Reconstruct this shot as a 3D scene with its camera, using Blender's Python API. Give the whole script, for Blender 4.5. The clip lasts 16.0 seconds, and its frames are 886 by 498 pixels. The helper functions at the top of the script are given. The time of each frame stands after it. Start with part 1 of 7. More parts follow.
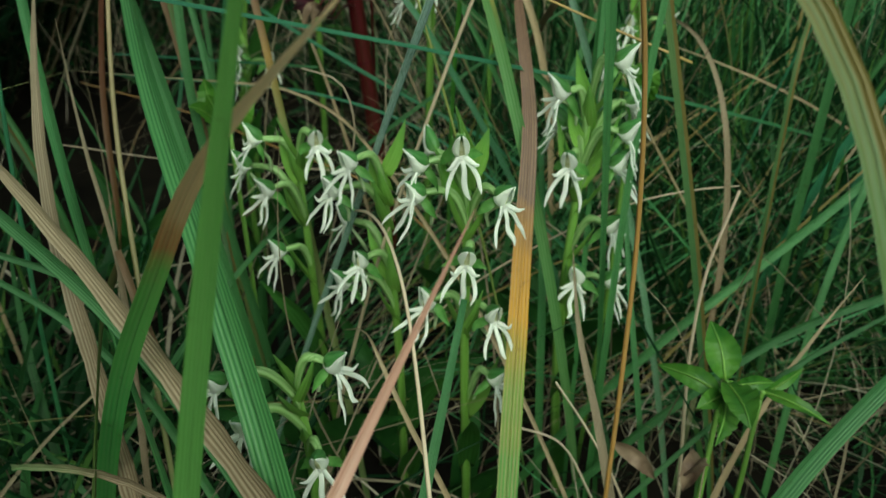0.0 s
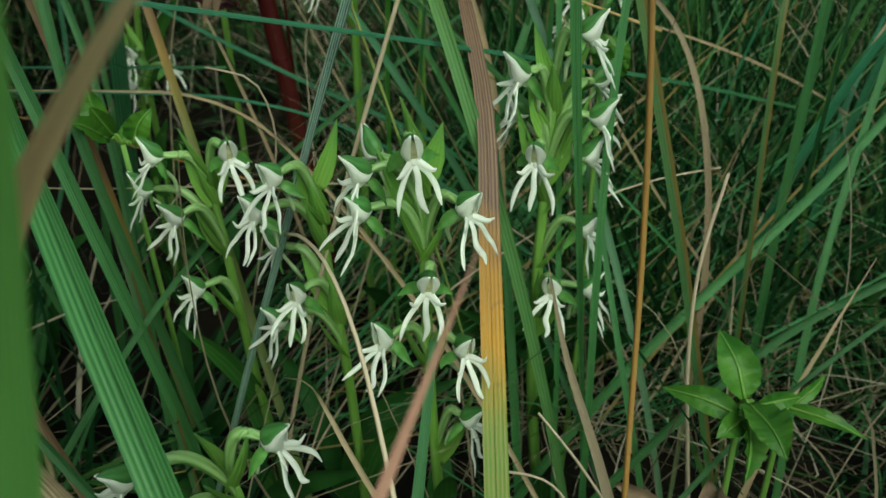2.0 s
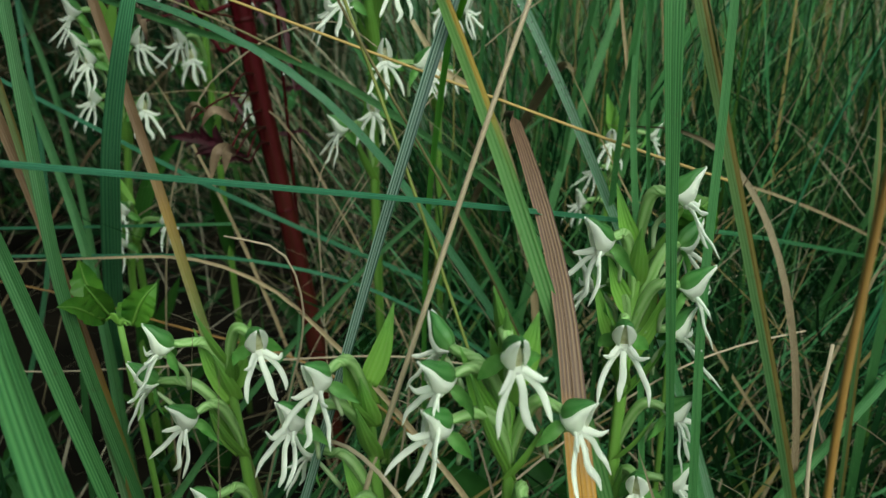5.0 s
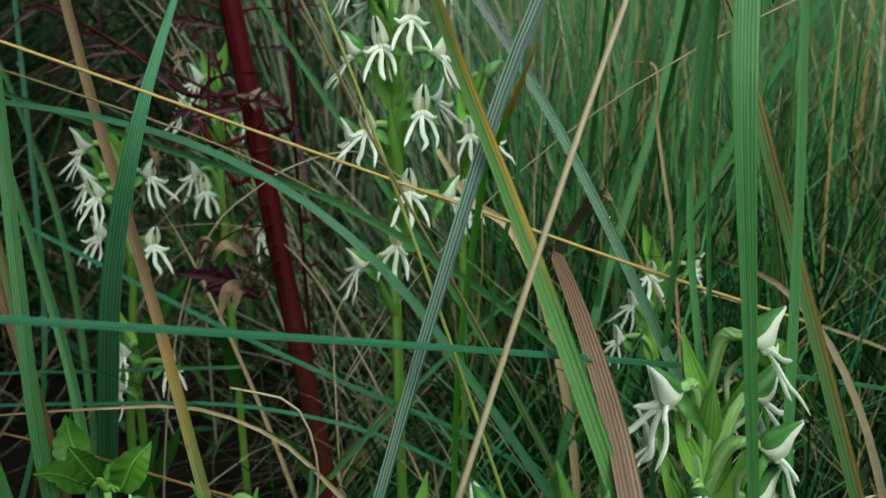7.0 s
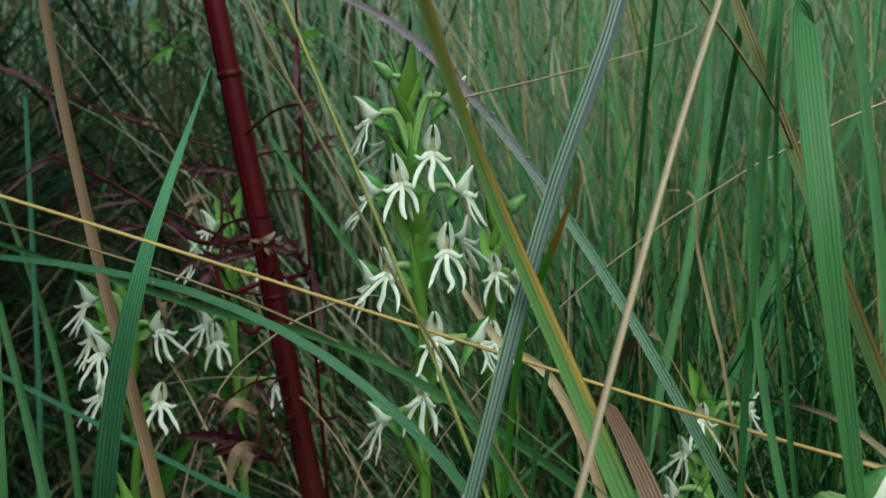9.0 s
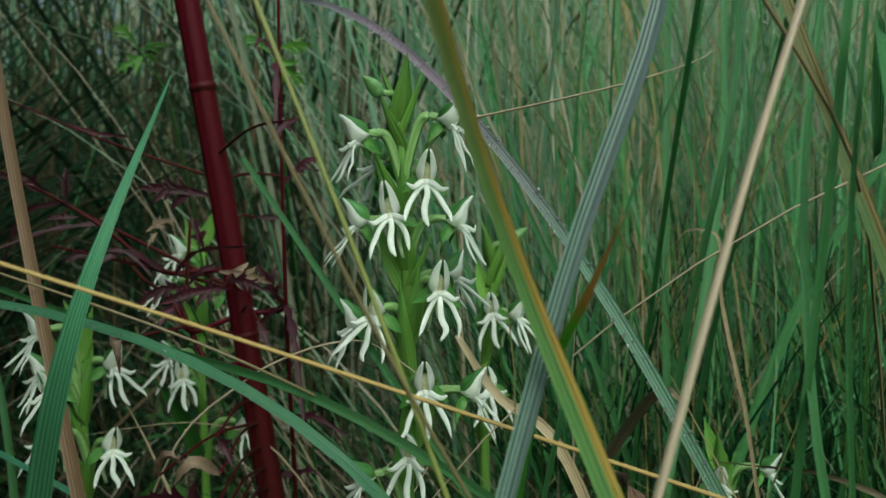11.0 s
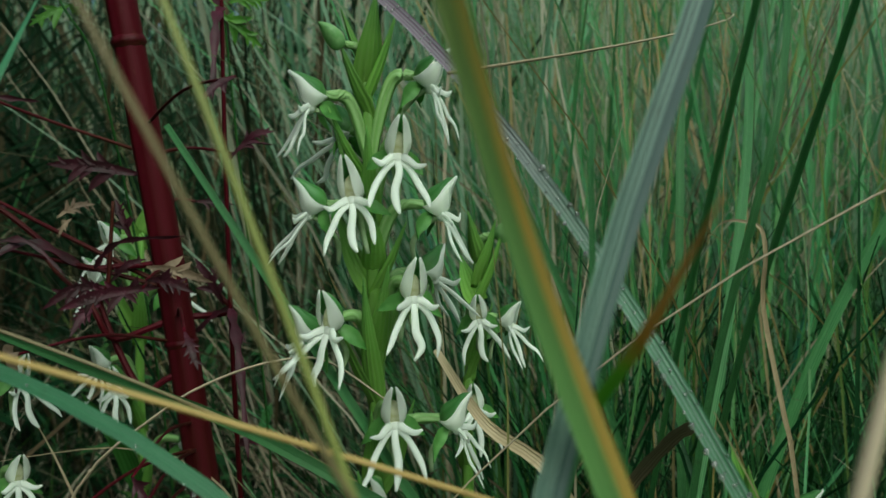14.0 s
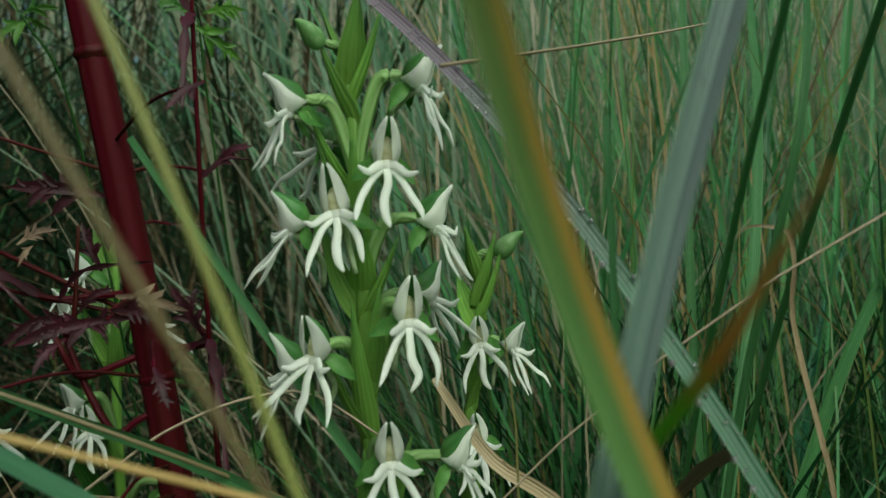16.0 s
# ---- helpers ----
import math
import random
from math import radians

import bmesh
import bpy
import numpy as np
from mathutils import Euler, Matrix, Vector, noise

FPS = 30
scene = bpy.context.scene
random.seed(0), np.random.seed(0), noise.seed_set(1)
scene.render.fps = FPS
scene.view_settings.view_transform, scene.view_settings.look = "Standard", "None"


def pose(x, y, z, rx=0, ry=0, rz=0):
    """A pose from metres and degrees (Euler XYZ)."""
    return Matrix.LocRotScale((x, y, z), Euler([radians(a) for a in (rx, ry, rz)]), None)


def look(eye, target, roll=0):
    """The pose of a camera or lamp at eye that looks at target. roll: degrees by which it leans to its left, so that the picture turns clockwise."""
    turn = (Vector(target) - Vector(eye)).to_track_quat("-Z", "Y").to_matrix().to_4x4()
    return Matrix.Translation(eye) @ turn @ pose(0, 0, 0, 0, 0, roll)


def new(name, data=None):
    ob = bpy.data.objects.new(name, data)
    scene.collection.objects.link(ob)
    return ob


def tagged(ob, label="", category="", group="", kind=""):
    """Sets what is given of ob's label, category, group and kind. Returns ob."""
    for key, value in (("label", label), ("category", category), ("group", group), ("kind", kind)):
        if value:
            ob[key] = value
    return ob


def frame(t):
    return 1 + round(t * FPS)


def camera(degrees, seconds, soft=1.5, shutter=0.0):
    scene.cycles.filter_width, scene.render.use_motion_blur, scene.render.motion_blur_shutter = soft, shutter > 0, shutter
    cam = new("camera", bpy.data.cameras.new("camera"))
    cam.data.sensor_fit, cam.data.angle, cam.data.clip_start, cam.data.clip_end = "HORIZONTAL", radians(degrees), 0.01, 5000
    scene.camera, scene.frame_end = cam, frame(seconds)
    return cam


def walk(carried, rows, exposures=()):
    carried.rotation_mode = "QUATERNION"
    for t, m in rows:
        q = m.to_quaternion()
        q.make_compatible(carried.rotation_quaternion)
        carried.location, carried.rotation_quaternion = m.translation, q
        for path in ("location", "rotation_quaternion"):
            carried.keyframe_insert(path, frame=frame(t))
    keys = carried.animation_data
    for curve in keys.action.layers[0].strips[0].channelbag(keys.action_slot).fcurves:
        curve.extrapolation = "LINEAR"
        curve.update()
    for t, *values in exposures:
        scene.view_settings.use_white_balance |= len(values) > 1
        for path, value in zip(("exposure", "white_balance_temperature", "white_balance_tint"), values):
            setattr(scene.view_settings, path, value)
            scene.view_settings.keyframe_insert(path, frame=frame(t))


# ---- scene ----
cam = camera(58.7, 16.0)
cam.data.dof.use_dof, cam.data.dof.focus_distance, cam.data.dof.aperture_fstop = True, 0.215, 23.0
PATH = [
    (0, (0.0186, 0.1419, 0.3272), (-0.0402, 0.9911, -0.1975), 1.47),
    (0.5, (0.0171, 0.1555, 0.3160), (-0.0232, 1.0086, -0.2043), 0.50),
    (1, (0.0144, 0.1704, 0.3097), (-0.0129, 1.0247, -0.2095), -0.40),
    (1.5, (0.0110, 0.1802, 0.3092), (0.0137, 1.0332, -0.2128), -0.34),
    (2, (0.0099, 0.1896, 0.3067), (0.0343, 1.0389, -0.2208), -0.49),
    (2.5, (0.0084, 0.1921, 0.3190), (0.0520, 1.0395, -0.2102), -0.43),
    (3, (-0.0010, 0.2046, 0.3237), (0.0527, 1.0541, -0.2011), -0.17),
    (3.2, (-0.0037, 0.2103, 0.3211), (0.0562, 1.0595, -0.2036), 0.04),
    (5.3, (-0.0213, 0.2417, 0.3039), (0.0554, 1.1663, -0.0693), -0.53),
    (5.5, (-0.0235, 0.2446, 0.3037), (0.0554, 1.1729, -0.0595), -0.47),
    (6, (-0.0247, 0.2529, 0.3032), (0.0529, 1.1975, -0.0156), -0.67),
    (6.5, (-0.0232, 0.2578, 0.3030), (0.0529, 1.2146, 0.0222), -1.04),
    (7, (-0.0222, 0.2659, 0.2998), (0.0435, 1.2344, 0.0594), -1.24),
    (7.5, (-0.0215, 0.2743, 0.2991), (0.0417, 1.2522, 0.0999), -1.48),
    (8, (-0.0225, 0.2831, 0.2987), (0.0369, 1.2690, 0.1426), -2.29),
    (8.5, (-0.0245, 0.2889, 0.2987), (0.0373, 1.2804, 0.1848), -2.92),
    (9, (-0.0249, 0.2891, 0.2989), (0.0298, 1.2851, 0.2292), -3.32),
    (9.5, (-0.0269, 0.2986, 0.2999), (0.0240, 1.2961, 0.2507), -3.20),
    (9.7, (-0.0285, 0.3010, 0.3000), (0.0306, 1.2984, 0.2578), -3.34),
    (11.8, (-0.0214, 0.3356, 0.3062), (0.0556, 1.3313, 0.2543), -1.45),
    (12, (-0.0203, 0.3388, 0.3068), (0.0571, 1.3340, 0.2480), -1.43),
    (12.5, (-0.0187, 0.3494, 0.3058), (0.0570, 1.3450, 0.2510), -0.80),
    (13, (-0.0182, 0.3576, 0.3047), (0.0646, 1.3526, 0.2485), -0.78),
    (13.5, (-0.0154, 0.3625, 0.3051), (0.0528, 1.3581, 0.2417), -0.49),
    (14, (-0.0200, 0.3716, 0.3019), (0.0763, 1.3652, 0.2427), -1.32),
    (14.5, (-0.0201, 0.3799, 0.3010), (0.0740, 1.3741, 0.2503), -1.37),
    (15, (-0.0203, 0.3852, 0.3000), (0.0768, 1.3795, 0.2566), -1.64),
    (15.5, (-0.0192, 0.3892, 0.2997), (0.0832, 1.3832, 0.2607), -2.15),
    (16, (-0.0189, 0.3904, 0.2992), (0.0874, 1.3843, 0.2703), -2.92),
]

walk(cam, [(t, look(eye, target, roll)) for t, eye, target, roll in PATH], exposures=((0.0, 0.45, 6400, -14), (1.5, 0.39, 6400, -14), (3.0, 0.41, 6400, -14), (6.0, 0.52, 6350, -10), (9.5, 0.42, 6100, -9), (13.0, 0.27, 6100, -12), (15.4, 0.19, 6250, -14), (16.0, 0.17, 6400, -10)))

# ---- daylight: an overcast sky, soft from above ----
world = bpy.data.worlds.new("overcast")
scene.world = world
world.use_nodes = True
wn = world.node_tree.nodes
sky = wn.new("ShaderNodeTexSky")
sky.sky_type, sky.sun_disc = "NISHITA", False
sky.sun_elevation, sky.sun_rotation = radians(45), radians(167)
sky.air_density, sky.dust_density, sky.ozone_density = 1.0, 3.0, 1.0
world.node_tree.links.new(sky.outputs[0], wn["Background"].inputs[0])
wn["Background"].inputs[1].default_value = 0.07
sun = new("sun", bpy.data.lights.new("sun", "SUN"))
sun.data.energy, sun.data.angle, sun.data.color = 2.7, radians(60), (1.0, 0.97, 0.92)
sun.matrix_world = look((0.25, -0.7, 1.12), (0, 0.4, 0))


# ---- materials ----
def material(name, rough=0.5):
    m = bpy.data.materials.new(name)
    m.use_nodes = True
    m.node_tree.nodes["Principled BSDF"].inputs["Roughness"].default_value = rough
    m.node_tree.nodes["Principled BSDF"].inputs["Specular IOR Level"].default_value = 0.45
    return m


def node(m, kind, **inputs):
    n = m.node_tree.nodes.new(kind)
    for key, value in inputs.items():
        n.inputs[key.replace("_", " ")].default_value = value
    return n


def join(m, a, b):
    m.node_tree.links.new(a, b)


def ramp_node(m, stops, source):
    n = m.node_tree.nodes.new("ShaderNodeValToRGB")
    e = n.color_ramp.elements
    while len(e) < len(stops):
        e.new(0.5)
    for k, (place, colour) in enumerate(stops):
        e[k].position, e[k].color = place, (*colour, 1)
    join(m, source, n.inputs[0])
    return n.outputs[0]


def mixed(m, how, factor, a, b):
    n = m.node_tree.nodes.new("ShaderNodeMix")
    n.data_type, n.blend_type = "RGBA", how
    for socket, value in ((n.inputs[0], factor), (n.inputs[6], a), (n.inputs[7], b)):
        if isinstance(value, bpy.types.NodeSocket):
            join(m, value, socket)
        else:
            socket.default_value = value if isinstance(value, float) else (*value, 1)
    return n.outputs[2]


def thin_leaf(m, colour, through_it, hue=0.5):
    """Lets a share of the light pass through a thin leaf, which turns it yellower."""
    bsdf = m.node_tree.nodes["Principled BSDF"]
    out = m.node_tree.nodes["Material Output"]
    t = node(m, "ShaderNodeBsdfTranslucent")
    warm = node(m, "ShaderNodeHueSaturation", Hue=hue, Value=1.25)
    join(m, colour, warm.inputs["Color"])
    join(m, warm.outputs[0], t.inputs[0])
    mix = node(m, "ShaderNodeMixShader")
    mix.inputs[0].default_value = through_it
    join(m, bsdf.outputs[0], mix.inputs[1])
    join(m, t.outputs[0], mix.inputs[2])
    join(m, mix.outputs[0], out.inputs[0])


def blade_material(name, stops, stripe=(0.5, 0.6, 0.5), lines=9.0, depth=0.5, rough=0.42, through_it=0.5, edge=None, spots=0.25, band=(0.35, 1.05), edge_from=None):
    """A leaf blade: colour along its length, parallel veins across it, blotches and specks."""
    m = material(name, rough)
    uv = m.node_tree.nodes.new("ShaderNodeUVMap")
    sep = node(m, "ShaderNodeSeparateXYZ")
    join(m, uv.outputs[0], sep.inputs[0])
    info = m.node_tree.nodes.new("ShaderNodeObjectInfo")
    tex = m.node_tree.nodes.new("ShaderNodeTexCoord")
    wob = node(m, "ShaderNodeTexNoise", Scale=24.0, Detail=4.0)
    join(m, tex.outputs["Object"], wob.inputs[0])
    along = node(m, "ShaderNodeMath")
    along.operation = "MULTIPLY_ADD"
    join(m, wob.outputs[0], along.inputs[0])
    along.inputs[1].default_value = 0.16
    shift = node(m, "ShaderNodeMath")
    shift.operation = "SUBTRACT"
    shift.inputs[1].default_value = 0.08
    join(m, sep.outputs[1], shift.inputs[0])
    join(m, shift.outputs[0], along.inputs[2])
    colour = ramp_node(m, stops, along.outputs[0])
    # veins run the whole length
    wave = node(m, "ShaderNodeMath")
    wave.operation = "MULTIPLY"
    wave.inputs[1].default_value = lines * 6.2832
    join(m, sep.outputs[0], wave.inputs[0])
    sine = node(m, "ShaderNodeMath")
    sine.operation = "SINE"
    join(m, wave.outputs[0], sine.inputs[0])
    streak = node(m, "ShaderNodeTexNoise", Scale=1.0, Detail=3.0)
    scaled = node(m, "ShaderNodeMapping")
    scaled.inputs["Scale"].default_value = (lines * 2.2, 5.0, 1.0)
    join(m, uv.outputs[0], scaled.inputs[0])
    join(m, scaled.outputs[0], streak.inputs[0])
    ridge = node(m, "ShaderNodeMapRange")
    ridge.inputs["From Min"].default_value = -1.0
    ridge.inputs["To Max"].default_value = 0.6
    join(m, sine.outputs[0], ridge.inputs[0])
    both = node(m, "ShaderNodeMath")
    both.operation = "MULTIPLY_ADD"
    both.inputs[1].default_value = 0.8
    join(m, streak.outputs[0], both.inputs[0])
    join(m, ridge.outputs[0], both.inputs[2])
    fac = node(m, "ShaderNodeMapRange")
    fac.inputs["From Min"].default_value, fac.inputs["From Max"].default_value = band
    fac.inputs["To Max"].default_value = depth
    join(m, both.outputs[0], fac.inputs[0])
    colour = mixed(m, "MIX", fac.outputs[0], colour, stripe)
    if edge:
        side = node(m, "ShaderNodeMapRange")
        side.inputs["From Min"].default_value, side.inputs["From Max"].default_value = 0.6, 0.7
        join(m, sep.outputs[0], side.inputs[0])
        where = side.outputs[0]
        if edge_from:
            start = ramp_node(m, [(at, (much,) * 3) for at, much in edge_from], along.outputs[0])
            both_of = node(m, "ShaderNodeMath")
            both_of.operation = "MULTIPLY"
            join(m, where, both_of.inputs[0])
            join(m, start, both_of.inputs[1])
            where = both_of.outputs[0]
        colour = mixed(m, "MIX", where, colour, edge)
    # brown specks
    fleck = node(m, "ShaderNodeTexNoise", Scale=260.0, Detail=2.0)
    join(m, tex.outputs["Object"], fleck.inputs[0])
    speck = node(m, "ShaderNodeMapRange")
    speck.inputs["From Min"].default_value, speck.inputs["From Max"].default_value = 0.66, 0.76
    speck.inputs["To Max"].default_value = spots
    join(m, fleck.outputs[0], speck.inputs[0])
    colour = mixed(m, "MIX", speck.outputs[0], colour, (0.09, 0.05, 0.025))
    tone = node(m, "ShaderNodeMapRange")
    tone.inputs["To Min"].default_value, tone.inputs["To Max"].default_value = 0.8, 1.2
    join(m, info.outputs["Random"], tone.inputs[0])
    hsv = node(m, "ShaderNodeHueSaturation")
    join(m, colour, hsv.inputs["Color"])
    join(m, tone.outputs[0], hsv.inputs["Value"])
    bsdf = m.node_tree.nodes["Principled BSDF"]
    join(m, hsv.outputs[0], bsdf.inputs["Base Color"])
    bump = node(m, "ShaderNodeBump", Strength=0.6, Distance=0.0004)
    join(m, both.outputs[0], bump.inputs["Height"])
    join(m, bump.outputs[0], bsdf.inputs["Normal"])
    thin_leaf(m, hsv.outputs[0], through_it, 0.487)
    return m


def field_material(name, stops, rough=0.5, through_it=0.25, dry=None):
    """A mass of grass: every blade has its own tone."""
    m = material(name, rough)
    geo = m.node_tree.nodes.new("ShaderNodeNewGeometry")
    colour = ramp_node(m, stops, geo.outputs["Random Per Island"])
    uv = m.node_tree.nodes.new("ShaderNodeUVMap")
    sep = node(m, "ShaderNodeSeparateXYZ")
    join(m, uv.outputs[0], sep.inputs[0])
    if dry:
        span = node(m, "ShaderNodeMapRange")
        span.inputs["From Min"].default_value, span.inputs["From Max"].default_value = 0.72, 1.0
        span.inputs["To Max"].default_value = 0.7
        join(m, sep.outputs[1], span.inputs[0])
        colour = mixed(m, "MIX", span.outputs[0], colour, dry)
    streak = node(m, "ShaderNodeTexNoise", Scale=1.0, Detail=3.0)
    scaled = node(m, "ShaderNodeMapping")
    scaled.inputs["Scale"].default_value = (9.0, 6.0, 1.0)
    join(m, uv.outputs[0], scaled.inputs[0])
    join(m, scaled.outputs[0], streak.inputs[0])
    amount = node(m, "ShaderNodeMapRange")
    amount.inputs["From Min"].default_value, amount.inputs["From Max"].default_value = 0.3, 0.7
    amount.inputs["To Min"].default_value, amount.inputs["To Max"].default_value = 0.7, 1.3
    join(m, streak.outputs[0], amount.inputs[0])
    hsv = node(m, "ShaderNodeHueSaturation")
    join(m, colour, hsv.inputs["Color"])
    join(m, amount.outputs[0], hsv.inputs["Value"])
    join(m, hsv.outputs[0], m.node_tree.nodes["Principled BSDF"].inputs["Base Color"])
    thin_leaf(m, hsv.outputs[0], through_it)
    return m


def flesh_material(name, a, b, scale=160.0, rough=0.4, through_it=0.2, bumped=0.3):
    """Soft plant tissue with two mottled tones and fine veins."""
    m = material(name, rough)
    tex = m.node_tree.nodes.new("ShaderNodeTexCoord")
    n1 = node(m, "ShaderNodeTexNoise", Scale=scale, Detail=5.0)
    join(m, tex.outputs["Object"], n1.inputs[0])
    n2 = node(m, "ShaderNodeTexNoise", Scale=scale * 8, Detail=2.0)
    join(m, tex.outputs["Object"], n2.inputs[0])
    colour = ramp_node(m, ((0.32, a), (0.68, b)), n1.outputs[0])
    info = m.node_tree.nodes.new("ShaderNodeObjectInfo")
    tone = node(m, "ShaderNodeMapRange")
    tone.inputs["To Min"].default_value, tone.inputs["To Max"].default_value = 0.88, 1.12
    join(m, info.outputs["Random"], tone.inputs[0])
    hsv = node(m, "ShaderNodeHueSaturation")
    join(m, colour, hsv.inputs["Color"])
    join(m, tone.outputs[0], hsv.inputs["Value"])
    bsdf = m.node_tree.nodes["Principled BSDF"]
    join(m, hsv.outputs[0], bsdf.inputs["Base Color"])
    bump = node(m, "ShaderNodeBump", Strength=bumped, Distance=0.0003)
    join(m, n2.outputs[0], bump.inputs["Height"])
    join(m, bump.outputs[0], bsdf.inputs["Normal"])
    if through_it:
        thin_leaf(m, hsv.outputs[0], through_it)
    return m


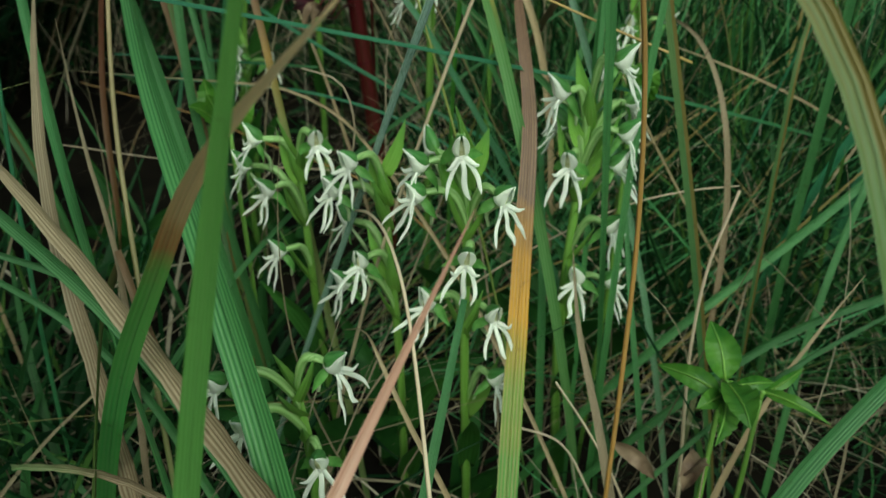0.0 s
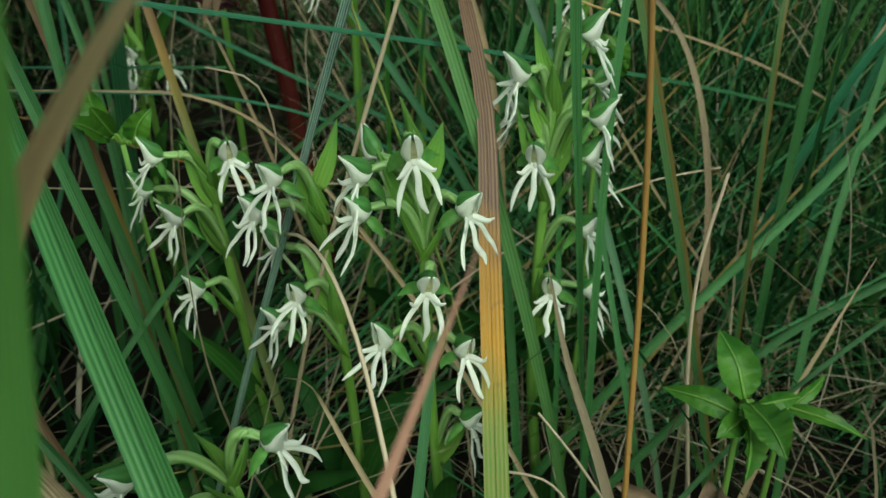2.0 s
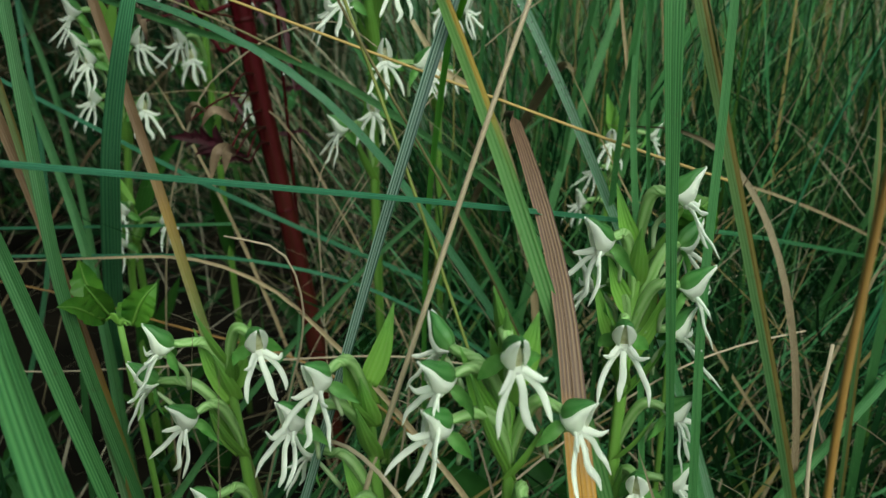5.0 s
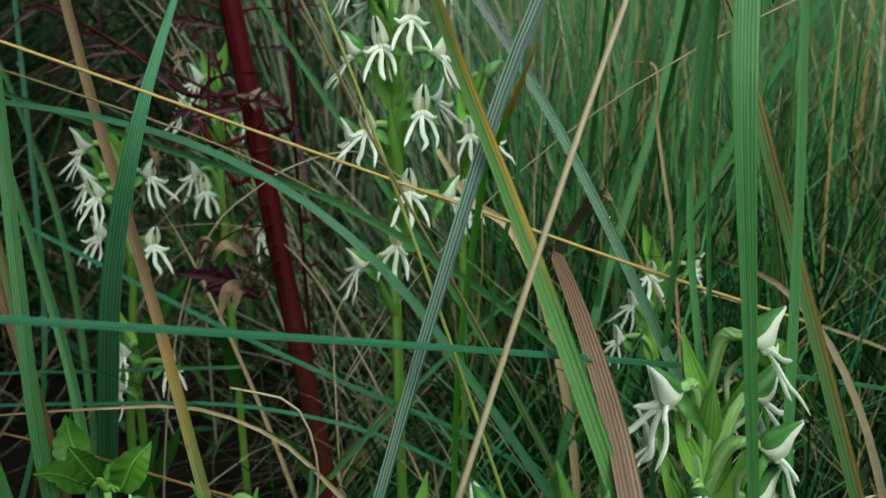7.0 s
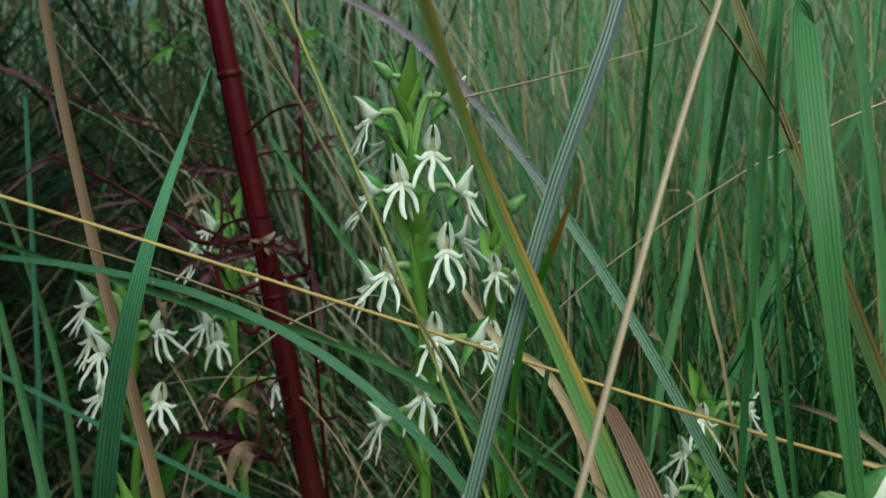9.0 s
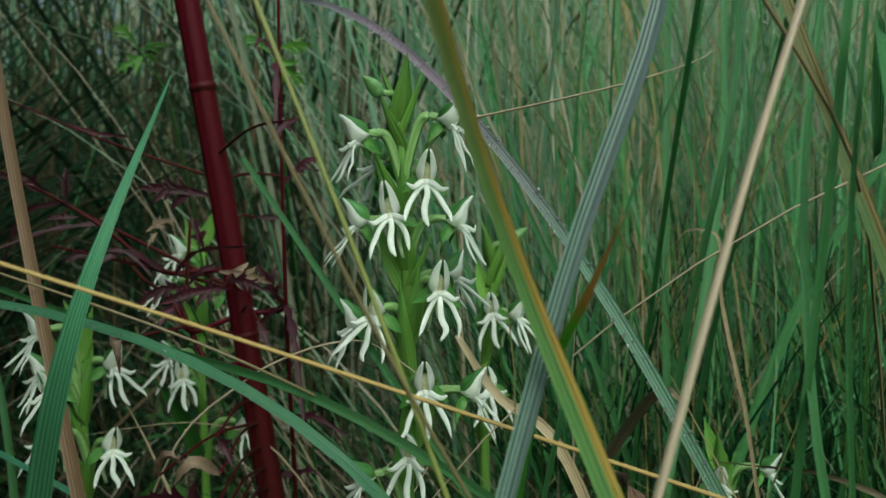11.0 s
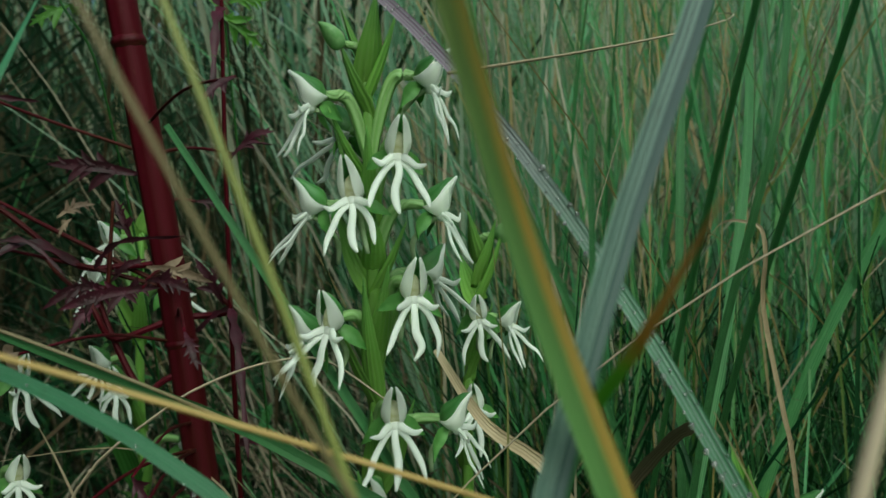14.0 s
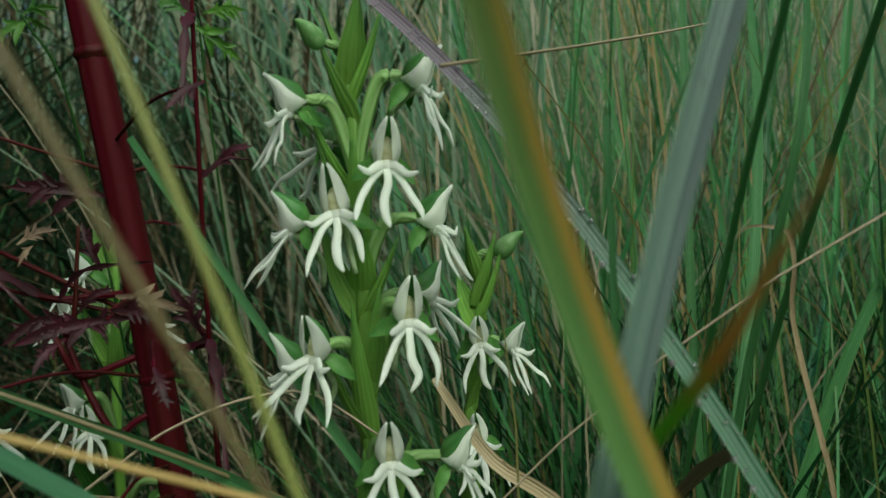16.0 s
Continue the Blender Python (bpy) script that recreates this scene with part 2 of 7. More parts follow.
TEAL, DEEP, FRESH = (0.105, 0.31, 0.1), (0.07, 0.22, 0.05), (0.13, 0.34, 0.06)
TAN, RUST, YELLOW = (0.27, 0.2, 0.105), (0.15, 0.095, 0.05), (0.46, 0.31, 0.05)
MATS = {
    "green": blade_material("green_blade", ((0, (0.09, 0.26, 0.06)), (0.5, (0.15, 0.38, 0.13)), (1, (0.15, 0.38, 0.15))), (0.03, 0.14, 0.05), 7, 0.62, band=(0.5, 1.0)),
    "fresh": blade_material("fresh_green_blade", ((0, FRESH), (0.5, (0.2, 0.45, 0.12)), (1, (0.22, 0.46, 0.12))), (0.1, 0.3, 0.06), 6, 0.5, band=(0.5, 1.0), through_it=0.6),
    "lined": blade_material("dark_lined_blade", ((0, (0.08, 0.28, 0.1)), (0.5, (0.15, 0.42, 0.2)), (1, (0.15, 0.42, 0.22))), (0.04, 0.17, 0.08), 6, 0.7, band=(0.55, 0.9), through_it=0.25),
    "teal": blade_material("blue_green_blade", ((0, TEAL), (0.6, (0.09, 0.32, 0.17)), (1, (0.1, 0.34, 0.2))), (0.025, 0.12, 0.06), 4, 0.7, band=(0.5, 0.9)),
    "wet": blade_material("wet_blade", ((0, DEEP), (0.5, (0.1, 0.34, 0.14)), (1, (0.09, 0.32, 0.16))), (0.3, 0.52, 0.36), 6, 0.5, rough=0.25, band=(0.45, 0.9)),
    "dew": blade_material("dewy_blade", ((0, TEAL), (0.64, (0.08, 0.27, 0.13)), (0.75, (0.25, 0.18, 0.25)), (0.88, (0.32, 0.2, 0.3)), (1, (0.32, 0.32, 0.34))), (0.48, 0.54, 0.5), 4, 0.5, rough=0.3),
    "striped": blade_material("striped_blade", ((0, TEAL), (0.5, (0.02, 0.1, 0.05)), (0.7, (0.03, 0.11, 0.065)), (0.82, (0.11, 0.1, 0.13)), (1, (0.2, 0.12, 0.22))), (0.4, 0.55, 0.47), 4, 0.95, rough=0.32, edge=(0.14, 0.2, 0.19), edge_from=((0.6, 0.25), (0.75, 1)), band=(0.5, 0.8)),
    "straw": blade_material("straw_stalk", ((0, (0.36, 0.28, 0.16)), (0.4, (0.52, 0.43, 0.28)), (1, (0.62, 0.5, 0.36))), (0.72, 0.6, 0.46), 3, 0.4, rough=0.5, through_it=0.1),
    "strawyellow": blade_material("yellowing_blade", ((0, DEEP), (0.43, (0.2, 0.3, 0.05)), (0.5, YELLOW), (0.57, (0.3, 0.18, 0.09)), (1, (0.36, 0.23, 0.13))), (0.46, 0.34, 0.22), 5, 0.5),
    "brown": blade_material("brown_leaf", ((0, FRESH), (0.38, (0.1, 0.26, 0.04)), (0.43, (0.22, 0.26, 0.03)), (0.48, (0.5, 0.26, 0.01)), (0.57, (0.42, 0.21, 0.015)), (0.61, (0.12, 0.07, 0.05)), (1, (0.11, 0.058, 0.045))), (0.4, 0.26, 0.13), 6, 0.42, rough=0.5, through_it=0.15, band=(0.6, 0.95)),
    "orange": blade_material("orange_edged_blade", ((0, DEEP), (0.6, (0.13, 0.34, 0.1)), (0.74, (0.2, 0.4, 0.12)), (0.84, (0.34, 0.42, 0.14)), (1, (0.4, 0.4, 0.15))), (0.36, 0.52, 0.22), 4, 0.4, edge=(0.72, 0.56, 0.16), edge_from=((0.63, 0), (0.69, 1), (0.76, 1), (0.82, 0.6))),
    "yellowstem": blade_material("ochre_stem", ((0, (0.36, 0.25, 0.08)), (1, (0.42, 0.28, 0.08))), (0.5, 0.36, 0.14), 2, 0.3, through_it=0.05),
    "yellowgreen": blade_material("yellow_green_stem", ((0, FRESH), (0.4, (0.2, 0.28, 0.06)), (1, (0.3, 0.3, 0.08))), (0.38, 0.38, 0.14), 2, 0.3, through_it=0.08),
    "olive": blade_material("olive_stem", ((0, DEEP), (0.4, (0.16, 0.17, 0.06)), (1, (0.26, 0.19, 0.1))), (0.34, 0.26, 0.15), 2, 0.3, through_it=0.08),
    "olivegreen": blade_material("olive_green_blade", ((0, DEEP), (0.45, (0.08, 0.19, 0.06)), (0.8, (0.14, 0.22, 0.06)), (1, (0.3, 0.2, 0.07))), (0.17, 0.3, 0.14), 4, 0.45, edge=(0.24, 0.2, 0.06)),
    "dry": blade_material("dry_leaf", ((0, DEEP), (0.3, RUST), (0.6, (0.19, 0.14, 0.08)), (1, (0.28, 0.225, 0.14))), (0.4, 0.335, 0.22), 6, 0.6, band=(0.45, 0.9), rough=0.6, through_it=0.15),
    "pinkstem": blade_material("pinkish_dry_blade", ((0, (0.4, 0.27, 0.18)), (1, (0.42, 0.22, 0.16))), (0.5, 0.34, 0.25), 2, 0.3, through_it=0.1),
    "beigegreen": blade_material("half_dead_blade", ((0, DEEP), (0.5, (0.13, 0.4, 0.12)), (0.71, (0.18, 0.4, 0.11)), (0.75, (0.42, 0.24, 0.1)), (0.8, (0.5, 0.37, 0.21)), (1, (0.62, 0.52, 0.36))), (0.3, 0.42, 0.2), 5, 0.25, through_it=0.65),
    "straw_leaf": blade_material("straw_leaf", ((0, TAN), (0.5, (0.42, 0.31, 0.17)), (1, (0.52, 0.42, 0.26))), (0.6, 0.5, 0.34), 4, 0.45, rough=0.55, through_it=0.15),
    "browntip": blade_material("brown_tipped_blade", ((0, DEEP), (0.55, (0.1, 0.36, 0.04)), (0.78, (0.17, 0.42, 0.04)), (0.84, (0.47, 0.24, 0.05)), (1, (0.36, 0.16, 0.06))), (0.24, 0.4, 0.1), 3, 0.35),
    "redolive": blade_material("red_topped_blade", ((0, DEEP), (0.55, (0.12, 0.2, 0.05)), (0.75, (0.2, 0.1, 0.04)), (1, (0.16, 0.03, 0.025))), (0.2, 0.16, 0.08), 3, 0.35),
    "tanstalk": blade_material("orange_tan_stalk", ((0, (0.34, 0.19, 0.05)), (0.6, (0.4, 0.22, 0.06)), (1, (0.36, 0.22, 0.1))), (0.46, 0.3, 0.13), 2, 0.3, through_it=0.05),
}
GREEN_FIELD = field_material("grass_mass", ((0, (0.04, 0.16, 0.05)), (0.35, TEAL), (0.7, (0.1, 0.33, 0.13)), (0.78, (0.17, 0.32, 0.08)), (0.87, (0.38, 0.28, 0.1)), (1, (0.46, 0.36, 0.22))), through_it=0.35, dry=(0.26, 0.22, 0.1))
# paler and greyer than the near grass: haze and brighter light painted in
FAR_FIELD = field_material("haze_pale_grass_mass", ((0, (0.12, 0.26, 0.14)), (0.45, (0.21, 0.38, 0.23)), (0.7, (0.33, 0.44, 0.3)), (0.78, (0.46, 0.41, 0.28)), (1, (0.62, 0.57, 0.45))), through_it=0.48, dry=(0.34, 0.3, 0.16))
STRAW_FIELD = field_material("dry_straw", ((0, (0.11, 0.08, 0.05)), (0.4, (0.21, 0.17, 0.105)), (0.75, (0.33, 0.285, 0.19)), (1, (0.52, 0.47, 0.36))), 0.6, 0.1)
# darker than the tall grass: the shade near the ground is in this colour
SHADY_LOW_FIELD = field_material("shade_dark_low_grass", ((0, (0.008, 0.036, 0.012)), (0.5, (0.017, 0.055, 0.018)), (0.85, (0.04, 0.12, 0.034)), (1, (0.08, 0.16, 0.032))), 0.45, 0.2)
# withered brown and green, with the left side's shade painted in
SHADE_FIELD = field_material("shade_dark_withered_grass", ((0, (0.012, 0.022, 0.01)), (0.5, (0.016, 0.055, 0.022)), (0.75, (0.045, 0.05, 0.024)), (1, (0.12, 0.085, 0.045))), 0.7, 0.2)
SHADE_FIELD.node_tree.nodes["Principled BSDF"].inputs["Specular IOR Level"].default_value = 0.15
SHADY_LOW_FIELD.node_tree.nodes["Principled BSDF"].inputs["Specular IOR Level"].default_value = 0.12
WHITE = flesh_material("white_petal", (0.86, 0.9, 0.83), (0.93, 0.95, 0.9), 220, 0.42, 0.42)
PETAL = flesh_material("thin_white_petal", (0.88, 0.91, 0.85), (0.94, 0.95, 0.91), 220, 0.42, 0.55)
BUD = flesh_material("pale_green_bud", (0.17, 0.38, 0.11), (0.34, 0.54, 0.24), 300, 0.4, 0.3)
HOOD = blade_material("veined_green_hood", ((0, (0.19, 0.4, 0.11)), (0.35, (0.1, 0.3, 0.07)), (1, (0.09, 0.28, 0.08))), (0.2, 0.42, 0.15), 4, 0.45, rough=0.36, through_it=0.42, spots=0.0)
SPUR = flesh_material("pale_green_spur", (0.36, 0.5, 0.24), (0.55, 0.66, 0.42), 260, 0.45, 0.2)
SEPAL = flesh_material("green_sepal", (0.11, 0.31, 0.06), (0.21, 0.44, 0.12), 300, 0.45, 0.4)
# deeper green than the bracts: shade under the flowers is painted in
BASE_LEAF = blade_material("shade_dark_base_leaf", ((0, (0.035, 0.12, 0.02)), (1, (0.06, 0.19, 0.03))), (0.1, 0.26, 0.06), 5, 0.35, through_it=0.3, spots=0.15)
OVARY = blade_material("ribbed_ovary", ((0, (0.2, 0.4, 0.08)), (1, (0.25, 0.46, 0.14))), (0.42, 0.6, 0.27), 6, 0.7, through_it=0.15, spots=0.0)
STEM = blade_material("orchid_stem", ((0, (0.1, 0.24, 0.03)), (0.5, (0.16, 0.34, 0.045)), (1, (0.2, 0.4, 0.08))), (0.3, 0.5, 0.14), 4, 0.35, through_it=0.1, spots=0.1)
BRACT = blade_material("orchid_leaf", ((0, (0.24, 0.45, 0.07)), (0.6, (0.2, 0.43, 0.07)), (1, (0.15, 0.37, 0.08))), (0.3, 0.5, 0.14), 5, 0.4, through_it=0.3, spots=0.12)
THROAT = flesh_material("yellow_throat", (0.5, 0.5, 0.25), (0.8, 0.8, 0.62), 420, 0.5, 0.2)
BROAD = flesh_material("broad_leaf", (0.05, 0.175, 0.022), (0.14, 0.33, 0.04), 90, 0.42, 0.35, 0.9)
DEAD = flesh_material("dead_leaf", (0.08, 0.045, 0.03), (0.36, 0.26, 0.17), 90, 0.6, 0.15, 0.9)
# dark green with the shade below the flowers painted in
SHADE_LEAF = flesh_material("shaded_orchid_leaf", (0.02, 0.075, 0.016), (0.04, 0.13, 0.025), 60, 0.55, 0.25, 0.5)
RED = blade_material("red_stem", ((0, (0.06, 0.022, 0.01)), (0.5, (0.045, 0.004, 0.005)), (1, (0.08, 0.0025, 0.01))), (0.1, 0.006, 0.018), 7, 0.3, rough=0.45, through_it=0.0, spots=0.3)
RED.node_tree.nodes["Principled BSDF"].inputs["Specular IOR Level"].default_value = 0.12
MATS["striped"].node_tree.nodes["Principled BSDF"].inputs["Specular IOR Level"].default_value = 0.25
RED_LEAF = flesh_material("dark_red_leaf", (0.03, 0.014, 0.014), (0.09, 0.014, 0.032), 120, 0.5, 0.3, 0.6)
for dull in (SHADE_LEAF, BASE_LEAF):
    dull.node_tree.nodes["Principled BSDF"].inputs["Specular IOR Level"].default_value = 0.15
DROP = material("water_drop", 0.0)
DROP.node_tree.nodes["Principled BSDF"].inputs["Transmission Weight"].default_value = 0.8
DROP.node_tree.nodes["Principled BSDF"].inputs["IOR"].default_value = 1.33
# dark peat, taken near black to stand for shade between the stems
SOIL = flesh_material("shade_dark_soil", (0.004, 0.0035, 0.0025), (0.015, 0.012, 0.008), 18, 0.9, 0.0, 1.0)
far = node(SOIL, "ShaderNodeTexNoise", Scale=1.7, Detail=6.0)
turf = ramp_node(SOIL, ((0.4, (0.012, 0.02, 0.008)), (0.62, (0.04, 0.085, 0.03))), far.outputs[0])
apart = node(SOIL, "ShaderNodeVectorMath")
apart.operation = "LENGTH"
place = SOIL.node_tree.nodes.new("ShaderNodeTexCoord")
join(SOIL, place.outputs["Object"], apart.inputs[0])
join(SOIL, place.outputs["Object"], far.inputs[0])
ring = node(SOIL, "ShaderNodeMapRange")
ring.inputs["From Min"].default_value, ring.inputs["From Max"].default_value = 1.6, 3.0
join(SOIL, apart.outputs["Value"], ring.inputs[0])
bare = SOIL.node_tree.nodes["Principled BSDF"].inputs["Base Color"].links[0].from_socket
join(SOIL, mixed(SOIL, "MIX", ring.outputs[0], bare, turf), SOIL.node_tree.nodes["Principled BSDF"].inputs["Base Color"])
SOIL.node_tree.nodes["Principled BSDF"].inputs["Specular IOR Level"].default_value = 0.1


# ---- shapes ----
def spline(knots, n):
    """n + 1 points on a smooth curve through the knots, evenly in the parameter."""
    k = [Vector(p) for p in knots]
    k = [2 * k[0] - k[1], *k, 2 * k[-1] - k[-2]]
    out = []
    for s in range(n + 1):
        u = s / n * (len(k) - 3)
        i = min(int(u), len(k) - 4)
        u -= i
        a, b, c, d = k[i:i + 4]
        out.append(0.5 * (2 * b + (c - a) * u + (2 * a - 5 * b + 4 * c - d) * u * u + (3 * b - a - 3 * c + d) * u ** 3))
    return out


class Shape:
    """Gathers the faces of one mesh, with u across and v along each strand."""

    def __init__(self):
        self.verts, self.faces, self.uvs, self.rims = [], [], [], []

    def rings(self, rings, closed_ends=True, uvs=None):
        start, m = len(self.verts), len(rings[0])
        for i, ring in enumerate(rings):
            for j, p in enumerate(ring):
                self.verts.append(tuple(p))
                self.uvs.append((uvs[j] if uvs else j / m, i / (len(rings) - 1)))
        for i in range(len(rings) - 1):
            for j in range(m):
                a, b = start + i * m + j, start + i * m + (j + 1) % m
                self.faces.append((a, b, b + m, a + m))
        if closed_ends:
            self.faces.append(tuple(start + j for j in reversed(range(m))))
            self.faces.append(tuple(start + (len(rings) - 1) * m + j for j in range(m)))

    def tube(self, knots, radii, n=10, sides=7, flat=1.0, ribs=0.0, face=(0, -1, 0)):
        pts = spline(knots, n)
        rings = []
        for i, p in enumerate(pts):
            t = (pts[min(i + 1, n)] - pts[max(i - 1, 0)]).normalized()
            a = t.cross(Vector(face))
            a = a.normalized() if a.length > 1e-4 else t.orthogonal().normalized()
            b = a.cross(t)
            u = i / n * (len(radii) - 1)
            k = min(int(u), len(radii) - 2)
            r = radii[k] + (radii[k + 1] - radii[k]) * (u - k)
            ring = []
            for j in range(sides):
                w = 2 * math.pi * j / sides
                rr = r * (1 + ribs * (1 if j % 2 else -1))
                ring.append(p + a * math.cos(w) * rr + b * math.sin(w) * rr * flat)
            rings.append(ring)
        self.rings(rings)
        return self

    def ribbon(self, knots, width, profile, n=20, fold=0.25, thick=0.0003, face=(0, -1, 0), twist=0.0, ripple=0.0, seed=0):
        """A leaf blade: a keeled, thin section along a curve. profile: width factors along it."""
        pts = spline(knots, n)
        rings = []
        for i, p in enumerate(pts):
            t = (pts[min(i + 1, n)] - pts[max(i - 1, 0)]).normalized()
            side = t.cross(Vector(face))
            side = side.normalized() if side.length > 1e-4 else t.orthogonal().normalized()
            side = Matrix.Rotation(radians(twist) * (i / n), 3, t) @ side
            up = side.cross(t)
            u = i / n * (len(profile) - 1)
            k = min(int(u), len(profile) - 2)
            h = max(0.02, profile[k] + (profile[k + 1] - profile[k]) * (u - k)) * width / 2
            w1 = ripple * h * math.sin(i * 1.9 + seed)
            w2 = ripple * h * math.sin(i * 2.3 + seed + 2)
            f = fold * h
            rings.append([p - side * h + up * (f + w1), p - side * h * 0.5 + up * (f * 0.42 + w1 * 0.4), p, p + side * h * 0.5 + up * (f * 0.42 + w2 * 0.4),
                          p + side * h + up * (f + w2), p + side * h * 0.45 + up * (f * 0.38 + w2 * 0.35 - thick), p - up * thick, p - side * h * 0.45 + up * (f * 0.38 + w1 * 0.35 - thick)])
        first = len(self.verts)
        self.rings(rings, uvs=(0, 0.25, 0.5, 0.75, 1, 0.72, 0.5, 0.28))
        for i in range(n):
            self.rims += [(first + i * 8 + j, first + i * 8 + 8 + j) for j in (0, 4)]
        return self

    def sheet(self, rows, thick):
        """A thin curved skin over a grid of points, given row by row; its two faces meet in sharp rims."""
        n, m = len(rows) - 1, len(rows[0])
        rings = []
        for i, row in enumerate(rows):
            p = [Vector(q) for q in row]
            ahead, back = rows[min(i + 1, n)], rows[max(i - 1, 0)]
            under = []
            for j in range(m - 2, 0, -1):
                t = (Vector(ahead[j]) - Vector(back[j])).cross(p[j + 1] - p[j - 1])
                under.append(p[j] + (t.normalized() if t.length > 1e-12 else Vector((0, 0, 0))) * thick)
            rings.append(p + under)
        first, w = len(self.verts), 2 * m - 2
        self.rings(rings, uvs=[j / (m - 1) for j in range(m)] + [j / (m - 1) for j in range(m - 2, 0, -1)])
        for i in range(n):
            self.rims += [(first + i * w + j, first + i * w + w + j) for j in (0, m - 1)]
        return self

    def dome(self, centre, axis, up, length, wide, high, n=8, m=10, upper=True):
        """Half an ellipsoid shell along axis, pointed at its far end."""
        axis, up = Vector(axis).normalized(), Vector(up).normalized()
        side = axis.cross(up).normalized()
        up = side.cross(axis)
        rings = []
        for i in range(n + 1):
            s = i / n
            r = max(0.03, math.sin(math.pi * min(1, s * 0.93 + 0.07)) ** 0.7 * (1 - 0.3 * s))
            c = Vector(centre) + axis * (s - 0.35) * length
            top = [c + side * math.cos(math.pi * j / m) * wide * r + up * math.sin(math.pi * j / m) * high * r for j in range(m + 1)]
            low = [c + side * math.cos(math.pi * j / m) * wide * r * 0.86 + up * (math.sin(math.pi * j / m) * high * r * 0.84) for j in range(m - 1, 0, -1)]
            rings.append(top + low)
        self.rings(rings)
        return self

    def ball(self, centre, rx, ry, rz, n=6, m=8):
        rings = []
        for i in range(n + 1):
            a = math.pi * (0.03 + 0.94 * i / n)
            rings.append([Vector(centre) + Vector((math.sin(a) * math.cos(2 * math.pi * j / m) * rx, math.sin(a) * math.sin(2 * math.pi * j / m) * ry, -math.cos(a) * rz)) for j in range(m)])
        self.rings(rings)
        return self

    def mesh(self, name, mat):
        me = bpy.data.meshes.new(name)
        me.from_pydata(self.verts, [], self.faces)
        uv = me.uv_layers.new(name="UVMap")
        index = np.zeros(len(me.loops), dtype=np.int32)
        me.loops.foreach_get("vertex_index", index)
        uv.data.foreach_set("uv", np.array(self.uvs, dtype=np.float32)[index].ravel())
        me.polygons.foreach_set("use_smooth", np.ones(len(me.polygons), dtype=bool))
        if self.rims:
            ends = np.zeros(len(me.edges) * 2, dtype=np.int32)
            me.edges.foreach_get("vertices", ends)
            rims = {tuple(sorted(e)) for e in self.rims}
            sharp = [tuple(sorted(e)) in rims for e in ends.reshape(-1, 2).tolist()]
            me.attributes.new("sharp_edge", "BOOLEAN", "EDGE").data.foreach_set("value", sharp)
        me.materials.append(mat)
        me.update()
        return me


def part(name, me, parent=None, m=None, label=""):
    ob = new(name, me)
    if parent:
        ob.parent = parent
    if m is not None:
        ob.matrix_basis = m
    if label:
        tagged(ob, label)
    return ob


# ---- the ground ----
def ground_sheet():
    xs = np.concatenate((-np.geomspace(60, 1.2, 14), np.linspace(-1, 1, 41), np.geomspace(1.2, 60, 14)))
    ys = np.concatenate((-np.geomspace(60, 0.8, 12), np.linspace(-0.6, 2.2, 57), np.geomspace(2.5, 60, 14)))
    s = Shape()
    for y in ys:
        for x in xs:
            near = math.exp(-(x * x + (y - 0.6) ** 2) / 4)
            z = 0.02 * noise.noise(Vector((x * 5, y * 5, 0))) * near + 0.01 * noise.noise(Vector((x * 19, y * 19, 3))) * near - 0.012
            s.verts.append((x, y, z))
            s.uvs.append((x, y))
    w = len(xs)
    s.faces = [(j * w + i, j * w + i + 1, (j + 1) * w + i + 1, (j + 1) * w + i) for j in range(len(ys) - 1) for i in range(w - 1)]
    return tagged(new("ground", s.mesh("ground", SOIL)), "damp soil under tangled meadow grass, painted shade-dark", "ground", kind="structure")


ground_sheet()


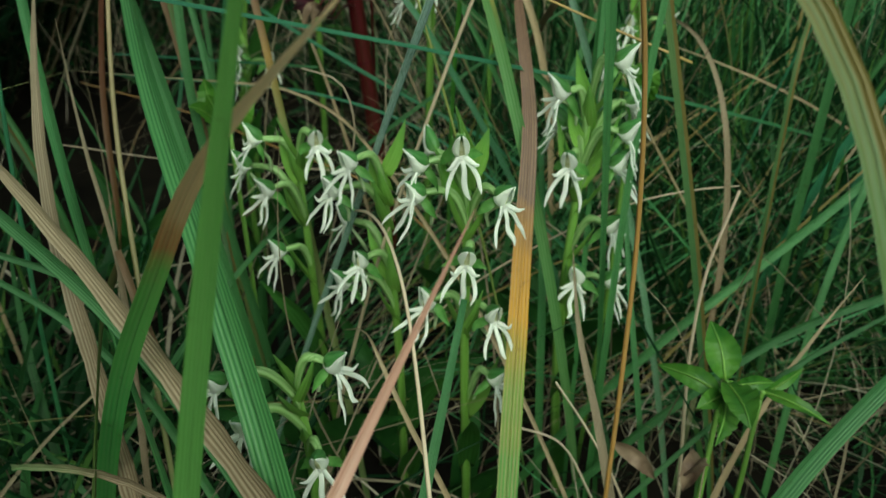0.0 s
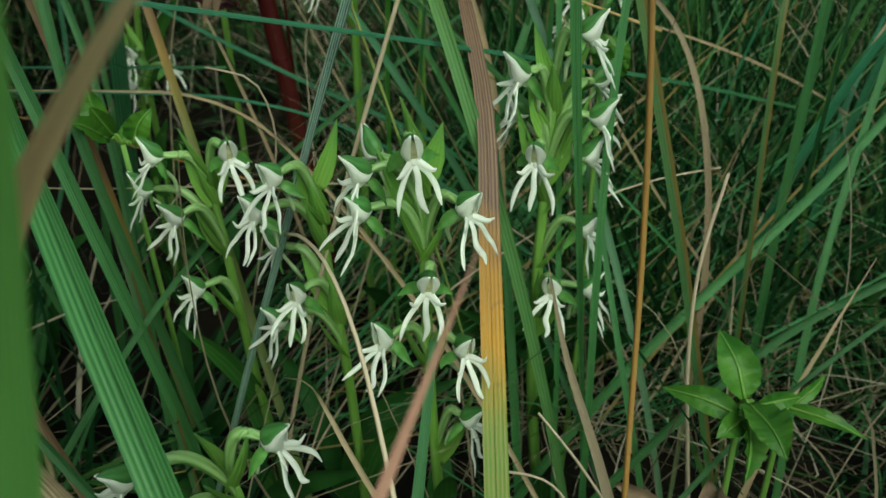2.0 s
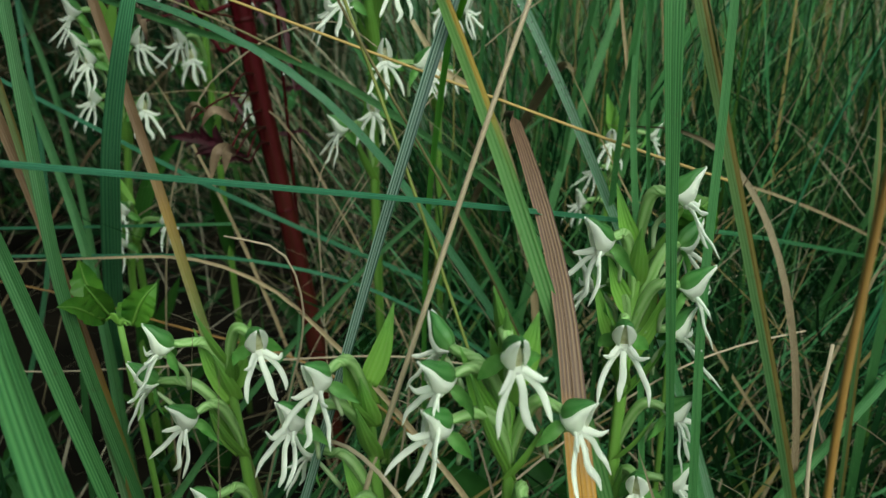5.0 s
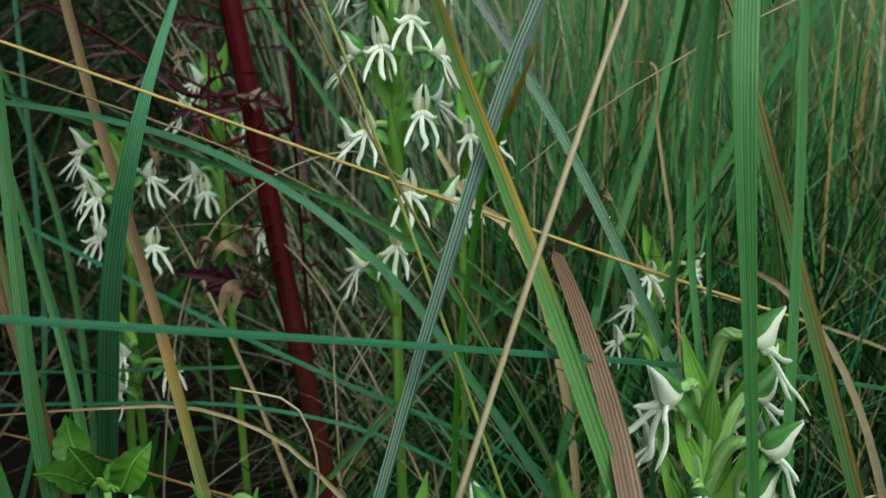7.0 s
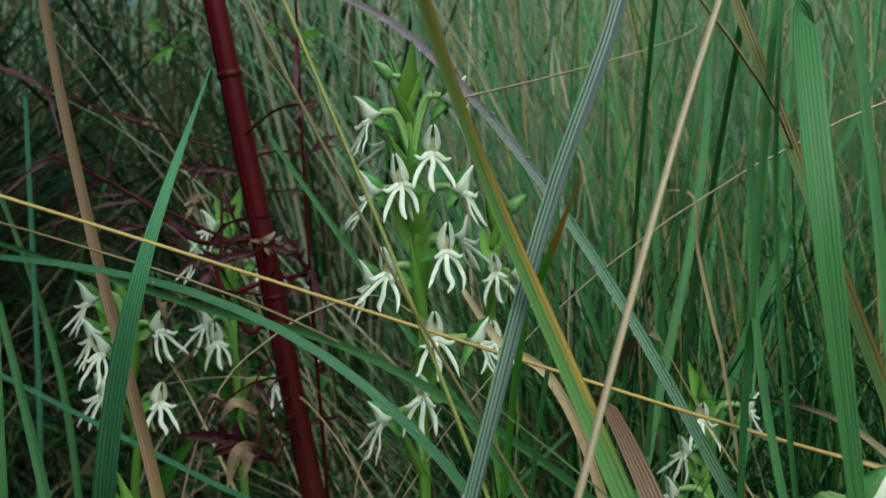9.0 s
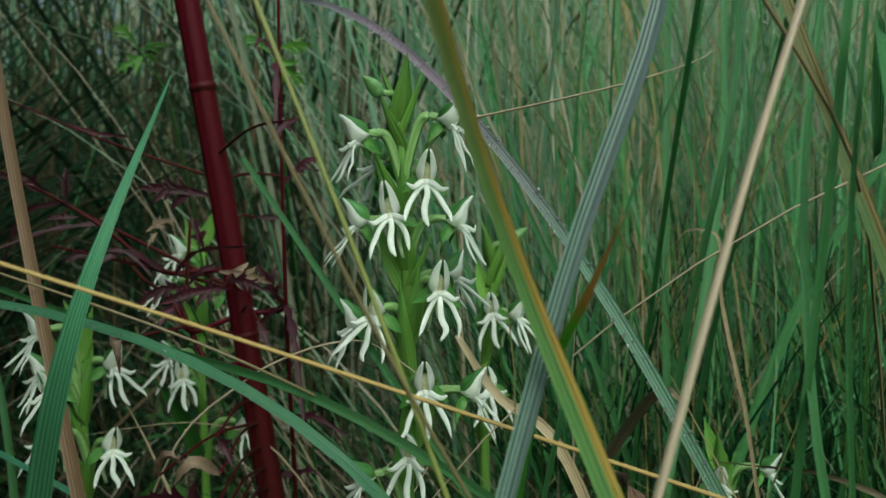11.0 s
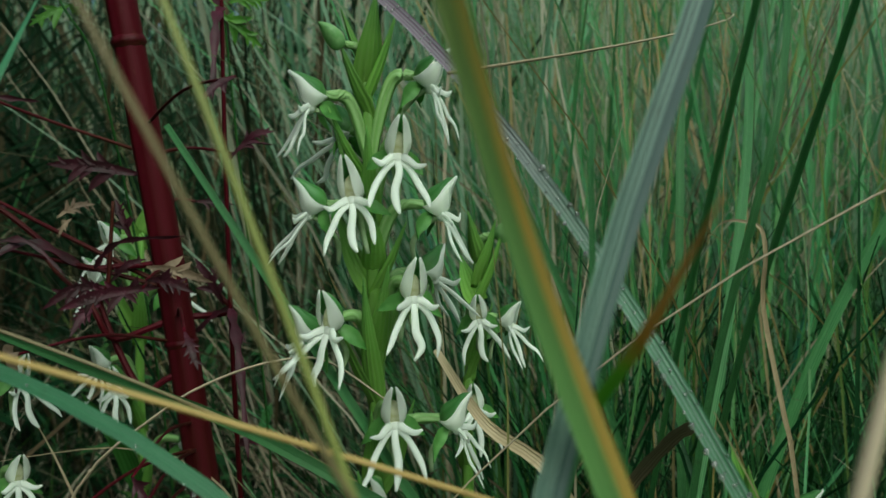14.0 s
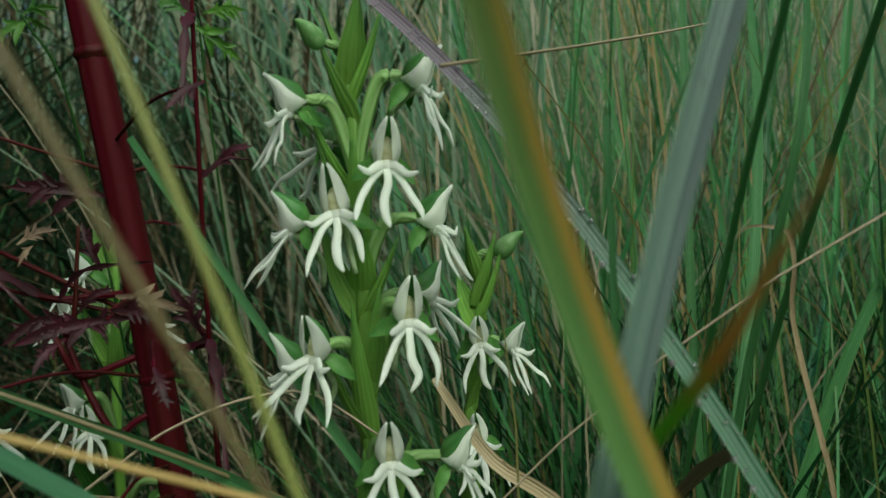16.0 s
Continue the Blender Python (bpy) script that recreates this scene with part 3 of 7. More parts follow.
# ---- the grass as a mass ----
def strands(name, mat, label, count, place, height, width, lean, bend, seed, segments=6, flat_lie=0.0, category="grass", heading=None, clearing=None):
    """count blades: place(rng) gives the root; height and width are ranges in metres; lean and bend are spreads."""
    rng = np.random.default_rng(seed)
    n = segments
    roots = np.array([place(rng) for _ in range(count)])
    h = rng.uniform(*height, count)
    w = rng.uniform(*width, count) / 2
    az = rng.uniform(0, 2 * np.pi, count) if heading is None else rng.normal(heading, 0.4, count)
    tilt = np.abs(rng.normal(0, lean, count)) + flat_lie * rng.uniform(0.6, 1.2, count)
    curl = rng.normal(bend, abs(bend) * 0.7 + 0.1, count)
    side_bow = rng.normal(0, 0.25, count)
    face = rng.uniform(-0.9, 0.9, count)
    s = np.linspace(0, 1, n + 1)[None, :]
    ang = tilt[:, None] + curl[:, None] * s ** 1.6
    step = h[:, None] / n
    dx = np.cumsum(np.sin(ang) * step, axis=1) - np.sin(ang[:, :1]) * step
    dz = np.cumsum(np.cos(ang) * step, axis=1) - np.cos(ang[:, :1]) * step
    az2 = az[:, None] + side_bow[:, None] * s
    px = roots[:, None, 0] + dx * np.cos(az2)
    py = roots[:, None, 1] + dx * np.sin(az2)
    pz = roots[:, None, 2] + dz
    pz = np.maximum(pz, 0.004 + 0.01 * rng.random((count, 1)))
    if clearing is not None:
        ok = ~np.any((py < clearing) & (pz > 0.14), axis=1)
        px, py, pz, w, face, count = px[ok], py[ok], pz[ok], w[ok], face[ok], int(ok.sum())
    taper = np.clip(1.15 - s ** 2.2, 0.05, 1) * np.clip(0.6 + 2 * s, 0, 1)
    ox, oy = np.cos(face)[:, None] * w[:, None] * taper, np.sin(face)[:, None] * w[:, None] * taper
    keel = 0.35 * w[:, None] * taper
    verts = np.stack((np.stack((px - ox, py - oy, pz), -1), np.stack((px + np.sin(face)[:, None] * keel, py + np.cos(face)[:, None] * keel, pz - keel * 0.2), -1), np.stack((px + ox, py + oy, pz), -1)), 2)
    uv = np.zeros((count, n + 1, 3, 2))
    uv[..., 0] = np.array([0, 0.5, 1])
    uv[..., 1] = s[:, :, None]
    base = (np.arange(count)[:, None, None] * (n + 1) + np.arange(n)[None, :, None]) * 3 + np.arange(2)[None, None, :]
    quads = np.stack((base, base + 1, base + 4, base + 3), -1).reshape(-1, 4)
    sh = Shape()
    sh.verts, sh.faces, sh.uvs = verts.reshape(-1, 3), quads.tolist(), uv.reshape(-1, 2)
    return tagged(new(name, sh.mesh(name, mat)), label, category, kind="stuff")


def patch(x0, x1, y0, y1, power=1.0, clear=None):
    def place(rng):
        while True:
            u = rng.random() ** power
            y = y0 + (y1 - y0) * u
            x = rng.uniform(x0, x1)
            if clear is None or not clear(x, y):
                return (x, y, -0.01)
    return place


def wedge(y0, y1, spread, power=1.0, clear=None):
    """Roots over a widening area ahead."""
    def place(rng):
        while True:
            y = y0 + (y1 - y0) * rng.random() ** power
            x = rng.uniform(-1, 1) * (0.12 + spread * y)
            if clear is None or not clear(x, y):
                return (x, y, -0.01)
    return place


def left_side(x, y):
    """The left side, kept clear of bright grass; its shade is painted into dark grass."""
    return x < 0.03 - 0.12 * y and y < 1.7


strands("tall_grass", GREEN_FIELD, "dense tall blue-green grass with some straw blades", 950, wedge(0.7, 1.3, 0.62, 1.0, lambda x, y: x < 0.05), (0.4, 0.75), (0.001, 0.003), 0.18, 0.3, 11, 8, clearing=0.62)
strands("pale_grass", FAR_FIELD, "slender straw-coloured and green grass, painted haze-pale", 1500, wedge(0.75, 1.35, 0.62, 1.0, lambda x, y: x < 0.03), (0.35, 0.75), (0.0009, 0.003), 0.2, 0.4, 37, 9, clearing=0.62)
strands("tall_grass_behind", FAR_FIELD, "tall meadow grass standing close together, painted haze-pale", 2600, wedge(1.0, 2.4, 0.75, 1.0, left_side), (0.6, 1.2), (0.0014, 0.0045), 0.16, 0.35, 12, 8, clearing=0.62)
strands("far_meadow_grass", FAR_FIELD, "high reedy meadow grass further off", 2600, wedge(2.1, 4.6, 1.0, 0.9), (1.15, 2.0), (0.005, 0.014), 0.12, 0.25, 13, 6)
strands("pale_straws", STRAW_FIELD, "pale dry straws curling between the tall grass", 1100, wedge(0.68, 1.4, 0.6, 1.0, left_side), (0.3, 0.7), (0.0005, 0.0016), 0.5, 1.5, 34, 12, 0.1, "straw", clearing=0.6)
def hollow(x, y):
    """The hollow round the shaded orchids, cleared so that near-black soil stands for shade."""
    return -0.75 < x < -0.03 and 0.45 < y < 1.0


def thicket(name, mat, label, count, box, length, width, seed):
    """Many small pointed leaves on no visible stems, a dark wall standing for shade."""
    rng = random.Random(seed)
    sh = Shape()
    for _ in range(count):
        p = Vector([rng.uniform(a, b) for a, b in box])
        if p.z > 0.5 + 0.35 * noise.noise(p * 3) + 0.3 * (p.y - box[1][0]):
            continue
        d = Vector((rng.uniform(-1, 1), rng.uniform(-1, 0.4), rng.uniform(-0.5, 0.8))).normalized()
        n, w = rng.uniform(*length), rng.uniform(*width)
        side = d.cross(Vector((rng.uniform(-0.4, 0.4), -0.5, 1))).normalized()
        up = side.cross(d)
        k = len(sh.verts)
        for t, f in ((0, 0.1), (0.35, 1), (0.7, 0.75), (1, 0.03)):
            c = p + d * n * t - up * n * 0.3 * t * t
            for u in (-1, 0, 1):
                sh.verts.append(c + side * u * w * f / 2 + up * abs(u) * w * f * 0.15)
                sh.uvs.append((u * 0.5 + 0.5, t * 0.7))
        for i in range(3):
            for j in range(2):
                a = k + i * 3 + j
                sh.faces.append((a, a + 1, a + 4, a + 3))
    return tagged(new(name, sh.mesh(name, mat)), label, "undergrowth", kind="stuff")


strands("shaded_grass", SHADE_FIELD, "brown and green grass behind the red stem, painted shade-dark", 3200, patch(-1.4, -0.04, 0.95, 1.9, 1.0, lambda x, y: -0.6 < x < -0.12 and y < 1.15), (0.4, 1.1), (0.0015, 0.005), 0.4, 0.6, 33, 8)
strands("shaded_straw", STRAW_FIELD, "brown withered straw in the shade", 120, patch(-0.8, -0.02, 0.8, 1.25), (0.25, 0.55), (0.0006, 0.002), 0.5, 1.0, 35, 10, 0.2, "straw", clearing=0.66)
# leaf wall added so that the back of the hollow looks shaded
thicket("shade_leaf_wall", SHADY_LOW_FIELD, "wall of shade-dark leaves added for the dark round the hollow", 420, ((-0.7, -0.08), (0.84, 1.1), (0.0, 0.2)), (0.02, 0.04), (0.003, 0.007), 32)
strands("leaning_grass", GREEN_FIELD, "leaning grass behind the red stem", 130, patch(-0.75, 0.02, 1.05, 1.4), (0.3, 0.55), (0.0015, 0.004), 0.45, 0.5, 21, 8, 0.15, clearing=0.66)
strands("dark_tangle", SHADY_LOW_FIELD, "green grass tangled near the ground, painted shade-dark", 2400, wedge(0.47, 1.1, 0.5, 1, lambda x, y: hollow(x, y) or (abs(x - 0.01) < 0.11 and y < 0.63)), (0.1, 0.34), (0.001, 0.0032), 0.4, 0.7, 14, 7, 0.4, clearing=0.47)
strands("dry_tangle", STRAW_FIELD, "thin dry straw tangled between the grass", 950, wedge(0.44, 1.15, 0.5, 1, hollow), (0.14, 0.42), (0.0004, 0.0013), 0.5, 1.4, 15, 12, 0.3, "straw", clearing=0.42)
strands("fine_curls", STRAW_FIELD, "hair-fine pale straw curls over dark grass", 430, patch(0.06, 0.46, 0.48, 0.88), (0.1, 0.36), (0.0004, 0.0011), 0.5, 2.4, 42, 14, 0.2, "straw", None, 0.44)
strands("curly_straw", STRAW_FIELD, "fine pale straw curling among the orchid stems", 80, patch(-0.25, 0.32, 0.36, 0.5, 1, lambda x, y: x < -0.1 and y > 0.43), (0.1, 0.26), (0.0004, 0.0011), 0.4, 2.2, 36, 14, 0.1, "straw")
# added to keep light off the hollow; its colour is shade-dark too
strands("overhanging_grass", SHADE_FIELD, "shade-dark withered grass added to overhang and darken the hollow", 800, patch(-0.9, -0.5, 0.68, 1.05), (0.45, 0.68), (0.003, 0.008), 0.15, 0.6, 38, 9, 0.3, "grass", 0.0, clearing=0.66)
strands("under_grass", SHADY_LOW_FIELD, "thick green grass low between the tall blades, painted shade-dark", 6200, wedge(0.62, 1.15, 0.6, 1.0, lambda x, y: x < 0.03), (0.14, 0.34), (0.0009, 0.0026), 0.3, 0.4, 39, 7, clearing=0.56)
strands("slender_grass", GREEN_FIELD, "fine upright green and straw-coloured grass", 700, wedge(0.6, 1.0, 0.6, 1.0, lambda x, y: x < 0.05), (0.26, 0.5), (0.0005, 0.0015), 0.25, 0.5, 71, 8, clearing=0.56)
strands("lying_grass", GREEN_FIELD, "blue-green grass lying over to one side", 680, patch(-0.12, 0.36, 0.47, 0.8), (0.18, 0.4), (0.0008, 0.0023), 0.25, 0.35, 63, 9, 0.75, "grass", 0.25, clearing=0.46)
strands("crossing_grass", GREEN_FIELD, "narrow blue-green grass lying across the dry straw", 200, patch(0.1, 0.5, 0.5, 0.85), (0.2, 0.4), (0.0008, 0.002), 0.25, 0.3, 64, 9, 0.8, "grass", 3.0, clearing=0.46)
strands("right_under_grass", SHADY_LOW_FIELD, "low grass beside the tall orchid, painted shade-dark", 800, patch(0.09, 0.42, 0.52, 0.72), (0.1, 0.24), (0.0012, 0.0034), 0.35, 0.5, 40, 7)
strands("left_low_grass", SHADY_LOW_FIELD, "low green grass and herbs beside the orchids", 420, patch(-0.42, -0.1, 0.3, 0.5), (0.08, 0.22), (0.002, 0.006), 0.4, 0.6, 45, 7, 0.3)
strands("left_dry_litter", STRAW_FIELD, "brown dead grass lying between the blades", 160, patch(-0.42, -0.12, 0.3, 0.5), (0.1, 0.24), (0.0008, 0.003), 0.5, 0.7, 46, 8, 0.6, "straw")
strands("low_front_grass", SHADY_LOW_FIELD, "low green grass under the orchids", 90, patch(-0.3, 0.34, 0.3, 0.5, 1, lambda x, y: abs(x + 0.01) < 0.1 and y < 0.4), (0.05, 0.14), (0.0015, 0.004), 0.5, 0.8, 16, 7, 0.5)
strands("side_grass", GREEN_FIELD, "green grass beside the orchids", 700, patch(-0.9, 0.9, 0.0, 0.75, 1, lambda x, y: abs(x) < 0.12 + 0.5 * y), (0.2, 0.5), (0.002, 0.006), 0.3, 0.4, 17, 7)
# closes the meadow behind the view, raised to block light from low plants
strands("grass_behind_view", FAR_FIELD, "unseen tall meadow grass added on the near side, blocking light", 3600, patch(-1.6, 1.6, -1.3, 0.02, 1.0, lambda x, y: y > -0.3 and abs(x) < 0.4), (0.45, 0.88), (0.004, 0.01), 0.18, 0.3, 18, 6)
# fills the ground below the view, added to hold back front light
strands("unseen_low_grass", GREEN_FIELD, "unseen short thick grass added to block light from the front", 2600, patch(-0.45, 0.45, -0.12, 0.27), (0.07, 0.13), (0.002, 0.005), 0.3, 0.3, 61, 5)
# canopy out of view, added between the sun and the hollow
strands("left_shading_grass", SHADE_FIELD, "unseen tall grass added to arch over and shade the hollow", 340, patch(-0.85, -0.46, -0.15, 0.45), (0.8, 1.25), (0.004, 0.01), 0.1, 0.5, 62, 8, 0.35, "grass", 0.2)
# added to cut off sky on the left, in the shade-dark colour
strands("left_sky_blocking_grass", SHADE_FIELD, "tall shade-dark grass added on the left to block the sky", 1300, patch(-1.2, -0.52, 0.15, 1.0), (0.65, 1.1), (0.003, 0.008), 0.15, 0.3, 41, 7)
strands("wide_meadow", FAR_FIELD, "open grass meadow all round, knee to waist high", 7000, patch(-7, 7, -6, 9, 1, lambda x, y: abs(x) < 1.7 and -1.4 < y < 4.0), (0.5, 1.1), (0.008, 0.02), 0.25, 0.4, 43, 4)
# kept just beside the view, tall and dense to hold off side light
strands("grass_flanks", FAR_FIELD, "tall dense meadow grass added on both flanks to block light", 3600, patch(-1.9, 1.9, -0.3, 1.6, 1, lambda x, y: abs(x) < 0.5 or abs(x) < 0.34 + 0.56 * y), (0.6, 1.15), (0.003, 0.009), 0.2, 0.35, 19, 6)


# ---- single blades and stems ----
FULL = (0.7, 0.95, 1.0, 1.0, 0.9, 0.6)
POINTED = (0.6, 0.9, 1.0, 0.9, 0.6, 0.03)
EVEN = (1.0, 1.0, 0.95, 0.9, 0.75)


def grass_blade(look_of, label, width, *knots, profile=FULL, fold=0.3, face=(0, -1, 0), twist=0.0, ripple=0.0):
    """One shoot with a long leaf; broad leaves have a raised midrib."""
    base = Vector(knots[0])
    plant = tagged(new("grass_plant", None), label, "grass", "grass plants round the orchids")
    plant.location = base
    local = [Vector(k) - base for k in knots]
    me = Shape().ribbon(local, width, profile, 34, fold, max(0.0002, width * 0.05), face, twist, ripple).mesh("blade", MATS[look_of])
    part("blade", me, plant)
    if width > 0.0022:
        mid = [k - Vector(face) * width * 0.02 for k in local]
        part("midrib", Shape().tube(mid, (width * 0.05, width * 0.05, width * 0.045, width * 0.02), 34, 5).mesh("midrib", MATS[look_of]), plant)
    return plant


def grass_stem(look_of, label, width, *knots, taper=0.6, joints=1):
    """A thin stalk with a few swollen joints."""
    base = Vector(knots[0])
    plant = tagged(new("grass_stalk", None), label, "grass", "grass stalks round the orchids")
    plant.location = base
    local = [Vector(k) - base for k in knots]
    part("stalk", Shape().tube(local, [width / 2, width / 2 * (1 + taper) / 2, width / 2 * taper], 34, 7).mesh("stalk", MATS[look_of]), plant)
    pts = spline(local, 40)
    for k in range(joints):
        i = int(40 * (k + 1) / (joints + 1.4))
        part("joint", Shape().tube((pts[i] - (pts[i + 1] - pts[i]).normalized() * width * 0.6, pts[i], pts[i] + (pts[i + 1] - pts[i]).normalized() * width * 0.6), (width * 0.38, width * 0.53, width * 0.38), 6, 8).mesh("joint", MATS[look_of]), plant)
    return plant


def dew_drops(width, first, last, count, seed, *knots):
    """Drops hanging from and sitting on a wet blade."""
    r = random.Random(seed)
    pts = spline(knots, 200)
    for k in range(count):
        i = int(200 * (first + (last - first) * (k + r.random()) / count))
        size = r.choice((0.00018, 0.0002, 0.00024, 0.0003, 0.00036, 0.00045, 0.0006))
        ahead = (pts[min(i + 1, 200)] - pts[i - 1]).normalized()
        side = ahead.cross(Vector((0, -1, 0))).normalized()
        if side.z > 0:
            side = -side
        across = r.choice((1.0, 1.0, 0.9, -0.9, r.uniform(-0.8, 0.8), r.uniform(-0.8, 0.8), r.uniform(-0.8, 0.8)))
        if abs(across) < 0.85:
            size = min(size, 0.0003)
        p = pts[i] + side * across * width * 0.46 + Vector((0, -width * 0.12 - size * 0.8, -size * 0.7 if across > 0.85 else 0))
        ob = new("water_drop", Shape().ball((0, 0, 0), size, size, size * 1.15, 8, 12).mesh("water_drop", DROP))
        ob.location = p
        tagged(ob, "clear round dew drop clinging to a grass blade", "water drop", "dew drops on the grass")


grass_stem("straw", "pale dry straw stalk leaning through the grass", 0.00190, (-0.0609, 0.4161, -0.0080), (-0.0515, 0.4164, 0.0466), (-0.0400, 0.4168, 0.1008), (-0.0262, 0.4172, 0.1544), (-0.0095, 0.4177, 0.2072), (0.0082, 0.4222, 0.2595), (0.0278, 0.4305, 0.3106), (0.0495, 0.4388, 0.3608))
grass_blade("brown", "broad dead brown leaf, yellow and green lower down", 0.00800, (0.0299, 0.2774, -0.0051), (0.0302, 0.3036, 0.0418), (0.0305, 0.3343, 0.0858), (0.0309, 0.3689, 0.1269), (0.0313, 0.4037, 0.1678), (0.0313, 0.4388, 0.2085), (0.0242, 0.4783, 0.2440), (0.0271, 0.5208, 0.2332), profile=POINTED, fold=0.15)
grass_blade("orange", "green grass blade with an orange-brown edge", 0.00240, (0.0731, 0.3926, -0.0054), (0.0684, 0.3971, 0.0258), (0.0631, 0.4020, 0.0568), (0.0573, 0.4075, 0.0876), (0.0507, 0.4137, 0.1182), (0.0434, 0.4206, 0.1484), (0.0353, 0.4282, 0.1783), (0.0264, 0.4367, 0.2076), (0.0170, 0.4451, 0.2369), (0.0063, 0.4484, 0.2666), (-0.0052, 0.4426, 0.2956), (-0.0152, 0.4264, 0.3209), (-0.0235, 0.4048, 0.3429), (-0.0317, 0.3832, 0.3647), profile=(0.9, 1.2, 1.5, 1.8, 1.9, 2.0, 2.0, 1.6, 1.05, 0.95, 0.5))
grass_blade("striped", "grey-green striped grass blade tinged purple", 0.00450, (-0.0902, 0.3782, -0.0087), (-0.0751, 0.3906, 0.0537), (-0.0564, 0.4060, 0.1144), (-0.0360, 0.4228, 0.1741), (-0.0156, 0.4397, 0.2339), (0.0066, 0.4575, 0.2926), (0.0333, 0.4838, 0.3458), (0.0508, 0.5242, 0.3941), profile=(0.45, 0.5, 0.55, 0.6, 0.75, 0.85, 0.8))
grass_blade("wet", "wet arching green grass blade with dew on it", 0.00290, (0.0942, 0.4501, -0.0000), (0.0831, 0.4535, 0.0357), (0.0705, 0.4575, 0.0709), (0.0563, 0.4619, 0.1053), (0.0403, 0.4670, 0.1389), (0.0222, 0.4726, 0.1713), (0.0023, 0.4789, 0.2026), (-0.0189, 0.4857, 0.2328), (-0.0454, 0.4952, 0.2574), (-0.0772, 0.5065, 0.2738), (-0.1117, 0.5178, 0.2831), (-0.1473, 0.5284, 0.2884), (-0.1832, 0.5387, 0.2928), (-0.2190, 0.5490, 0.2973), face=(0, -0.6, 0.8))
grass_stem("yellowstem", "thin ochre grass stem crossing the meadow", 0.00109, (0.1002, 0.4788, 0.2203), (0.0551, 0.4826, 0.2363), (0.0104, 0.4808, 0.2540), (-0.0334, 0.4741, 0.2724), (-0.0763, 0.4632, 0.2911), (-0.1183, 0.4489, 0.3097), (-0.1601, 0.4340, 0.3282))
grass_stem("yellowgreen", "thin yellow-green grass stem", 0.00126, (0.0466, 0.4307, -0.0032), (0.0366, 0.4331, 0.0557), (0.0244, 0.4359, 0.1140), (0.0093, 0.4394, 0.1717), (-0.0077, 0.4434, 0.2288), (-0.0260, 0.4484, 0.2854), (-0.0458, 0.4508, 0.3417), (-0.0658, 0.4512, 0.3980))
grass_stem("olive", "thin olive-brown grass stem", 0.00102, (0.0756, 0.4984, -0.0033), (0.0625, 0.4909, 0.0562), (0.0462, 0.4817, 0.1148), (0.0263, 0.4704, 0.1718), (0.0019, 0.4565, 0.2264), (-0.0247, 0.4427, 0.2801), (-0.0496, 0.4348, 0.3357), (-0.0734, 0.4305, 0.3921))
grass_blade("strawyellow", "grass blade turning from green to yellow and brown", 0.00388, (-0.0259, 0.3877, -0.0026), (-0.0417, 0.4155, 0.0591), (-0.0611, 0.4498, 0.1162), (-0.0817, 0.4863, 0.1716), (-0.1025, 0.5221, 0.2275), (-0.1224, 0.5478, 0.2887), (-0.1349, 0.5588, 0.3559), (-0.1407, 0.5624, 0.4251))
grass_blade("lined", "blue-green grass blade with dark lines and a sharp tip", 0.00900, (-0.1930, 0.6754, -0.0062), (-0.1788, 0.6473, 0.0449), (-0.1623, 0.6148, 0.0926), (-0.1456, 0.5819, 0.1400), (-0.1288, 0.5489, 0.1873), (-0.1112, 0.5167, 0.2348), (-0.0901, 0.4926, 0.2853), (-0.0733, 0.5106, 0.3372), profile=POINTED)
grass_blade("teal", "narrow blue-green grass blade lying across the meadow", 0.00238, (0.2055, 0.5472, 0.1577), (0.1583, 0.5206, 0.1769), (0.1103, 0.4947, 0.1952), (0.0614, 0.4695, 0.2119), (0.0123, 0.4444, 0.2279), (-0.0369, 0.4190, 0.2435), (-0.0860, 0.3933, 0.2589), (-0.1350, 0.3673, 0.2742), profile=EVEN, face=(0, -0.5, 0.85))
grass_blade("green", "fresh blue-green grass blade with fine parallel veins", 0.00579, (0.0820, 0.4295, -0.0074), (0.0761, 0.4296, 0.0536), (0.0701, 0.4297, 0.1146), (0.0642, 0.4298, 0.1757), (0.0582, 0.4299, 0.2367), (0.0541, 0.4332, 0.2977), (0.0680, 0.4636, 0.3352), (0.0989, 0.5120, 0.3137), profile=(0.4, 0.4, 0.4, 0.45, 0.6, 1.05, 1.1, 0.6))
grass_blade("olivegreen", "olive-green grass blade with a brownish edge", 0.00409, (0.1401, 0.4165, -0.0058), (0.1300, 0.4238, 0.0478), (0.1183, 0.4324, 0.1009), (0.1062, 0.4410, 0.1539), (0.0929, 0.4500, 0.2065), (0.0797, 0.4605, 0.2589), (0.0676, 0.4733, 0.3111), (0.0558, 0.4864, 0.3632))
grass_blade("green", "fresh blue-green grass blade with fine parallel veins", 0.00288, (0.0688, 0.3882, -0.0062), (0.0696, 0.3977, 0.0468), (0.0705, 0.4092, 0.0995), (0.0716, 0.4230, 0.1515), (0.0741, 0.4376, 0.2033), (0.0788, 0.4506, 0.2554), (0.0826, 0.4633, 0.3076), (0.0860, 0.4762, 0.3598))
grass_blade("dew", "purple-tinged green grass blade beaded with water drops", 0.00330, (0.1188, 0.4257, -0.0023), (0.1118, 0.4329, 0.0347), (0.1039, 0.4410, 0.0713), (0.0948, 0.4503, 0.1074), (0.0845, 0.4608, 0.1427), (0.0728, 0.4727, 0.1773), (0.0598, 0.4860, 0.2107), (0.0464, 0.4996, 0.2440), (0.0320, 0.5143, 0.2763), (0.0158, 0.5310, 0.3068), (-0.0019, 0.5505, 0.3346), (-0.0204, 0.5738, 0.3586), (-0.0379, 0.6030, 0.3758), (-0.0537, 0.6357, 0.3881))
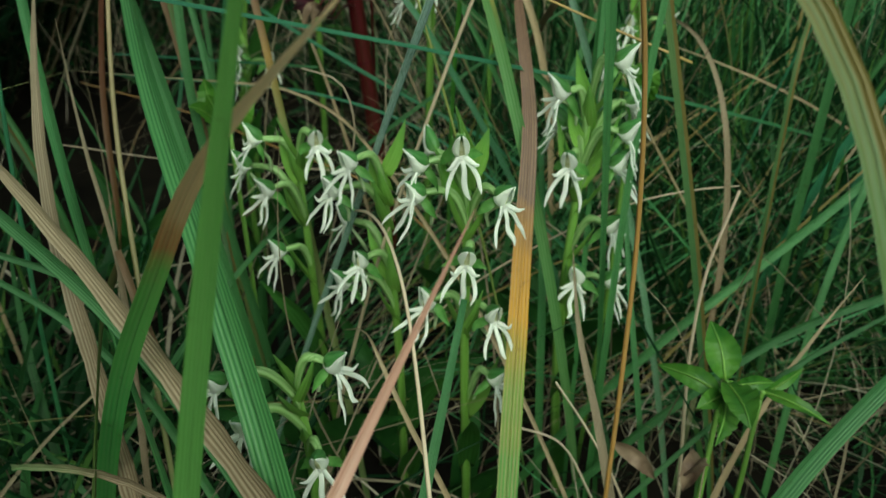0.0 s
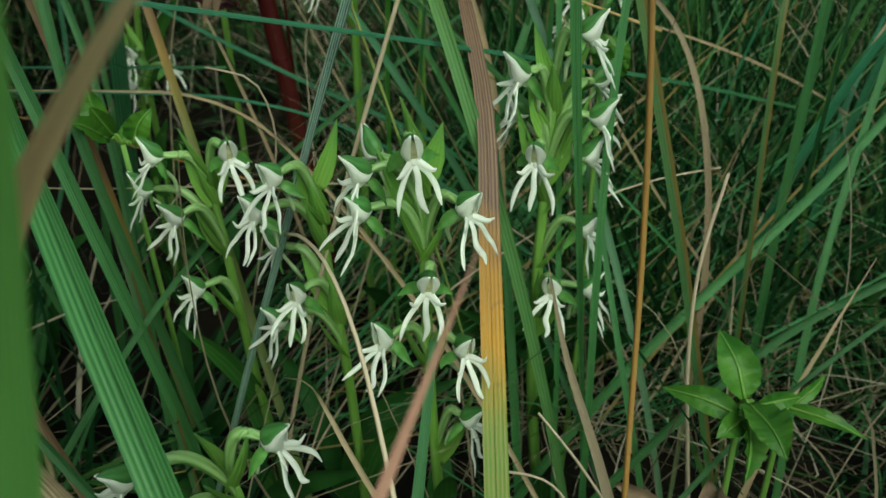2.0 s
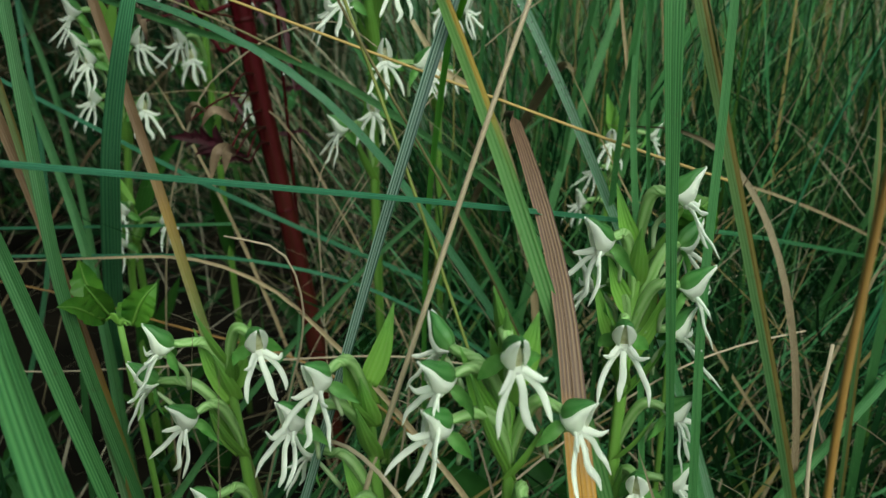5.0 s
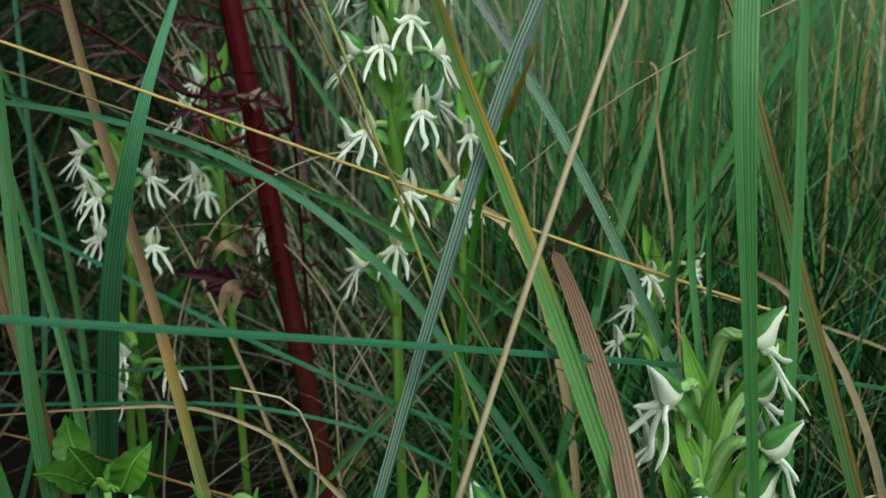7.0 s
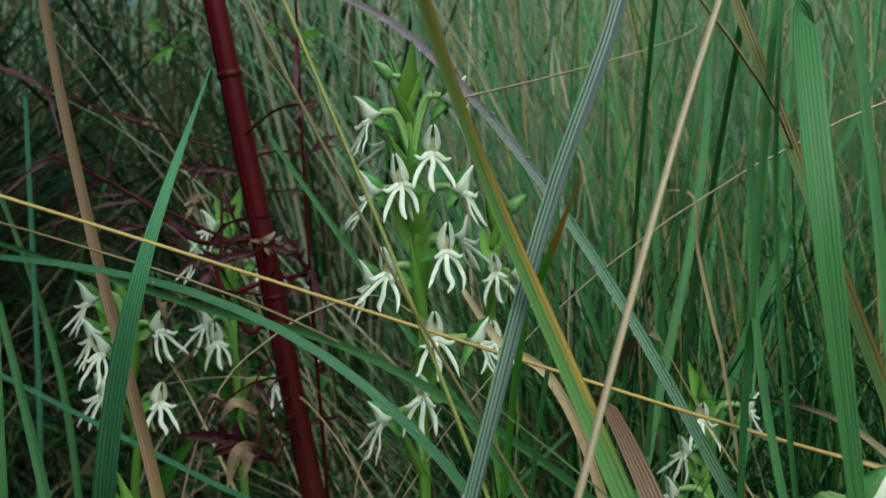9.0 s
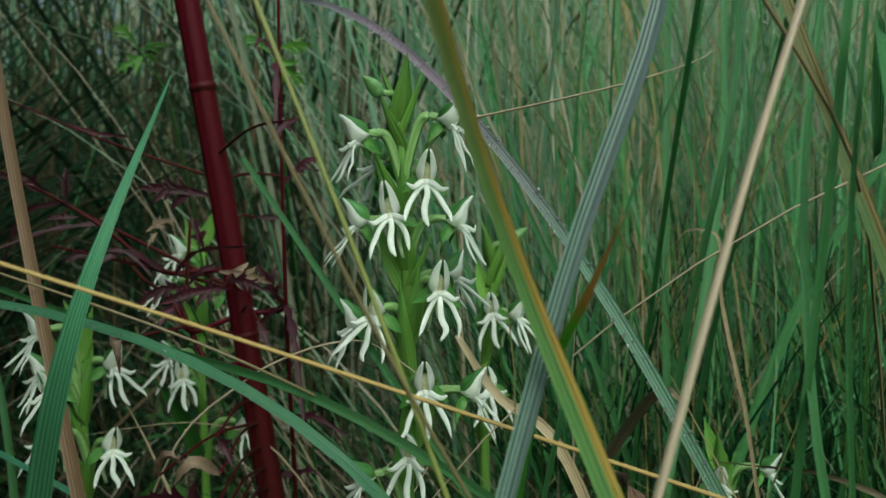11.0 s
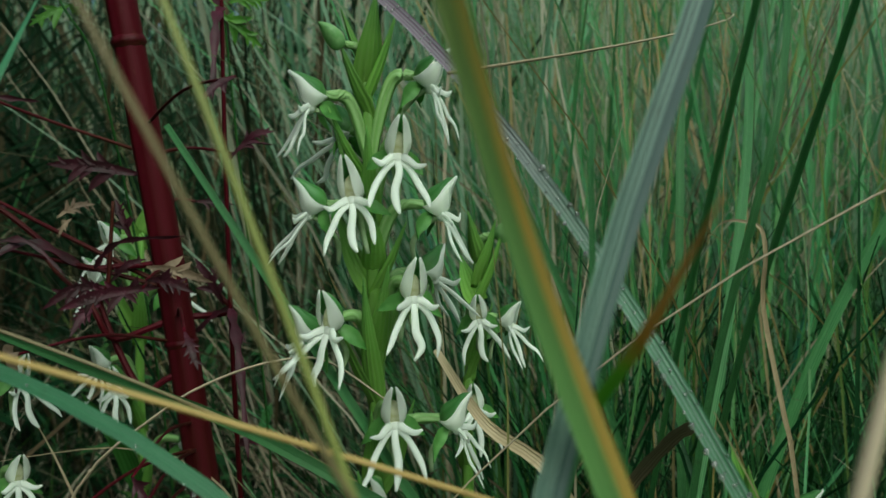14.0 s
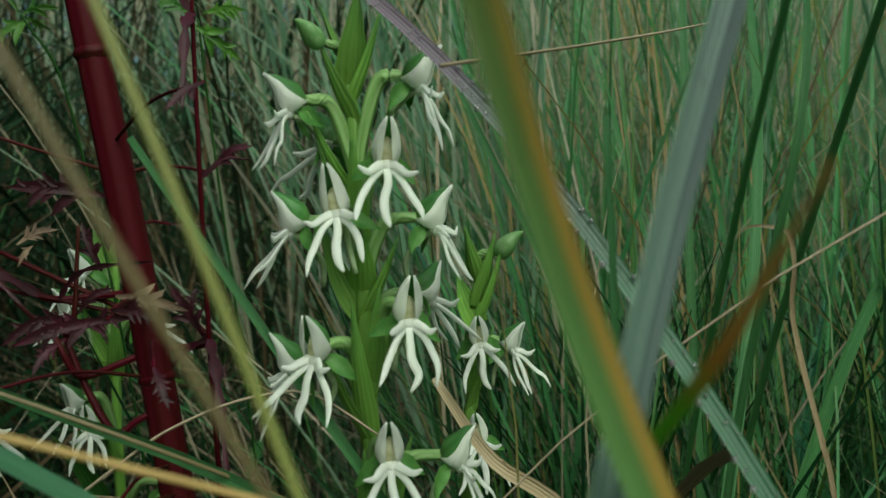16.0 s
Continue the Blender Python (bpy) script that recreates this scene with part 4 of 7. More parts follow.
grass_blade("strawyellow", "grass blade turning from green to yellow and brown", 0.00454, (-0.0845, 0.4414, -0.0005), (-0.0922, 0.4502, 0.0439), (-0.1012, 0.4604, 0.0877), (-0.1117, 0.4724, 0.1307), (-0.1224, 0.4850, 0.1735), (-0.1338, 0.4970, 0.2163), (-0.1472, 0.5076, 0.2588), (-0.1614, 0.5179, 0.3013))
grass_blade("green", "fresh blue-green grass blade with fine parallel veins", 0.00434, (-0.0677, 0.4171, -0.0033), (-0.0769, 0.4246, 0.0478), (-0.0878, 0.4337, 0.0983), (-0.1010, 0.4445, 0.1480), (-0.1140, 0.4582, 0.1969), (-0.1217, 0.4762, 0.2456), (-0.1290, 0.4967, 0.2933), (-0.1374, 0.5176, 0.3408))
grass_blade("green", "fresh blue-green grass blade with fine parallel veins", 0.01060, (0.0105, 0.2148, -0.0064), (-0.0033, 0.2374, 0.0530), (-0.0202, 0.2652, 0.1093), (-0.0410, 0.2990, 0.1608), (-0.0688, 0.3405, 0.2022), (-0.0993, 0.3894, 0.2322), (-0.1276, 0.4439, 0.2537), (-0.1549, 0.4996, 0.2733))
grass_blade("green", "fresh blue-green grass blade with fine parallel veins", 0.00560, (-0.0664, 0.4030, -0.0015), (-0.0746, 0.4089, 0.0429), (-0.0841, 0.4159, 0.0868), (-0.0953, 0.4240, 0.1302), (-0.1076, 0.4331, 0.1730), (-0.1208, 0.4440, 0.2151), (-0.1355, 0.4554, 0.2566), (-0.1502, 0.4668, 0.2981))
grass_blade("fresh", "broad fresh green grass blade with a pointed tip", 0.00520, (-0.0475, 0.1958, -0.0076), (-0.0447, 0.2017, 0.0460), (-0.0413, 0.2088, 0.0994), (-0.0371, 0.2175, 0.1526), (-0.0321, 0.2279, 0.2053), (-0.0246, 0.2384, 0.2578), (-0.0127, 0.2389, 0.3102), (-0.0100, 0.2374, 0.3225), profile=(0.6, 0.85, 1.0, 1.0, 0.95, 0.75, 0.28, 0.03))
grass_blade("pinkstem", "pinkish-brown dry grass blade with a pointed tip", 0.00586, (-0.0768, 0.0421, -0.0051), (-0.0686, 0.0641, 0.0420), (-0.0589, 0.0901, 0.0869), (-0.0476, 0.1204, 0.1285), (-0.0346, 0.1552, 0.1657), (-0.0198, 0.1947, 0.1973), (-0.0035, 0.2383, 0.2219), (0.0157, 0.2614, 0.2618), profile=POINTED)
grass_blade("beigegreen", "green grass blade with a dead beige tip", 0.00700, (-0.1404, 0.3453, -0.0045), (-0.1285, 0.3364, 0.0448), (-0.1143, 0.3258, 0.0933), (-0.0975, 0.3132, 0.1403), (-0.0778, 0.2984, 0.1856), (-0.0549, 0.2809, 0.2283), (-0.0307, 0.2602, 0.2688), (0.0002, 0.2414, 0.3046), profile=POINTED)
grass_blade("dry", "dry pale-brown grass leaf with dark streaks", 0.01000, (0.0469, 0.2440, -0.0038), (0.0278, 0.2538, 0.0416), (0.0054, 0.2654, 0.0851), (-0.0206, 0.2789, 0.1259), (-0.0506, 0.2944, 0.1631), (-0.0836, 0.3123, 0.1966), (-0.1186, 0.3297, 0.2280), (-0.1578, 0.3431, 0.2563), profile=POINTED, ripple=0.15)
grass_blade("dry", "dry pale-brown grass leaf with dark streaks", 0.00780, (-0.0705, 0.2815, -0.0038), (-0.0786, 0.2926, 0.0382), (-0.0880, 0.3054, 0.0794), (-0.0989, 0.3203, 0.1195), (-0.1114, 0.3374, 0.1583), (-0.1255, 0.3570, 0.1952), (-0.1339, 0.3793, 0.2323), (-0.1371, 0.4016, 0.2703), profile=POINTED, ripple=0.15)
grass_blade("olivegreen", "olive-green grass blade with a brownish edge", 0.00533, (0.1110, 0.1235, -0.0010), (0.1074, 0.1386, 0.0511), (0.1030, 0.1567, 0.1022), (0.0978, 0.1784, 0.1518), (0.0916, 0.2042, 0.1993), (0.0842, 0.2344, 0.2439), (0.0716, 0.2627, 0.2883), (0.0388, 0.2800, 0.3280))
grass_blade("green", "fresh blue-green grass blade with fine parallel veins", 0.00688, (0.0064, 0.2090, -0.0016), (0.0208, 0.2214, 0.0383), (0.0374, 0.2356, 0.0768), (0.0564, 0.2519, 0.1132), (0.0780, 0.2704, 0.1471), (0.1025, 0.2908, 0.1777), (0.1312, 0.3097, 0.2055), (0.1599, 0.3286, 0.2333))
grass_stem("tanstalk", "orange-tan dry grass stalk", 0.00202, (0.0607, 0.3019, -0.0019), (0.0619, 0.3141, 0.0513), (0.0633, 0.3289, 0.1039), (0.0643, 0.3437, 0.1565), (0.0623, 0.3493, 0.2107), (0.0550, 0.3412, 0.2640), (0.0426, 0.3215, 0.3135), (0.0299, 0.3010, 0.3625))
grass_blade("dry", "dry pale-brown grass leaf with dark streaks", 0.00296, (0.1243, 0.4421, -0.0025), (0.1248, 0.4448, 0.0222), (0.1253, 0.4477, 0.0468), (0.1259, 0.4509, 0.0714), (0.1265, 0.4544, 0.0959), (0.1267, 0.4588, 0.1203), (0.1261, 0.4646, 0.1444), (0.1245, 0.4724, 0.1679), (0.1215, 0.4832, 0.1900), (0.1165, 0.4981, 0.2090), (0.1091, 0.5182, 0.2211), (0.1003, 0.5411, 0.2230), (0.0915, 0.5639, 0.2186), (0.0827, 0.5866, 0.2140), profile=POINTED, ripple=0.15)
grass_blade("dry", "dry pale-brown grass leaf with dark streaks", 0.00382, (0.0871, 0.2802, -0.0018), (0.0820, 0.2960, 0.0316), (0.0761, 0.3138, 0.0638), (0.0696, 0.3336, 0.0947), (0.0621, 0.3563, 0.1232), (0.0543, 0.3849, 0.1457), (0.0521, 0.4181, 0.1623), profile=POINTED, ripple=0.15)
grass_blade("green", "fresh blue-green grass blade with fine parallel veins", 0.00342, (-0.0157, 0.1975, -0.0025), (-0.0122, 0.2159, 0.0329), (-0.0082, 0.2367, 0.0669), (-0.0038, 0.2602, 0.0990), (0.0011, 0.2864, 0.1289), (0.0066, 0.3148, 0.1566), (0.0118, 0.3407, 0.1866))
grass_stem("olive", "thin olive-brown grass stem", 0.00258, (-0.0837, 0.3142, -0.0004), (-0.0902, 0.3287, 0.0443), (-0.0979, 0.3456, 0.0880), (-0.1068, 0.3653, 0.1302), (-0.1171, 0.3882, 0.1704), (-0.1267, 0.4126, 0.2100), (-0.1328, 0.4378, 0.2497), (-0.1369, 0.4636, 0.2893))
grass_blade("green", "fresh blue-green grass blade with fine parallel veins", 0.00700, (0.1122, 0.0209, -0.0002), (0.0811, 0.0670, 0.0724), (0.0416, 0.1254, 0.1306), (-0.0052, 0.1946, 0.1672), (-0.0560, 0.2698, 0.1759), (-0.1073, 0.3451, 0.1761), (-0.1524, 0.4129, 0.2162), (-0.1840, 0.4664, 0.2833))
grass_blade("green", "fresh blue-green grass blade with fine parallel veins", 0.00688, (0.0313, 0.2534, -0.0051), (0.0126, 0.2645, 0.0376), (-0.0090, 0.2774, 0.0783), (-0.0339, 0.2923, 0.1164), (-0.0623, 0.3092, 0.1511), (-0.0949, 0.3268, 0.1814), (-0.1320, 0.3401, 0.2087), (-0.1698, 0.3523, 0.2355))
grass_blade("dry", "dry pale-brown grass leaf with dark streaks", 0.00379, (-0.1106, 0.2870, 0.1577), (-0.0950, 0.2884, 0.1573), (-0.0796, 0.2879, 0.1548), (-0.0650, 0.2853, 0.1498), (-0.0508, 0.2820, 0.1441), (-0.0365, 0.2787, 0.1384), (-0.0223, 0.2755, 0.1327), profile=POINTED, ripple=0.15)
grass_stem("straw", "thin pale straw arching over beside the orchid", 0.00085, (-0.1280, 0.5700, -0.0010), (-0.1230, 0.5680, 0.1000), (-0.1100, 0.5650, 0.1850), (-0.0915, 0.5636, 0.2338), (-0.0711, 0.5658, 0.2525), (-0.0565, 0.5661, 0.2603), (-0.0415, 0.5643, 0.2645), (-0.0302, 0.5652, 0.2634), (-0.0159, 0.5631, 0.2534))
grass_blade("green", "fresh blue-green grass blade with fine parallel veins", 0.00244, (-0.1664, 0.2960, -0.0073), (-0.1462, 0.3318, 0.0468), (-0.1222, 0.3746, 0.0935), (-0.0942, 0.4243, 0.1301), (-0.0630, 0.4797, 0.1535), (-0.0283, 0.5362, 0.1678), (0.0163, 0.5828, 0.1884), (0.0681, 0.6184, 0.2141))
grass_blade("green", "fresh blue-green grass blade with fine parallel veins", 0.00267, (0.0851, 0.5338, -0.0003), (0.0713, 0.5384, 0.0494), (0.0549, 0.5439, 0.0981), (0.0354, 0.5504, 0.1455), (0.0122, 0.5570, 0.1912), (-0.0141, 0.5628, 0.2354), (-0.0413, 0.5684, 0.2790), (-0.0685, 0.5740, 0.3226))
grass_blade("green", "fresh blue-green grass blade with fine parallel veins", 0.00313, (0.1351, 0.6876, -0.0092), (0.1239, 0.6832, 0.0435), (0.1103, 0.6779, 0.0955), (0.0944, 0.6718, 0.1467), (0.0786, 0.6676, 0.1982), (0.0613, 0.6665, 0.2493), (0.0406, 0.6684, 0.2991), (0.0192, 0.6706, 0.3487))
grass_blade("green", "fresh blue-green grass blade with fine parallel veins", 0.00216, (0.0616, 0.4038, -0.0061), (0.0611, 0.4128, 0.0476), (0.0605, 0.4237, 0.1010), (0.0598, 0.4369, 0.1538), (0.0589, 0.4528, 0.2059), (0.0590, 0.4709, 0.2573), (0.0665, 0.4873, 0.3086), (0.0804, 0.5016, 0.3592))
grass_blade("green", "fresh blue-green grass blade with fine parallel veins", 0.00203, (0.0705, 0.5308, -0.0033), (0.0683, 0.5217, 0.0575), (0.0657, 0.5103, 0.1180), (0.0624, 0.4961, 0.1778), (0.0586, 0.4794, 0.2369), (0.0596, 0.4678, 0.2973), (0.0638, 0.4628, 0.3584), (0.0682, 0.4592, 0.4197))
grass_blade("green", "fresh blue-green grass blade with fine parallel veins", 0.00162, (0.0700, 0.6650, -0.0016), (0.0672, 0.6471, 0.0640), (0.0637, 0.6245, 0.1282), (0.0593, 0.5963, 0.1899), (0.0539, 0.5615, 0.2482), (0.0478, 0.5214, 0.3029), (0.0414, 0.4778, 0.3548), (0.0349, 0.4341, 0.4066))
grass_blade("green", "fresh blue-green grass blade with fine parallel veins", 0.00224, (0.0542, 0.6015, -0.0010), (0.0566, 0.5952, 0.0642), (0.0597, 0.5873, 0.1292), (0.0635, 0.5773, 0.1939), (0.0684, 0.5647, 0.2581), (0.0784, 0.5527, 0.3215), (0.0984, 0.5856, 0.3697), (0.1167, 0.6338, 0.4102))
grass_blade("green", "fresh blue-green grass blade with fine parallel veins", 0.00484, (0.0661, 0.6303, -0.0090), (0.0764, 0.6309, 0.0473), (0.0889, 0.6316, 0.1031), (0.1042, 0.6324, 0.1582), (0.1228, 0.6334, 0.2122), (0.1460, 0.6328, 0.2645), (0.1743, 0.6291, 0.3140), (0.2028, 0.6252, 0.3634))
grass_blade("green", "fresh blue-green grass blade with fine parallel veins", 0.00255, (0.1035, 0.6986, -0.0007), (0.1017, 0.6821, 0.0648), (0.0995, 0.6613, 0.1291), (0.0967, 0.6353, 0.1914), (0.0932, 0.6030, 0.2506), (0.0888, 0.5632, 0.3050), (0.0808, 0.5179, 0.3546), (0.0713, 0.4720, 0.4033))
grass_blade("green", "fresh blue-green grass blade with fine parallel veins", 0.00143, (0.1008, 0.5161, -0.0042), (0.0955, 0.5090, 0.0462), (0.0892, 0.5004, 0.0963), (0.0817, 0.4902, 0.1459), (0.0727, 0.4780, 0.1948), (0.0625, 0.4642, 0.2431), (0.0559, 0.4538, 0.2928), (0.0548, 0.4453, 0.3432))
grass_blade("straw_leaf", "dry straw-coloured grass leaf, bent", 0.00380, (0.0560, 0.5600, -0.0010), (0.0550, 0.5600, 0.0700), (0.0500, 0.5600, 0.1400), (0.0400, 0.5605, 0.1950), (0.0254, 0.5622, 0.2317), (0.0100, 0.5760, 0.2430), (-0.0028, 0.5750, 0.2635), profile=(0.6, 0.8, 1.0, 0.95, 0.9, 0.5), ripple=0.1)
grass_blade("straw_leaf", "dry straw-coloured grass leaf, bent", 0.00211, (0.0878, 0.3426, -0.0025), (0.0759, 0.3564, 0.0251), (0.0628, 0.3716, 0.0514), (0.0484, 0.3883, 0.0761), (0.0328, 0.4064, 0.0989), (0.0159, 0.4260, 0.1195), (-0.0022, 0.4469, 0.1375), (-0.0214, 0.4692, 0.1526), (-0.0416, 0.4925, 0.1645), (-0.0642, 0.5144, 0.1744), (-0.0938, 0.5256, 0.1817), (-0.1241, 0.5149, 0.1879), (-0.1504, 0.4964, 0.1956), (-0.1766, 0.4777, 0.2034), profile=POINTED, ripple=0.1)
grass_stem("straw", "pale dry straw stalk leaning through the grass", 0.00104, (-0.0877, 0.4919, -0.0019), (-0.0846, 0.4901, 0.0160), (-0.0813, 0.4882, 0.0338), (-0.0778, 0.4861, 0.0516), (-0.0741, 0.4839, 0.0694), (-0.0702, 0.4815, 0.0870), (-0.0659, 0.4790, 0.1046), (-0.0615, 0.4764, 0.1221), (-0.0567, 0.4735, 0.1395), (-0.0516, 0.4705, 0.1567), (-0.0467, 0.4674, 0.1740), (-0.0448, 0.4651, 0.1920), (-0.0501, 0.4643, 0.2090), (-0.0668, 0.4662, 0.2139))
grass_stem("tanstalk", "orange-tan dry grass stalk", 0.00131, (0.0423, 0.5224, -0.0054), (0.0318, 0.5256, 0.0212), (0.0189, 0.5296, 0.0466), (0.0030, 0.5345, 0.0700), (-0.0161, 0.5404, 0.0906), (-0.0384, 0.5473, 0.1072), (-0.0636, 0.5550, 0.1185), (-0.0906, 0.5634, 0.1235), (-0.1175, 0.5726, 0.1276), (-0.1442, 0.5821, 0.1324), (-0.1710, 0.5913, 0.1370), (-0.1983, 0.5998, 0.1404), (-0.2259, 0.6075, 0.1427), (-0.2535, 0.6152, 0.1450))
grass_stem("straw", "pale dry straw stalk leaning through the grass", 0.00103, (0.1306, 0.4943, -0.0019), (0.1203, 0.4947, 0.0284), (0.1071, 0.4953, 0.0575), (0.0904, 0.4959, 0.0847), (0.0697, 0.4968, 0.1090), (0.0447, 0.4978, 0.1289), (0.0159, 0.4989, 0.1424), (-0.0155, 0.5002, 0.1481), (-0.0475, 0.5010, 0.1487), (-0.0794, 0.5009, 0.1486), (-0.1114, 0.5004, 0.1486), (-0.1434, 0.4997, 0.1495), (-0.1753, 0.4994, 0.1523), (-0.2071, 0.4993, 0.1555))
grass_stem("olive", "thin olive-brown grass stem", 0.00121, (0.0968, 0.6710, -0.0063), (0.0763, 0.6536, 0.0590), (0.0506, 0.6316, 0.1211), (0.0188, 0.6045, 0.1780), (-0.0197, 0.5716, 0.2273), (-0.0679, 0.5387, 0.2659), (-0.1326, 0.5436, 0.2919), (-0.1968, 0.5671, 0.3100))
grass_blade("green", "fresh blue-green grass blade with fine parallel veins", 0.00293, (0.1600, 0.5341, -0.0064), (0.1265, 0.5360, 0.0690), (0.0829, 0.5385, 0.1391), (0.0278, 0.5416, 0.2004), (-0.0392, 0.5454, 0.2483), (-0.1019, 0.5929, 0.2611), (-0.1715, 0.6332, 0.2799), (-0.2416, 0.6723, 0.2994))
grass_stem("straw", "pale dry straw stalk leaning through the grass", 0.00076, (-0.0028, 0.5298, 0.3276), (0.0306, 0.5582, 0.3367), (0.0624, 0.5881, 0.3464), (0.0916, 0.6204, 0.3568), (0.1166, 0.6558, 0.3677), (0.1350, 0.6950, 0.3786), (0.1421, 0.7380, 0.3881))
grass_blade("straw_leaf", "thin pale dry leaf curling over at its tip", 0.00140, (0.0960, 0.5560, -0.0020), (0.0975, 0.5570, 0.0900), (0.0945, 0.5600, 0.1700), (0.0884, 0.5625, 0.2319), (0.0858, 0.5629, 0.2460), (0.0822, 0.5664, 0.2725), (0.0805, 0.5620, 0.2857), (0.0788, 0.5611, 0.2934), (0.0746, 0.5624, 0.2954), (0.0702, 0.5647, 0.2950), (0.0668, 0.5662, 0.2901), profile=POINTED, ripple=0.15, twist=1.2)
grass_blade("dry", "dry pale-brown grass leaf bent over at its tip", 0.00440, (0.0150, 0.7000, -0.0020), (0.0190, 0.6820, 0.0800), (0.0260, 0.6520, 0.1380), (0.0354, 0.6176, 0.1828), (0.0453, 0.5802, 0.2167), (0.0492, 0.5671, 0.2310), (0.0520, 0.5515, 0.2447), (0.0551, 0.5434, 0.2496), (0.0575, 0.5384, 0.2474), profile=(0.5, 0.7, 0.85, 1.0, 0.9, 0.2), ripple=0.12)
grass_blade("browntip", "bright green blade with a brown tip", 0.00190, (-0.0039, 0.5259, -0.0011), (-0.0045, 0.5150, 0.1000), (-0.0030, 0.4950, 0.2000), (0.0022, 0.4663, 0.2688), (0.0043, 0.4549, 0.2792), (0.0065, 0.4443, 0.2893), (0.0105, 0.4363, 0.3021), profile=(0.7, 0.95, 1.0, 0.95, 0.85, 0.12))
grass_blade("green", "fresh blue-green grass blade with fine parallel veins", 0.00169, (0.0006, 0.5726, -0.0086), (0.0023, 0.5655, 0.0385), (0.0044, 0.5571, 0.0853), (0.0068, 0.5472, 0.1318), (0.0097, 0.5355, 0.1779), (0.0130, 0.5218, 0.2234), (0.0189, 0.5088, 0.2687), (0.0207, 0.5109, 0.3152))
grass_blade("olivegreen", "olive-green grass blade with a brownish edge", 0.00251, (0.1494, 0.4504, -0.0050), (0.1465, 0.4509, 0.0439), (0.1431, 0.4515, 0.0927), (0.1397, 0.4530, 0.1416), (0.1379, 0.4578, 0.1903), (0.1406, 0.4706, 0.2372), (0.1593, 0.5071, 0.2475), (0.1802, 0.5409, 0.2188))
grass_blade("green", "fresh blue-green grass blade with fine parallel veins", 0.00406, (0.1643, 0.4673, -0.0078), (0.1631, 0.4697, 0.0413), (0.1615, 0.4726, 0.0904), (0.1597, 0.4740, 0.1395), (0.1573, 0.4718, 0.1886), (0.1538, 0.4672, 0.2374), (0.1491, 0.4611, 0.2860), (0.1444, 0.4549, 0.3345))
grass_blade("green", "fresh blue-green grass blade with fine parallel veins", 0.00378, (0.1476, 0.3913, -0.0020), (0.1551, 0.4115, 0.0425), (0.1639, 0.4351, 0.0850), (0.1757, 0.4599, 0.1261), (0.1905, 0.4832, 0.1671), (0.2063, 0.5062, 0.2080), (0.2222, 0.5292, 0.2488))
grass_blade("green", "fresh blue-green grass blade with fine parallel veins", 0.00520, (0.0219, 0.4096, -0.0023), (0.0474, 0.4209, 0.0357), (0.0764, 0.4339, 0.0705), (0.1090, 0.4484, 0.1012), (0.1440, 0.4633, 0.1290), (0.1785, 0.4782, 0.1574), (0.2113, 0.4943, 0.1871), (0.2435, 0.5109, 0.2172))
grass_blade("green", "fresh blue-green grass blade with fine parallel veins", 0.00473, (0.0195, 0.3763, -0.0071), (0.0464, 0.3862, 0.0312), (0.0771, 0.3976, 0.0662), (0.1117, 0.4103, 0.0968), (0.1501, 0.4237, 0.1220), (0.1931, 0.4319, 0.1414), (0.2371, 0.4380, 0.1593))
grass_blade("straw_leaf", "dry straw-coloured grass leaf, bent", 0.00301, (0.1086, 0.3677, -0.0054), (0.1109, 0.3696, 0.0264), (0.1148, 0.3727, 0.0579), (0.1217, 0.3781, 0.0886), (0.1331, 0.3872, 0.1169), (0.1501, 0.4012, 0.1399), (0.1702, 0.4196, 0.1562), profile=POINTED, ripple=0.1)
grass_blade("green", "fresh blue-green grass blade with fine parallel veins", 0.00258, (0.1011, 0.3650, -0.0055), (0.0975, 0.3790, 0.0260), (0.0934, 0.3945, 0.0566), (0.0889, 0.4119, 0.0862), (0.0843, 0.4302, 0.1152), (0.0801, 0.4484, 0.1443), (0.0766, 0.4666, 0.1735))
grass_blade("green", "fresh blue-green grass blade with fine parallel veins", 0.00386, (0.0512, 0.4118, -0.0068), (0.0495, 0.4225, 0.0234), (0.0480, 0.4337, 0.0535), (0.0465, 0.4451, 0.0834), (0.0449, 0.4568, 0.1132), (0.0428, 0.4691, 0.1428), (0.0400, 0.4817, 0.1722))
grass_blade("olivegreen", "olive-green grass blade with a brownish edge", 0.00336, (-0.0675, 0.3810, -0.0026), (-0.0759, 0.3960, 0.0415), (-0.0857, 0.4134, 0.0844), (-0.0970, 0.4337, 0.1257), (-0.1099, 0.4567, 0.1650), (-0.1236, 0.4798, 0.2040), (-0.1380, 0.5027, 0.2429), (-0.1526, 0.5255, 0.2817))
grass_blade("green", "fresh blue-green grass blade with fine parallel veins", 0.00402, (-0.0956, 0.4243, -0.0023), (-0.1005, 0.4393, 0.0401), (-0.1062, 0.4566, 0.0815), (-0.1127, 0.4767, 0.1214), (-0.1205, 0.4996, 0.1597), (-0.1313, 0.5223, 0.1972), (-0.1463, 0.5436, 0.2342), (-0.1624, 0.5645, 0.2710))
